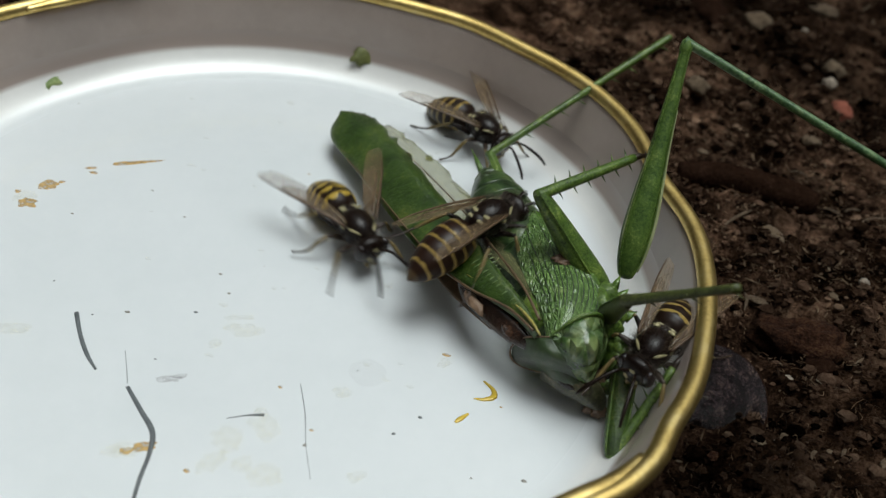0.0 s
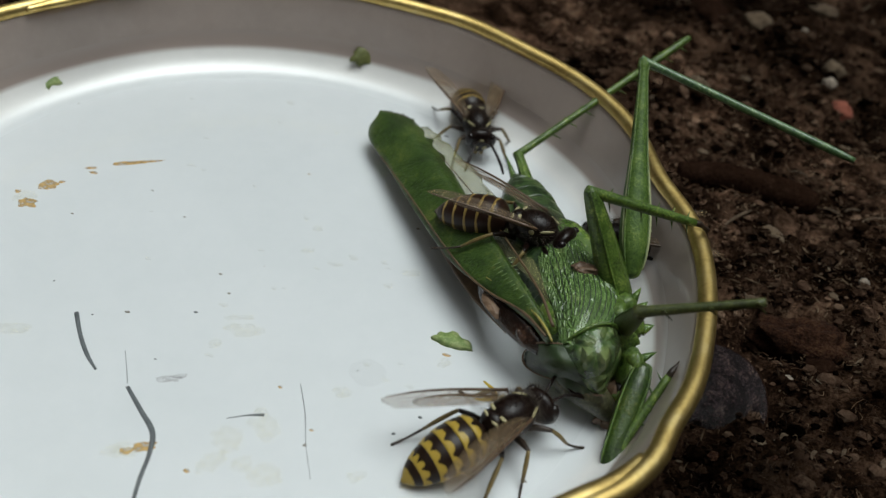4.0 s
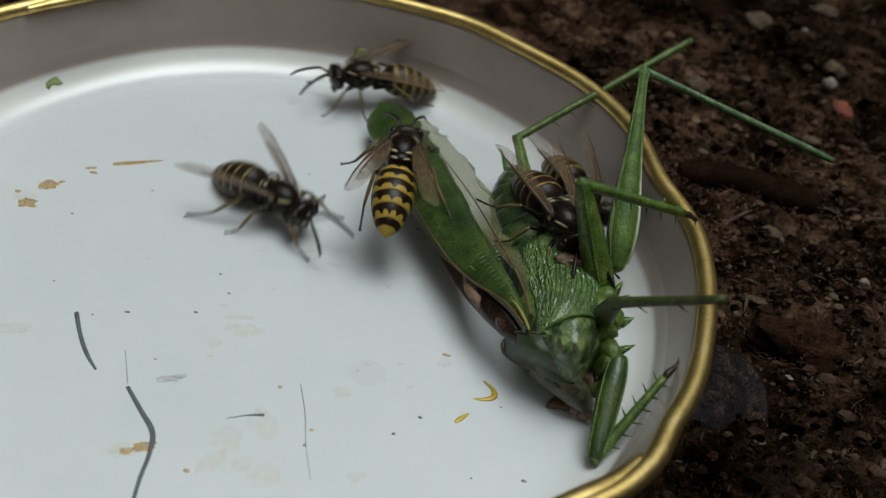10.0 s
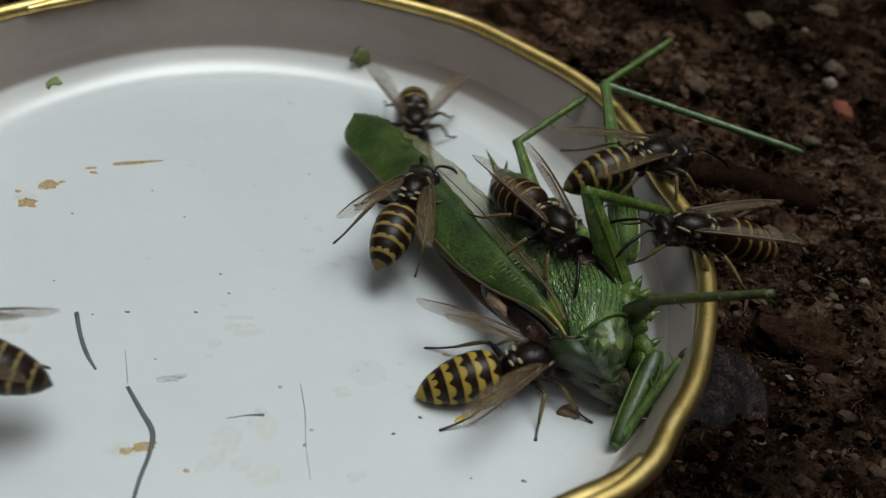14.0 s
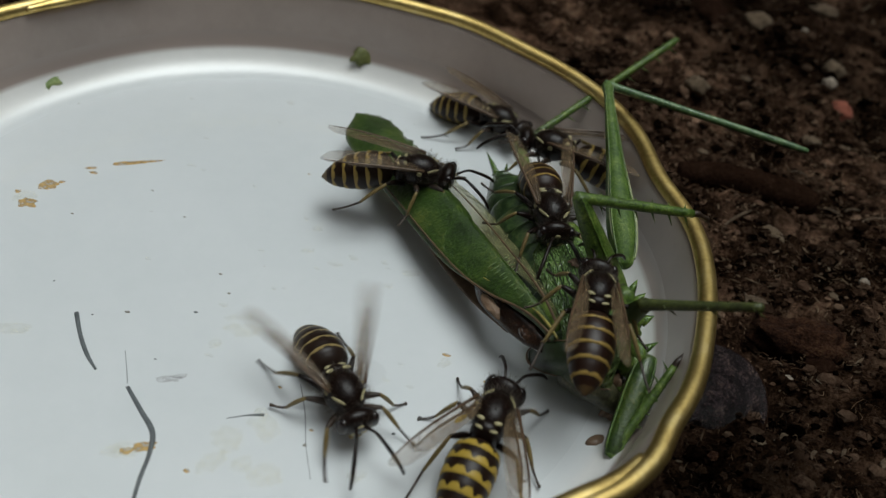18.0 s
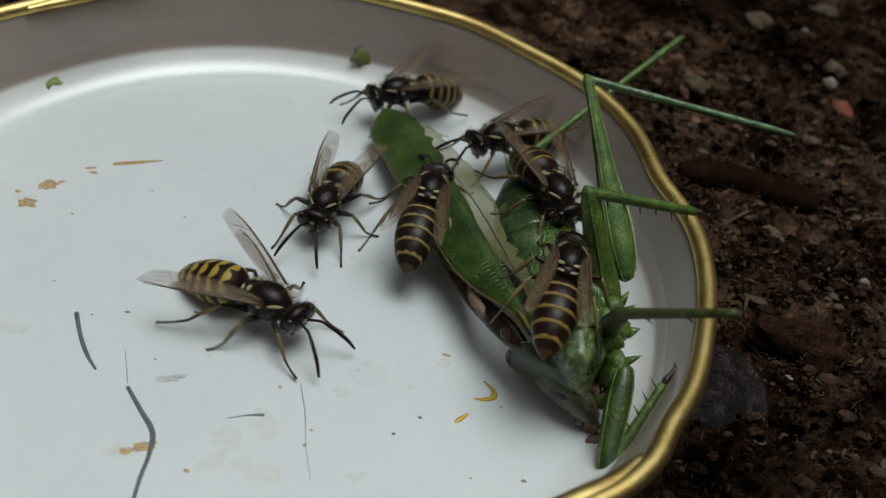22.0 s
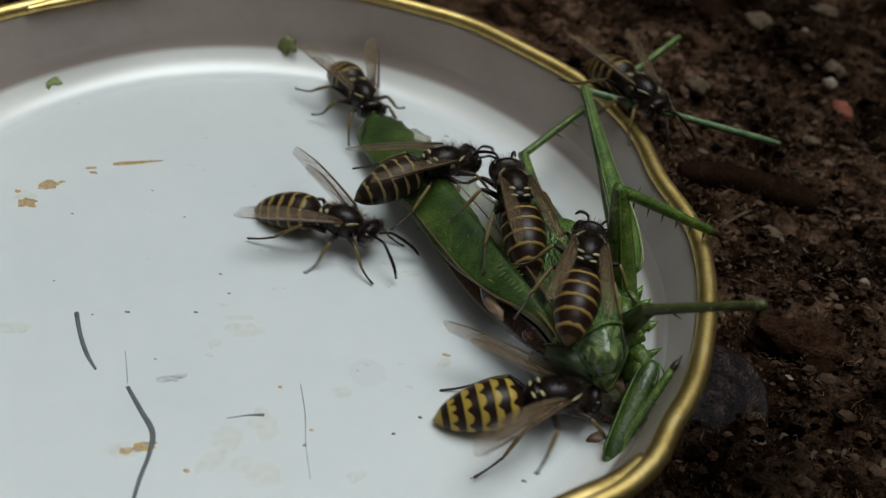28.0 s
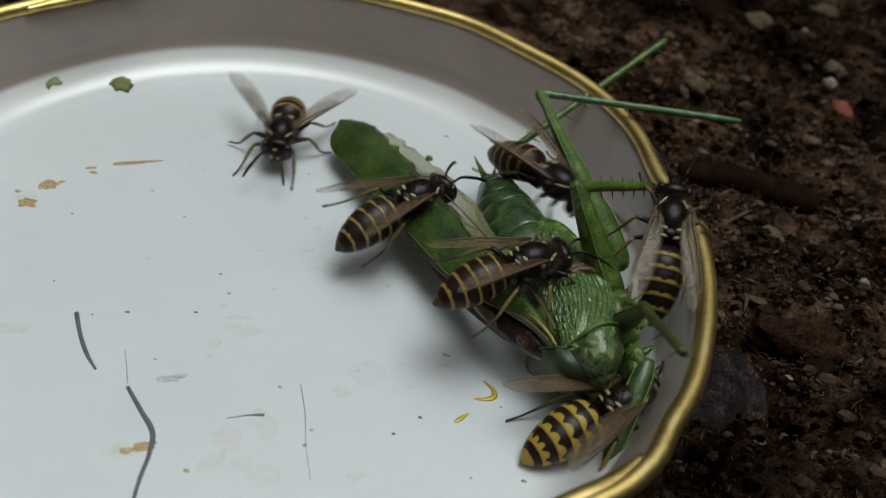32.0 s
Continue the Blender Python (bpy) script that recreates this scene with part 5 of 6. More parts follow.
    roam(pale, [(0, 208.1, 205.1, 25, 143.5, 0), (3.5, 120.7, 129.9, 25, 144.1, 0), (4.5, 19.5, 58.1, 12, 164.6, 0), (4.833, 16.4, 42.1, 9, 217.8, 0), (5.167, 13.2, 26.2, 6, 270.9, 0), (5.5, 10, 10.3, 3, 324, 0), (6, 10.6, 8.1, 3, 319.3, 0), (6.5, 8.4, 9.7, 2, 316.7, 0), (7, 8.4, 7.9, 0, 304.9, 0), (7.5, 2.4, 5.5, 0, 327.7, 0), (8, 1.8, 13.7, 0, 320, 0), (8.5, 2.3, 20.3, 0, 301.4, 0), (9, 0, 22.1, 0, 338.9, 0), (9.5, -1, 29.4, 0, 301.7, 0), (10, -0.9, 7.3, 0, 239.1, 0), (10.5, 12.9, -5.5, 0, 274.6, 0), (11, 19.7, -10.3, 0, 286, 0), (11.5, 16.9, -12, 0, 301, 0), (12, 20.6, -17.2, 0, 301.4, 0), (12.5, 21.5, -19.1, 0, 338, 0), (13, 8.7, -14.1, 0, 383.9, 0), (13.2, 7.2, -22.7, 6, 452.4, 0), (13.4, 8.3, -32.2, 12, 509.9, 0), (13.5, -4, -24.6, 8, 486.2, 0), (13.6, -17.6, -12.2, 8, 468.9, 0), (13.8, -10.1, -25.1, 8, 457.8, 0), (14, -18.9, -23.7, 5, 456.2, 0), (14.5, -21.2, -32.9, 14, 449.5, 0), (15, -29.8, -13.6, 22, 519.3, 0), (15.5, -38.4, 5.8, 30, 589.1, 0), (16.5, -26.2, 44.9, 20, 634.1, 0), (17, 7.3, 3.9, 0, 635.9, 0), (17.5, 7.5, -5.4, 0, 586.8, 0), (18, 10.4, -15.4, 0, 572.5, 0), (18.067, 8.7, -15.2, 0, 624.5, 0), (18.167, 6.9, -15.1, 0, 676.5, 0), (18.25, 5.2, -15, 0, 728.4, 0), (18.5, 2.9, -14.3, 0, 733, 0), (19, 9.4, 1.7, 0, 712.1, 0), (19.5, 12.1, 3.4, 0, 691.8, 0), (20, 12.7, 0.8, 0, 673.2, 0), (20.5, 14.9, 1.5, 0, 669.3, 0), (21, 15.1, 5.1, 2, 704.8, 0), (21.5, 15.7, 7, 3, 707.8, 0), (22, 14.2, 7.9, 3, 715.4, 0), (22.5, 12.6, 8.9, 3, 709.3, 0), (23, 13.8, 9.7, 3, 699.1, 0), (23.5, 12.5, 12.5, 3, 690.3, 0), (24, 13.9, 9.9, 3, 690, 0), (24.5, 14.5, 10.1, 3, 687.1, 0), (25, 12.9, 9.1, 3, 694.9, 0), (25.5, 13.1, 9.2, 3, 699.2, 0), (27.5, 14.7, 12.2, 3.5, 656, 0), (28, 14.3, 12.7, 3.5, 665.9, 0), (28.5, 13.7, 11.5, 3.5, 639.8, 0), (29, 14.5, 12.4, 3.5, 656.1, 0), (29.5, 11.8, 8.8, 3, 716.4, 0), (30, 13.1, 5.3, 3, 710.9, 0), (30.5, 13.2, 9.6, 3, 699.6, 0), (31, 10.5, 11, 3, 718.8, 0), (31.5, 10.8, 10.1, 3, 654.6, 0), (32, 12.7, 6.9, 3, 677.9, 0)], [(0, 14), (7, 14), (8, 12), (9, 18), (10, 25), (11, 14), (12, 12), (13, 8), (14, 12), (17, 22), (18, 25), (19, 28), (20, 22), (21, 8), (22, 8), (23, 14), (24, 10), (25, 12), (28, 8), (30, 6), (31, 10), (32, 14)], [(18.0, 14)])
    roam(back, [(0, 18.1, 26.7, 0, -131.5, 0), (0.5, 16.2, 27.3, 0, -140.3, 0), (1, 14.2, 29.7, 0, -171.4, 0), (1.5, 17.6, 31.1, 0, -173.8, 0), (2, 18.8, 28.8, 0, -153.5, 0), (2.5, 18.4, 26.2, 0, -155.3, 0), (3, 18.7, 26.8, 0, -155.4, 0), (3.5, 18.1, 28, 0, -163.5, 0), (5.5, 15.9, 26.7, 0, -165.7, 0), (6, 15.4, 28.9, 0, -162.2, 0), (6.5, 14.6, 27.4, 0, -176, 0), (7, 12.7, 26.5, 0, -189.3, 0), (7.5, 14.5, 27.3, 0, -175.9, 0), (8, 15.6, 26.3, 0, -180.2, 0), (8.5, 15.6, 30.9, 0, -161.1, 0), (9, 12.8, 30.9, 0, -195.2, 0), (9.5, 13.5, 34.1, 0, -243.8, 0), (10, 3.9, 31.3, 1, -249.1, 0), (10.25, 0.1, 31.5, 1, -188.7, 0), (10.5, 3, 30.8, 1, -141.7, 0), (11, 6.7, 28.5, 1, -148.4, 0), (11.5, 16.9, 25.5, 0, -79.7, 0), (12, 14.2, 10.2, 4.5, -91.3, 0), (12.5, 11.7, 11.4, 4, -40.8, 0), (12.8, 4.8, 26.3, 9, -67.8, 0), (13, 2.3, 33.6, 12, -62.1, 0), (13.2, 3.1, 14.4, 10, -52.8, 0), (13.5, 10.1, 3.8, 0, -19.4, 0), (14, 12.5, 7.3, 3, -10.7, 0), (14.5, 13.1, 8.1, 3, -14, 0), (16.5, 12.5, 8.4, 3.5, -47.5, 0), (17, 12.9, 14.5, 3.5, -63.8, 0), (17.5, 11.6, 11.9, 3.5, -95.6, 0), (18, 11.9, 11, 3.5, -85.7, 0), (18.5, 10.8, 12, 3.5, -79, 0), (19, 11.8, 13.4, 3.5, -61.5, 0), (19.5, 10.1, 16.4, 3.5, -56.2, 0), (20, 9.9, 11.3, 2, -114.6, 0), (20.25, 9, 8, 1, -150.5, 0), (20.5, 5.4, 9.5, 0, -189.5, 0), (21, 3.9, 8.5, 0, -190.5, 0), (21.5, 3.7, 9.6, 0, -189.8, 0), (22, 4.2, 8.4, 0, -188.2, 0), (22.5, 3.6, 9.8, 0, -182.4, 0), (23, 2.9, 7.5, 0, -170.9, 0), (23.5, 1.3, 7.2, 0, -148.8, 0), (24, 2.6, 6.9, 0, -141.1, 0), (24.5, 2.2, 7, 0, -144.4, 0), (25, 2.5, 7.5, 0, -142.1, 0), (25.5, 1.9, 7.4, 0, -147.6, 0), (27.5, 2.4, 6.4, 0, -121.8, 0), (28, 5.6, 5.4, 0, -103, 0), (28.5, 9.4, -0.6, 0, -97.4, 0), (28.633, 6, 1.1, 0, -53.2, 0), (28.75, 2.7, 2.7, 0, -9, 0), (29, 0.9, 7, 0, 39.4, 0), (29.25, 0.1, 17.3, 0, 3.4, 0), (29.5, 2.2, 26.2, 0, -54.8, 0), (29.75, 2.5, 8.8, 3, -129.7, 0), (30, -1.7, 0.9, 0, -153.2, 0), (30.25, 11.3, -11.9, 3, -117.4, 0), (30.367, 16.4, -15.6, 2, -79.4, 0), (30.5, 21.4, -19.2, 1, -41.3, 0), (31, 24.8, -11.3, 1, -10.5, 0), (31.5, 31.5, -4.7, 9, -29.8, 0), (32, 36.4, 4.5, 8.5, -2.6, 25)], [(0, 28), (1, 18), (2, 16), (3, 24), (6, 17), (7, 22), (8, 13), (9, 22), (10, 30), (11, 20), (12, 10), (13, 20), (14, 18), (17, 8), (21, 10), (22, 10), (23, 17), (24, 18), (25, 16), (28, 30), (29, 28), (30, 40), (31, 45), (32, 10)], [(31.0, 26)])
    roam(eater, [(0, 19.8, 3, 5, -39.3, 0), (0.5, 22.8, 9.6, 4.5, -27.5, 0), (1, 22.3, 9, 5, -60, 0), (1.267, 22.6, 9.8, 4.8, -107.8, 0), (1.5, 23, 10.6, 4.5, -155.6, 0), (2, 23.2, 9, 4.5, -157.2, 0), (2.5, 25.3, 0.7, 6, -124.7, 0), (3, 25.8, -0.4, 6, -94.5, 0), (3.5, 23.5, 3.6, 4.5, -104.4, 0), (5.5, 25.7, 4.1, 6.1, -109.5, 0), (6, 25.7, 2.1, 6.1, -107.8, 0), (6.5, 24.1, 3.2, 6.1, -124, 0), (7, 25.8, 3.9, 6.1, -126.3, 0), (7.5, 24.9, 4.4, 6.1, -136.9, 0), (8, 25.7, 4.2, 6.1, -143.6, 0), (8.5, 25.1, 5.0, 6.1, -146.3, 0), (9, 26.2, 4.5, 6.1, -150.1, 0), (9.5, 25.8, 5.6, 6.1, -153.7, 0), (10, 26.6, 4.5, 6.1, -154.1, 0), (10.5, 25.5, 3.7, 6.1, -151.4, 0), (11, 26.7, 4.3, 6.1, -156.5, 0), (11.5, 25.5, 2.9, 6.1, -162.5, 0), (12, 25.7, 4.5, 6.1, -146.7, 0), (12.5, 25.1, 2.6, 6.1, -144.8, 0), (13, 23.7, 2.1, 6.1, -126.9, 0), (13.5, 24.5, 1.7, 6.1, -133.1, 0), (14, 25.8, 3.5, 6.1, -142.2, 0), (14.5, 24.4, 2.9, 6.1, -136.7, 0), (16.5, 25.9, 3.3, 6.1, -148.6, 0), (17, 25.4, 4.2, 6.1, -165.7, 0), (17.5, 24.9, 4.4, 6.1, -160.6, 0), (18, 25.6, 5.6, 6.1, -168.7, 0), (18.5, 24.6, 6.6, 6.1, -167.3, 0), (19, 25.6, 6.2, 6.1, -173, 0), (19.5, 25.9, 6.5, 6.1, -178, 0), (20, 26.3, 5.9, 6.1, -179.4, 0), (20.5, 25.9, 7.4, 6.1, -183.3, 0), (21, 26.7, 5.8, 6.1, -183, 0), (21.5, 26.5, 8.1, 6.1, -181.7, 0), (22, 25.9, 8.7, 6.1, -154.7, 0), (22.5, 24.7, 11.3, 6.1, -106.9, 0), (23, 21.1, 3.5, 6.1, -169.4, 0), (23.5, 20.5, 0.9, 6.1, -161.5, 0), (23.733, 22.4, 3.4, 6.1, -120.9, 0), (24, 24.3, 6.0, 6.1, -80.3, 0), (24.5, 24.8, 7.9, 6.1, -69.6, 0), (25, 25.2, 7.9, 6.1, -63.9, 0), (25.5, 23.6, 8.3, 6.1, -79, 0), (26.2, 23.4, 4.9, 6.1, -147.1, 0), (26.9, 20.9, 6.1, 6.1, -201, 0), (27.2, 21.5, 6.8, 6.1, -246, 0), (27.5, 22.1, 7.5, 6.1, -290.9, 0), (28, 22.3, 6.6, 6.1, -344.5, 0), (28.25, 21.5, 5.7, 6.1, -286.9, 0), (28.367, 20.9, 5.2, 6.1, -246.7, 0), (28.5, 20.2, 4.6, 6.1, -206.6, 0), (28.75, 21.5, 3.1, 6.1, -169.6, 0), (28.867, 21.8, 4.6, 6.1, -115.8, 0), (29, 22.3, 6.0, 6.1, -62, 0), (29.5, 23.6, 7.5, 6.1, -39.6, 0), (30, 30.6, 14.9, 4.5, -51.4, 0), (30.25, 31.2, 16.3, 6, 3.2, 0), (30.367, 29.9, 15, 7, 66.1, 0), (30.5, 28.6, 13.8, 8, 129.1, 0), (30.733, 29.2, 15.6, 8.5, 82.6, 0), (31, 29.7, 17.5, 9, 36.2, 0), (31.267, 24.8, 16.1, 6, 79.8, 0), (31.5, 19.9, 14.8, 3, 123.4, 0), (31.75, 20.8, 14.5, 3, 162, 0), (32, 25.9, 11.8, 5, 225.5, 0)], [(0, 8), (5, 10), (22, 10), (25, 8), (28, 4), (30, 12), (32, 12)])
    roam(second, [(0, 79.5, -12.7, 25, 49.9, 0), (8.5, 113.5, 35.6, 22, 30.4, 0), (9.2, 67.3, 23.3, 16, 76.1, 0), (9.5, 49.3, 18.8, 12, 56.5, 0), (9.7, 50, 38.4, 14, 20.9, 0), (10, 31.8, 56.3, 22, 46, 0), (10.267, 23.6, 49.6, 18, 109.5, 0), (10.5, 15.3, 43, 14, 172.9, 0), (10.8, 16.8, 38.7, 11, 181.7, 10), (11, 16.4, 31.2, 9, 182.7, 18), (11.2, 19.2, 34.2, 7, 187.1, 10), (11.5, 15.2, 32.4, 2, 257.5, 0), (12, 20, 30.6, 1, 275.3, 0), (12.5, 14.2, 32.8, 1.5, 299.8, 0), (13, 16.7, 27.4, 0, 241.3, 0), (13.5, 21.3, 29.3, 2, 290, 0), (13.633, 19.3, 28, 1, 249, 0), (13.75, 17.3, 26.7, 0, 208, 0), (14, 10.5, 25.9, 0, 188.4, 0), (14.5, 0.8, 9.3, 4, 186.4, 0), (15.5, 0.5, 20.6, 0, 239.1, 0), (16.5, 6.1, 25.4, 0, 262.5, 0), (17, 5.2, 25.8, 0, 232.5, 0), (17.5, 14.2, 29.2, 1, 241.9, 0), (18, 19.5, 29.2, 0, 243.6, 0), (18.5, 16, 33.4, 1.5, 285, 0), (19, 17.2, 29.3, 0, 231.7, 0), (19.5, 20.2, 30.2, 1, 239.8, 0), (20, 13.8, 29.1, 0, 187, 0), (20.5, 14.2, 28.9, 0, 182.2, 0), (21, 13.3, 26.7, 0, 174.7, 0), (21.5, 8.3, 26.4, 0, 145.3, 0), (22, 8.4, 29.6, 1, 127.8, 0), (22.5, 5.8, 32.2, 1, 185.6, 0), (23, 4.1, 31.3, 1, 200.1, 0), (23.5, 1.3, 28.1, 1, 222.6, 0), (24, 2.8, 29.9, 1, 213.1, 0), (24.5, 3, 28.7, 1, 217.5, 0), (25, 2.4, 25.1, 0, 196.1, 0), (25.5, 0.8, 26.5, 0, 193.7, 0), (27.5, 2.9, 27.2, 0, 201.4, 0), (28, 3.7, 27.6, 1, 211.6, 0), (28.5, 2.8, 31.4, 1.5, 259.5, 0), (29, 14.1, 27.9, 0, 249.3, 0), (29.5, 16.5, 30, 0, 228.6, 0), (29.75, 12.2, 28.6, 2, 176.6, 0), (29.867, 10.1, 28.7, 2, 127.3, 0), (29.967, 11, 29.6, 3, 100, 0), (30, 8, 28.8, 3, 78, 0), (30.033, 5.4, 28.2, 3, 60, 0), (30.133, 8.1, 28.4, 2, 126.4, 0), (30.25, 8.2, 28, 2, 174.9, 0), (30.5, 11.8, 28.5, 1, 204.3, 0), (31, 6.4, 30.3, 1.5, 187.6, 0), (31.5, 3.1, 25.8, 0, 176.7, 0), (32, -3.1, 18.7, 0, 184.9, 0)], [(0, 20), (11, 12), (12, 12), (13, 16), (14, 28), (17, 22), (18, 8), (19, 14), (20, 14), (21, 18), (22, 20), (23, 30), (24, 22), (25, 26), (28, 20), (29, 10), (30, 48), (31, 40), (32, 36)], [(22.0, 18), (31.9, 20)])
    roam(hidden, [(0, 35.7, -8.2, 4.5, 152, 0), (0.5, 36.3, -7.4, 4.5, 153, 0), (1, 36.9, -6.9, 4.5, 150, 0), (1.5, 36.9, -6.5, 4, 158, 0), (2, 38.3, -1.2, 2.5, 182.4, 0), (2.5, 38.2, 4.1, 0, 173.4, 0), (3, 38.2, 5.4, 0, 168.5, 0), (3.5, 36.2, 7.6, 0, 161.6, 0), (4, 34.4, 9.5, 1, 99.3, 0), (4.5, 32.6, 11.4, 2, 37, 0), (5.5, 28.8, 15.1, 2, 71, 0), (6, 28.5, 15, 2, 71.1, 0), (6.5, 24.9, 18.9, 2, 76.9, 0), (7, 25.2, 19.7, 2, 66.7, 0), (7.5, 26.4, 19.2, 2, 62.6, 0), (8, 28.1, 18.1, 2, 39.8, 0), (8.5, 28.8, 18.6, 2, 49.5, 0), (9, 28.6, 17.8, 2, 66.2, 0), (9.5, 28.6, 18.2, 2, 68.2, 0), (9.633, 29.5, 17.7, 2, 120.2, 0), (9.75, 30.4, 17.2, 2, 172.3, 0), (10, 29.7, 14.4, 2, 203.7, 0), (10.5, 36.7, 1.8, 0, 188.6, 0), (11, 37.4, 1.5, 0, 192, 0), (11.5, 37.1, 8.2, 0, 177.5, 0), (11.75, 34.3, 14.5, 0, 192.9, 0), (12, 29, 17.1, 2, 253.5, 0), (12.5, 26.5, 18.3, 2, 268.2, 0), (13, 28.6, 17.7, 2, 210.6, 0), (13.267, 29.4, 18, 3.5, 263.4, 0), (13.5, 30.3, 18.3, 5, 316.3, 0), (14, 34.4, 12.1, 9.5, 300.4, 0), (14.133, 34.2, 13.5, 9.5, 234.9, 0), (14.25, 33.9, 14.9, 9.5, 169.4, 0), (14.5, 29.6, 14.7, 6, 160.3, 0), (16.5, 31.4, 13.1, 7, 135.9, 0), (17, 30.2, 13.8, 7, 120.3, 0), (17.5, 27.3, 18.6, 5, 117, 0), (18, 26.7, 19.1, 4, 78.6, 0), (18.5, 21.8, 17.4, 3, 108.6, 0), (19, 21.2, 15.6, 3, 103.9, 0), (19.5, 18.8, 15.4, 3, 103.1, 0), (20, 20.1, 15.9, 3, 136.7, 0), (20.5, 20.2, 15.2, 3, 138.2, 0), (21, 20.8, 19.9, 2, 132.6, 0), (21.5, 23.2, 23.4, 2, 118.4, 0), (22, 21, 22.6, 2, 125.2, 0), (22.5, 19.7, 25.7, 2, 150.4, 0), (23, 19.3, 25.3, 2, 124.6, 0), (23.5, 15.7, 27.5, 1, 99.4, 0), (23.633, 15.9, 27.5, 0.5, 141.4, 0), (23.75, 16.2, 27.6, 0, 183.5, 0), (24, 19.3, 27.2, 0, 203.3, 0), (24.5, 21.1, 27.1, 0, 206.3, 0), (25, 21.1, 25.9, 0, 201.2, 0), (25.5, 23.5, 23.9, 0, 209.1, 0), (26, 24.5, 24.2, 1.5, 249.3, 0), (26.5, 25.5, 24.6, 3, 289.4, 0), (27.5, 25.4, 28.1, 7, 319.1, 0), (27.733, 29.5, 26.2, 8.5, 265.8, 0), (28, 33.6, 24.3, 10, 212.4, 0), (28.5, 41.1, 15.2, 6, 218.2, 0), (28.633, 41.8, 18.2, 6, 271, 0), (28.75, 42.5, 21.3, 6, 323.8, 0), (29, 40.9, 26.6, 7, 306.4, 0), (29.167, 41.5, 24, 5.7, 256.1, 0), (29.333, 42.1, 21.5, 4.3, 205.9, 0), (29.5, 42.7, 18.9, 3, 155.7, 0), (29.7, 28.5, 18.3, 12, 96.5, 0), (29.95, 12.5, 27.6, 7, 75, 0), (30, 7.5, 25.4, 6, 58.3, 0), (30.05, 3.5, 24.4, 6, 70, 0), (30.5, -1.5, 22.4, 6, 120, 0), (31, -70, -6.5, 24, 123.1, 0), (32, -120, -10, 40, 123.1, 0)], [(0, 12), (12, 12), (13, 20), (14, 15), (17, 12), (23, 12), (24, 18), (25, 17), (29, 14), (30, 40), (32, 40)])
    roam(dark, [(0, 63.7, 88.5, 34, 150.6, 0), (8.6, 63.7, 88.5, 34, 150.6, 0), (8.8, 46.1, 48.1, 26, 149.3, 0), (8.933, 41.5, 36.5, 20, 140, 0), (9, 37.5, 25.2, 15, 136.1, 0), (9.033, 36, 20, 13, 125, 0), (9.1, 42.4, 23.4, 14, 85.5, 0), (9.2, 44.1, 16.2, 13, 70.5, 0), (9.3, 44.1, 21.5, 14, 61.7, 0), (9.4, 41.9, 14.7, 13, 76.1, 0), (9.5, 45, 16.7, 13, 69.7, 0), (9.6, 36, 8.1, 13, 76.4, 0), (9.7, 33.2, 7.7, 14, 64.4, 0), (9.8, 27.7, 15.9, 24, 62.2, 0), (9.9, 24.7, 29.5, 34, 58, 0), (10.6, 81.4, 36.5, 34, 23.6, 0), (11.2, 81.3, -26.5, 20, 58.6, 0), (11.6, 81.3, -26.5, 20, 58.6, 0), (12, 64.4, -19, 14, 89.4, 0), (12.5, 48.5, -11.1, 4, 83.3, 0), (13, 48.5, -8.5, 2, 46.8, 0), (13.5, 45.3, 0.8, 5, 57.9, 0), (14, 38.9, 2.7, 9, 102.1, 0), (14.5, 36.7, -0.4, 8.5, 109.8, 0), (15.5, 37.2, -11.4, 9.5, 121.9, 0), (16.5, 32.3, -17.3, 8, 125.2, 0), (17, 30.6, -17.4, 8.5, 102.9, 0), (17.5, 29.6, -15.1, 8.5, 61.7, 0), (17.75, 29.4, -10.3, 8.5, 35.7, 0), (18, 29.7, -7.9, 8, -2.6, 0), (18.5, 29.2, -8.3, 8, -3.4, 0), (19, 28.5, -6.4, 8, 2.4, 0), (19.5, 28.4, -5.3, 8, -1, 0), (20, 28.0, -5.1, 8, -2.3, 0), (20.5, 26.8, -4.7, 8, -1.2, 0), (21, 27.3, -5.5, 8, 0.2, 0), (21.5, 27.2, -4.6, 8, -4, 0), (22, 27.2, -4.9, 8, -8.2, 0), (22.5, 27.1, -5.4, 8, -12.2, 0), (23, 27.2, -4.2, 8, -8.2, 0), (23.5, 27.8, -4.5, 8, -2.7, 0), (24, 28.8, -4.3, 8, 3.1, 0), (24.5, 28.9, -3.4, 8, -1.2, 0), (25, 28.4, -4.1, 8, -2.3, 0), (25.5, 27.4, -4.6, 8, 1.2, 0), (27.5, 29.0, -2.2, 8, -7.3, 0), (28, 28.8, -2.9, 8, -6.3, 0), (28.5, 28.4, -3.1, 8, -10.1, 0), (29, 28.2, -3.6, 8, -9.1, 0), (29.5, 26.2, -5.2, 8, -10.2, 0), (30, 26.1, -5.3, 7, -25.3, 0), (30.5, 25.3, -6.3, 7, -25.1, 0), (31, 23.1, -4.6, 7, -34, 0), (31.5, 22, -3, 7, -41.5, 0), (32, 23.7, -3.8, 7, -55.8, 0)], [(0, 6), (8.6, 60), (10, 60), (12, 20), (14, 10), (16, 6), (30, 8), (31, 14), (32, 10)])
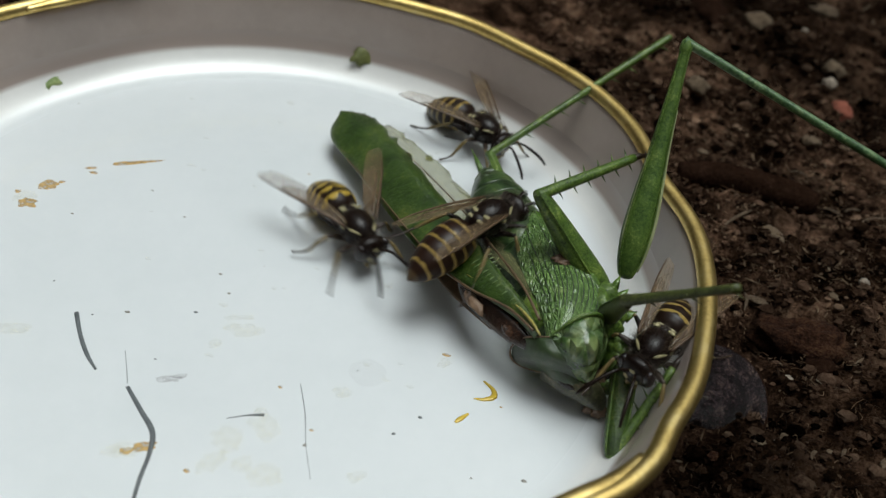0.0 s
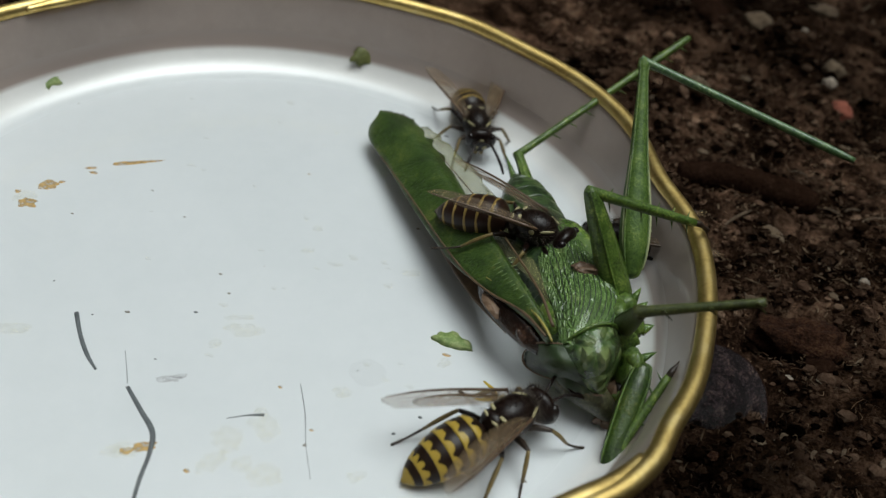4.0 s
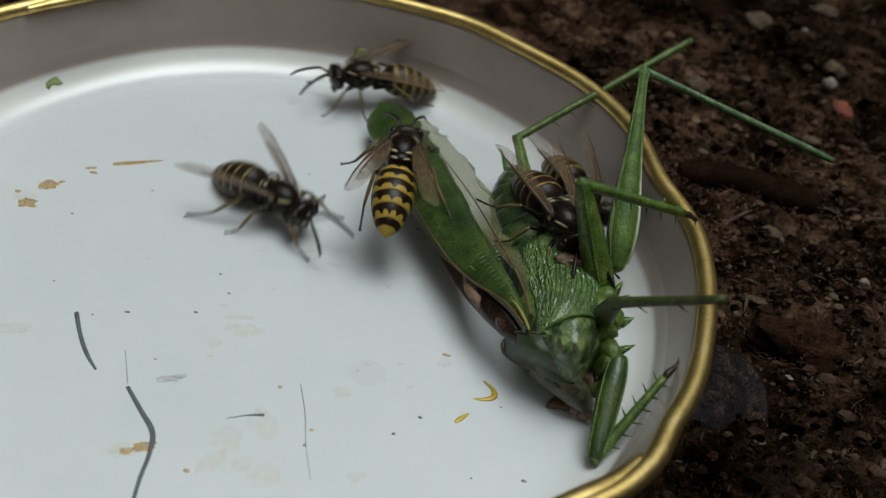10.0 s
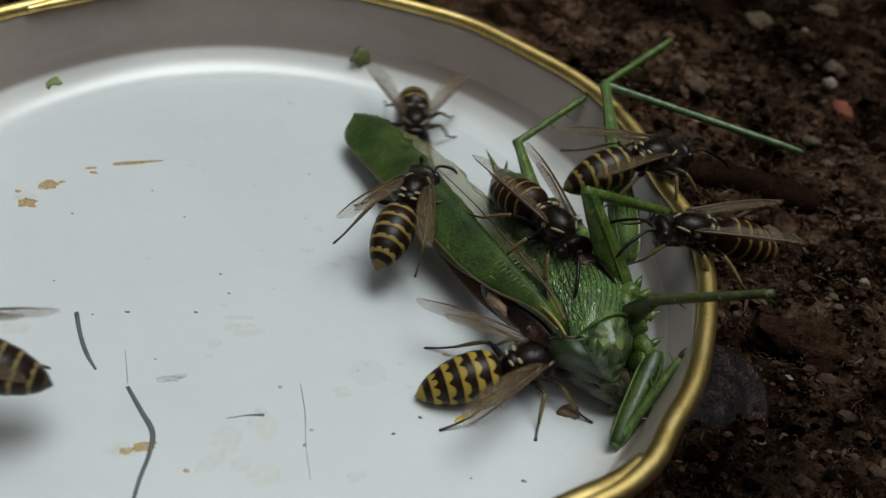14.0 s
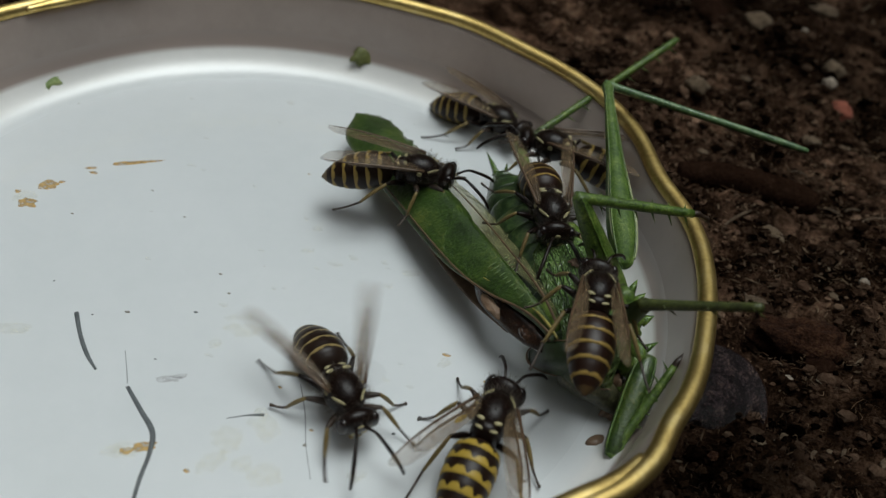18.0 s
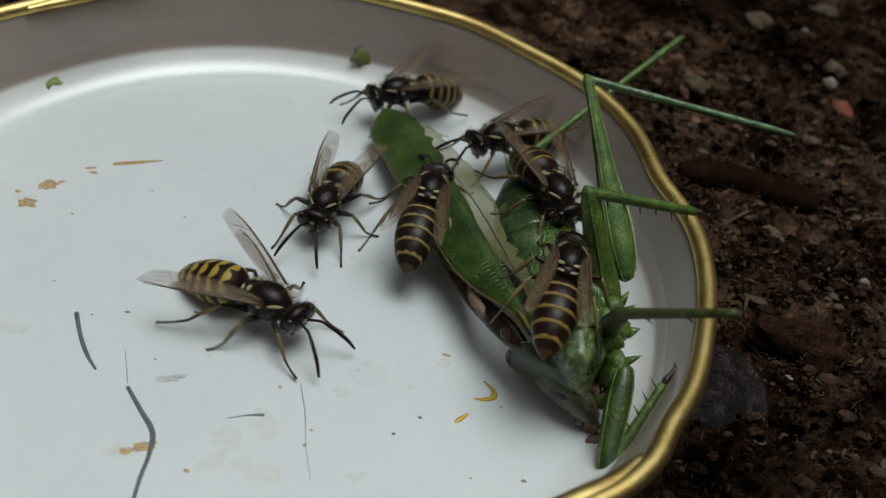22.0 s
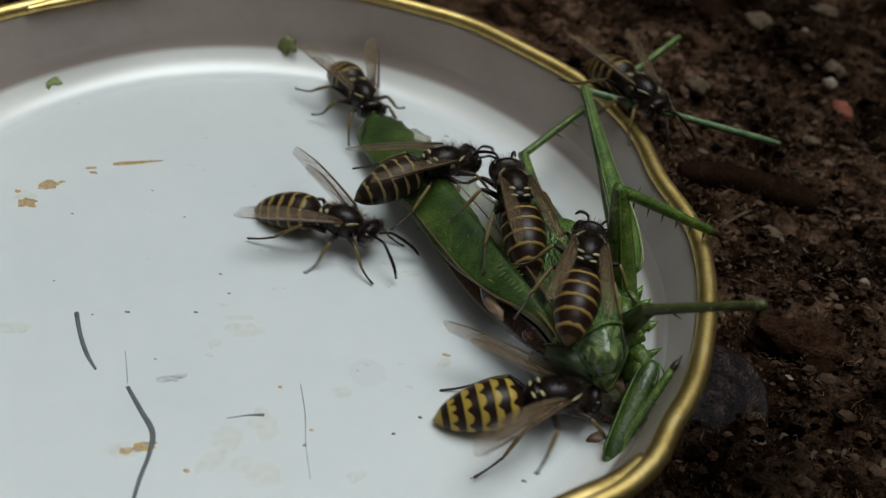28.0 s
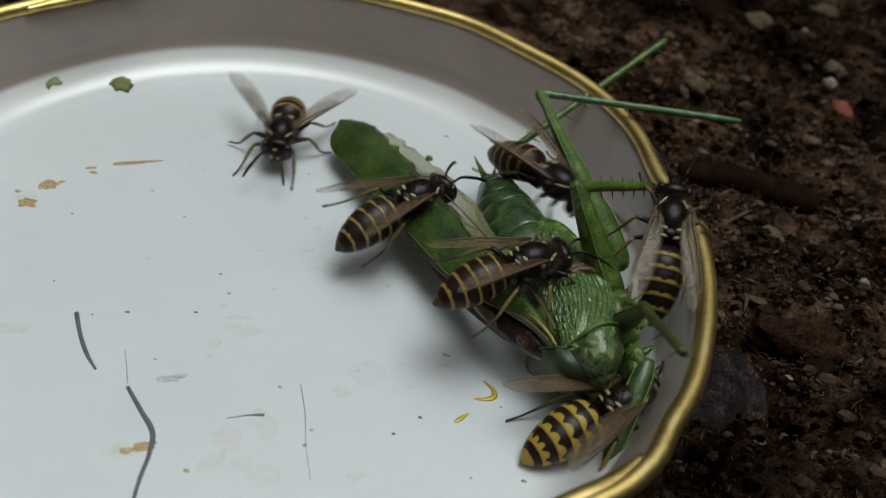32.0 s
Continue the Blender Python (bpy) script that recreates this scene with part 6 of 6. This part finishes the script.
    walk(cricket, [(0, pose(0.02567, -0.00666, 0, 0, 0, 9.4)), (0.5, pose(0.02594, -0.00664, 0, 0, 0, 9.8)), (1, pose(0.02622, -0.00662, 0, 0, 0, 10.1)), (1.5, pose(0.02692, -0.00550, 0, 0, 0, 9.6)), (2, pose(0.02763, -0.00435, 0, 0, 0, 9.2)), (2.5, pose(0.02745, -0.00576, 0, 0, 0, 5.3)), (3, pose(0.02723, -0.00715, 0, 0, 0, 1.7)), (3.5, pose(0.02691, -0.00724, 0, 0, 0, 2.0)), (4.5, pose(0.02709, -0.00680, 0, 0, 0, 7.2)), (5.5, pose(0.02717, -0.00631, 0, 0, 0, 12.2)), (6, pose(0.02739, -0.00638, 0, 0, 0, 12.8)), (6.5, pose(0.02632, -0.00634, 0, 0, 0, 6.6)), (7, pose(0.02505, -0.00586, 0, 0, 0, 1.8)), (7.5, pose(0.02475, -0.00567, 0, 0, 0, -0.1)), (8, pose(0.02443, -0.00546, 0, 0, 0, -2.1)), (8.5, pose(0.02472, -0.00573, 0, 0, 0, -1.0)), (9, pose(0.02500, -0.00600, 0, 0, 0, 0.0)), (9.5, pose(0.02508, -0.00616, 0, 0, 0, 0.7)), (10, pose(0.02515, -0.00631, 0, 0, 0, 1.4)), (11, pose(0.02672, -0.00676, 0, 0, 0, 7.5)), (12, pose(0.02826, -0.00599, 0, 0, 0, 12.2)), (13, pose(0.02831, -0.00604, 0, 0, 0, 11.7)), (14, pose(0.02780, -0.00612, 0, 0, 0, 10.6)), (14.5, pose(0.02782, -0.00625, 0, 0, 0, 10.5)), (15.5, pose(0.02787, -0.00651, 0, 0, 0, 10.3)), (16.5, pose(0.02793, -0.00676, 0, 0, 0, 10.1)), (17, pose(0.02795, -0.00689, 0, 0, 0, 10.0)), (18, pose(0.02717, -0.00670, 0, 0, 0, 9.0)), (19, pose(0.02693, -0.00705, 0, 0, 0, 8.3)), (20, pose(0.02632, -0.00764, 0, 0, 0, 6.5)), (21, pose(0.02602, -0.00747, 0, 0, 0, 2.2)), (22, pose(0.02567, -0.00745, 0, 0, 0, 1.3)), (23, pose(0.02551, -0.00748, 0, 0, 0, 1.2)), (24, pose(0.02708, -0.00709, 0, 0, 0, 5.3)), (25, pose(0.02688, -0.00731, 0, 0, 0, 6.1)), (25.5, pose(0.02699, -0.00723, 0, 0, 0, 6.3)), (26.5, pose(0.02721, -0.00707, 0, 0, 0, 6.6)), (27.5, pose(0.02743, -0.00692, 0, 0, 0, 6.9)), (28, pose(0.02750, -0.00701, 0, 0, 0, 7.2)), (29, pose(0.02730, -0.00745, 0, 0, 0, 7.5)), (30, pose(0.02697, -0.00779, 0, 0, 0, 10.9)), (30.5, pose(0.02667, -0.00794, 0, 0, 0, 10.5)), (31, pose(0.02636, -0.00808, 0, 0, 0, 10.1)), (31.5, pose(0.02668, -0.00779, 0, 0, 0, 10.8)), (32, pose(0.02699, -0.00750, 0, 0, 0, 11.5))])
    swing(cricket_legs["hind"], (8.1, 10.2, 6), 20.50, [(0, 57.3, -14.2, 0.1, -108.1, 9.2, 7.1, 7.4), (0.5, 62.3, -17.0, -1.2, -108.6, 9.7, 8.6, 6.4), (1, 43.6, -22.0, 0.4, -110.2, 9.2, 7.7, 7.6), (1.5, 30.1, -19.2, -14.7, -104.9, 9.2, 7.0, 8.0), (2, 21.2, -17.1, -25.3, -96.3, 9.4, 7.2, 7.6), (2.5, 25.7, -9.4, -4.7, -108.9, 8.8, 8.8, 6.6), (3, 29.3, -3.9, 10.4, -115.1), (3.5, 39, 3.8, 17.7, -118.8), (4.5, 35.9, -0.6, 2.9, -109), (5.5, 33.2, -4.7, -5.1, -101.2), (6, 31.3, -3.8, -4.5, -100.8), (6.5, 35.2, 2, 0.1, -107.1), (7, 37.8, 4, 8.8, -113.4), (7.5, 36, 3.4, 13.9, -116.3), (8, 34.3, 2.9, 12, -115.3), (8.5, 32.9, 5.2, 13.4, -117), (9, 31.6, 7.5, 14.7, -118.8), (9.5, 31.2, 2.6, 0.1, -107.7), (10, 30.9, -2.2, -8.7, -100.9), (11, 27.1, 6.9, 0.5, -107.3), (12, 19.5, -2.4, -8.3, -102.3), (13, 19.9, -8.7, -9.4, -102), (14, 18.6, 0.3, 1.8, -109.6), (14.5, 18.9, 0.4, 1.6, -109.5), (15.5, 19.6, 0.5, 1.2, -109.2), (16.5, 20.4, 0.6, 0.9, -108.9), (17, 20.7, 0.7, 0.7, -108.8), (18, 20.2, 0.7, 2.2, -108), (19, 23.5, 4, 6.1, -110.7), (20, 30.9, 13.9, 5.4, -108), (21, 26.2, 14.7, 4.9, -109.8), (22, 26.3, 17.1, 5, -109.8), (23, 27.7, 19.2, 6.9, -109), (24, 21.8, 13.4, 2.7, -109.2), (25, 20.4, 13.9, 2.9, -109.6), (25.5, 20, 13.5, 2.4, -109.4), (26.5, 19.3, 12.7, 1.4, -109), (27.5, 18.5, 11.9, 0.4, -108.6), (28, 18.5, 11.4, -0.2, -108.1), (29, 24.9, 7, -1.6, -105.6), (30, 19.6, 13.6, 2.5, -108.8), (30.5, 19.8, 12.9, 2.7, -109.1), (31, 20.1, 12.2, 3.1, -109.5), (31.5, 18.2, 14.7, 4.2, -110.4), (32, 16.6, 17.4, 5.5, -111.5)])
    swing(cricket_legs["mid"], (6.3, 4.4, 6), 11.00, [(0, 46.9, 66.1, 25.2, -112), (0.5, 50.4, 68.4, 25.8, -113.1), (1, 53.6, 70.2, 26.3, -114), (1.5, 56.2, 84, 43.5, -142.6), (2, 58.4, 98.4, 42.4, -177.5), (2.5, 59.9, 81.6, 39.4, -154.9), (3, 56.4, 58.7, 24.8, -133.5), (3.5, 57.6, 55.6, 22.3, -130), (4.5, 61.2, 58, 26.7, -132.6), (5.5, 64.7, 60.8, 31.3, -135.4), (6, 63, 55.2, 26, -131.3), (6.5, 61, 41.5, 12, -121.7), (7, 60.2, 31.1, 1.7, -116.1), (7.5, 63.3, 43.3, 12.8, -120.2), (8, 64.7, 54.7, 22.6, -124.4), (8.5, 63.6, 54.1, 21.3, -125), (9, 62.4, 53.5, 19.8, -125.3), (9.5, 62.9, 54.8, 21.2, -125.8), (10, 63.4, 56.1, 22.5, -126.3), (11, 56.8, 59.3, 28.8, -133.8), (12, 53.6, 81.1, 39.9, -155.1), (13, 51.6, 82, 40.9, -156.8), (14, 60.1, 70.2, 21.6, -137.5), (14.5, 59, 70.3, 24.2, -138.1), (15.5, 56.9, 70.3, 29.5, -139.9), (16.5, 54.6, 70.1, 35.3, -142.5), (17, 53.5, 70, 38.7, -144.3), (18, 58.8, 73.6, 42, -144.7), (19, 60.3, 66.4, 37.3, -136.3), (20, 62.9, 54.4, 26.4, -124.3), (21, 63, 60.5, 27.7, -123.9), (22, 62.9, 54.9, 23.5, -120.6), (23, 67.1, 21.2, -16.9, -103.3), (24, 70.7, 42.6, 29.8, -138.6), (25, 72.2, 35.2, 23.3, -132.4), (25.5, 72.1, 37.8, 23.2, -132.1), (26.5, 71.7, 42.8, 23.4, -131.3), (27.5, 71.2, 47.3, 23.7, -130.3), (28, 70.5, 46.2, 21.4, -128), (29, 75.9, 29, -1.5, -120.2), (30, 78.2, 14.8, -6.2, -117.9), (30.5, 67.9, 69.8, 34.2, -146.1), (31, 50.5, 72.4, 27.7, -158), (31.5, 53.7, 61.4, 17.3, -134), (32, 54, 44.8, -1, -112.5)])
    swing(cricket_legs["stick"], (6, 0.5, 6.5), 7.20, [(0, 56.5, 174.9, 2.2, 43.4), (0.5, 56.5, 174.9, 2.8, 46.8), (1, 56.5, 174.9, 3.6, 51.4), (1.5, 56.5, 174.9, 0.9, 66.9), (2, 56.5, 174.9, -4.2, 68.2), (2.5, 56.5, 174.9, 2.1, 69.3), (3, 56.5, 174.9, 5.8, 57.5), (3.5, 56.5, 174.9, 11.6, 69.2), (4.5, 56.5, 174.9, 6.6, 57.2), (5.5, 56.5, 174.9, 3.9, 52.7), (6, 56.5, 174.9, 5.4, 48.3), (6.5, 56.5, 174.9, 7, 43.6), (7, 56.5, 174.9, 6.4, 43.8), (7.5, 56.5, 174.9, 4.1, 44.1), (8, 56.5, 174.9, 2, 45.1), (8.5, 56.5, 174.9, 2.3, 46), (9, 56.5, 174.9, 2.6, 47.2), (9.5, 56.5, 174.9, 2.3, 46.5), (10, 56.5, 174.9, 2, 45.8), (11, 56.5, 174.9, 2, 45.2), (12, 56.5, 174.9, 4.3, 62.7), (13, 56.5, 174.9, 3.1, 63.4), (14, 56.5, 174.9, 0.7, 50.7), (14.5, 56.5, 174.9, -0.4, 47.1), (15.5, 56.5, 174.9, -2.1, 41.8), (16.5, 56.5, 174.9, -3.6, 37.5), (17, 56.5, 174.9, -4.2, 35.7), (18, 56.5, 174.9, -3.6, 47.2), (19, 56.5, 174.9, -4.4, 41.9), (20, 56.5, 174.9, -1.8, 39.8), (21, 56.5, 174.9, -1.3, 41.3), (22, 56.5, 174.9, 2.1, 48.5), (23, 56.5, 174.9, 1.1, 43), (24, 56.5, 174.9, -1.1, 48.5), (25, 56.5, 174.9, 0.6, 49.9), (25.5, 56.5, 174.9, 0.5, 49.2), (26.5, 56.5, 174.9, 0.3, 47.8), (27.5, 56.5, 174.9, 0.1, 46.5), (28, 56.5, 174.9, 0.7, 46.1), (29, 56.5, 174.9, -0.4, 37), (30, 56.5, 174.9, -11.2, 28.4), (30.5, 56.5, 174.9, -18.8, 13.7), (31, 56.5, 174.9, -25.6, 1.2), (31.5, 56.5, 174.9, -28, 1.6), (32, 56.5, 174.9, -30.4, 2)])
    swing(cricket_legs["fore"], (7.6, -3.7, 5), 7.77, [(0, -29, 167.3, 12.8, 156.4), (0.5, -27.7, 163.6, 12.7, 158), (1, -26.4, 160.3, 12.8, 159.6), (1.5, -22.9, 158.3, 17.5, 159.8), (2, -20.1, 157.3, 23.3, 159.4), (2.5, -24.5, 158.8, 13.8, 164.8), (3, -31.1, 160.2, 5.5, 168.5), (3.5, -32.4, 162.8, 5.1, 166.6), (4.5, -28.9, 157, 10, 165.9), (5.5, -26.1, 152.9, 15.4, 163.7), (6, -26.4, 150.7, 15.5, 165), (6.5, -27.6, 164.4, 11.9, 159.9), (7, -27.1, 174.7, 11.4, 151.7), (7.5, -27.4, 180.1, 11.9, 149.1), (8, -27.5, 185.7, 12.6, 146.2), (8.5, -28, 181.7, 11.4, 149), (9, -28.5, 177.8, 10.2, 151.7), (9.5, -27.9, 174.2, 9.4, 153.1), (10, -27.3, 170.8, 8.7, 154.4), (11, -27.1, 157, 10.3, 163.8), (12, -23, 145.8, 17.9, 168.5), (13, -23.1, 145.8, 17.4, 169.1), (14, -24, 149.8, 15.7, 166.9), (14.5, -24.4, 149.4, 15.1, 167.5), (15.5, -25.2, 148.7, 13.9, 168.8), (16.5, -26, 147.8, 12.7, 170.1), (17, -26.4, 147.3, 12.1, 170.7), (18, -27.2, 154.6, 11.7, 165.7), (19, -29.2, 156.5, 9.6, 165.6), (20, -33.5, 163, 5.9, 163.6), (21, -33.9, 170.8, 4.8, 161.2), (22, -32.9, 174.3, 5.1, 158.8), (23, -34, 176.9, 5.2, 157.5), (24, -29.5, 157.8, 7.8, 167.1), (25, -30.2, 158.2, 7.3, 166.4), (25.5, -29.8, 157.3, 7.8, 166.8), (26.5, -28.9, 155.5, 8.7, 167.6), (27.5, -28.1, 153.9, 9.6, 168.4), (28, -28.3, 152.9, 9.5, 169.1), (29, -30.1, 152.9, 7.6, 169.3), (30, -30.1, 151.6, -14.1, 167.7), (30.5, -31.4, 154.4, -15.2, 171.4), (31, -32.7, 157.4, -16.3, 168.8), (31.5, -30.9, 154.4, -14.7, 171.2), (32, -29.2, 151.8, -13.2, 173.2)])
    swing(cricket_legs["rear"], (2, 7.5, 3.2), 19.13, [(0, 4.7, 11.7, 19.8, -67.4), (0.5, 4.7, 11.7, 20.2, -65.2), (1, 4.5, 11.6, 20.7, -62.9), (1.5, 4.9, 12.5, 16.7, -64.6), (2, 5.4, 13.5, 13.0, -66.4), (2.5, 6.2, 14.8, 15.4, -64.6), (3, 6.8, 16.0, 17.8, -62.6), (3.5, 7.1, 15.2, 16.3, -60.1), (4.5, 7.4, 13.5, 15.6, -62.8), (5.5, 7.4, 11.6, 15.3, -65.1), (6, 7.5, 10.8, 13.6, -61.9), (6.5, 8.9, 12.0, 11.0, -57.3), (7, 9.9, 12.9, 9.8, -56.0), (7.5, 10.7, 13.7, 8.8, -55.8), (8, 11.3, 14.5, 7.9, -55.5), (8.5, 11.6, 15.1, 8.3, -57.5), (9, 12.1, 15.8, 8.8, -59.8), (9.5, 11.9, 14.8, 8.7, -59.7), (10, 11.9, 13.8, 8.5, -59.5), (11, 11.2, 11.5, 7.7, -59.3), (12, 10.4, 9.0, 7.0, -59.8), (13, 10.2, 8.7, 6.9, -58.5), (14, 10.2, 8.6, 6.7, -57.6), (14.5, 10.2, 8.5, 6.9, -57.3), (15.5, 10.1, 8.2, 7.1, -56.5), (16.5, 9.9, 8.0, 7.4, -55.7), (17, 9.9, 7.9, 7.5, -55.3), (18, 9.8, 8.1, 8.4, -56.4), (19, 9.5, 8.3, 9.7, -56.7), (20, 9.5, 8.6, 10.2, -54.8), (21, 9.9, 9.1, 7.4, -47.8), (22, 9.8, 9.3, 8.0, -47.3), (23, 9.3, 9.3, 8.8, -47.6), (24, 8.4, 9.1, 10.5, -52.1), (25, 8.0, 9.2, 12.2, -54.1), (25.5, 7.8, 9.3, 12.3, -54.3), (26.5, 7.3, 9.3, 12.7, -54.7), (27.5, 7.1, 9.4, 12.9, -55.0), (28, 6.9, 9.5, 13.4, -55.3), (29, 6.4, 9.6, 14.1, -55.8), (30, 5.7, 9.5, 17.7, -62.9), (30.5, 5.5, 9.6, 17.7, -62.5), (31, 5.4, 10.1, 17.9, -62.8), (31.5, 5.4, 10.1, 17.2, -62.9), (32, 5.2, 9.9, 16.6, -63.0)])
    walk(cricket_wing, [(0, pose(0.00090, -0.00080, 0.00690, 0, 0, 0)), (14.5, pose(0.00090, -0.00080, 0.00690, 0, 0, 0)), (16.2, pose(0.00090, -0.00080, 0.00690, 0, 0, 4)), (17, pose(0.00090, -0.00080, 0.00690, 0, 0, 9)), (17.6, pose(0.00090, -0.00080, 0.00690, 0, 0, 5)), (18.2, pose(0.00090, -0.00080, 0.00690, 0, 0, 2)), (20, pose(0.00090, -0.00080, 0.00690, 0, 0, 0)), (32, pose(0.00090, -0.00080, 0.00690, 0, 0, 0))])
    walk(bit_loose, [(0, pose(0.03025, -0.00180, 0.00002, 0, 0, 0)), (2, pose(0.03025, -0.00180, 0.00002, 0, 0, 0)), (2.4, pose(0.02203, -0.00414, 0.00002, 0, 0, -10)), (3.2, pose(0.02195, -0.00439, 0.00002, 0, 0, -10)), (4.6, pose(0.01700, -0.00556, 0.00002, 0, 0, -12)), (6.6, pose(0.01700, -0.00556, 0.00002, 0, 0, -12)), (6.9, pose(0.02998, -0.00188, 0.00002, 0, 0, 10)), (32, pose(0.02998, -0.00188, 0.00002, 0, 0, 10))])
    walk(bit_brown, [(0, pose(0.03136, -0.00445, 0.00002, 0, 0, 0)), (6, pose(0.03136, -0.00445, 0.00002, 0, 0, 0)), (7, pose(0.03056, -0.01058, 0.00002, 0, 0, 15)), (9.5, pose(0.03056, -0.01058, 0.00002, 0, 0, 15)), (10.2, pose(0.02863, -0.01009, 0.00002, 0, 0, 30)), (13, pose(0.02889, -0.01022, 0.00002, 0, 0, 30)), (15, pose(0.03168, -0.01209, 0.00002, 0, 0, 10)), (16.8, pose(0.03257, -0.01372, 0.00002, 0, 0, 20)), (19, pose(0.03257, -0.01354, 0.00002, 0, 0, 20)), (28.2, pose(0.03267, -0.01327, 0.00002, 0, 0, 20)), (28.8, pose(0.03416, -0.01180, 0.00002, 0, 0, 40)), (32, pose(0.03416, -0.01180, 0.00002, 0, 0, 40))])
    walk(bit_olive, [(0, pose(0.00241, 0.03779, 0.00270, 55, 0, 30)), (22.9, pose(0.00241, 0.03779, 0.00270, 55, 0, 30)), (23.3, pose(-0.00234, 0.03646, 0.00320, 50, 0, 0)), (23.6, pose(-0.00745, 0.03713, 0.00270, 55, 0, -20)), (30.2, pose(-0.00745, 0.03713, 0.00270, 55, 0, -20)), (30.5, pose(-0.01517, 0.02898, 0.00300, 30, 0, -40)), (30.8, pose(-0.02392, 0.02540, 0.00010, 8, 0, -30)), (32, pose(-0.02392, 0.02540, 0.00010, 8, 0, -30))])


motions()
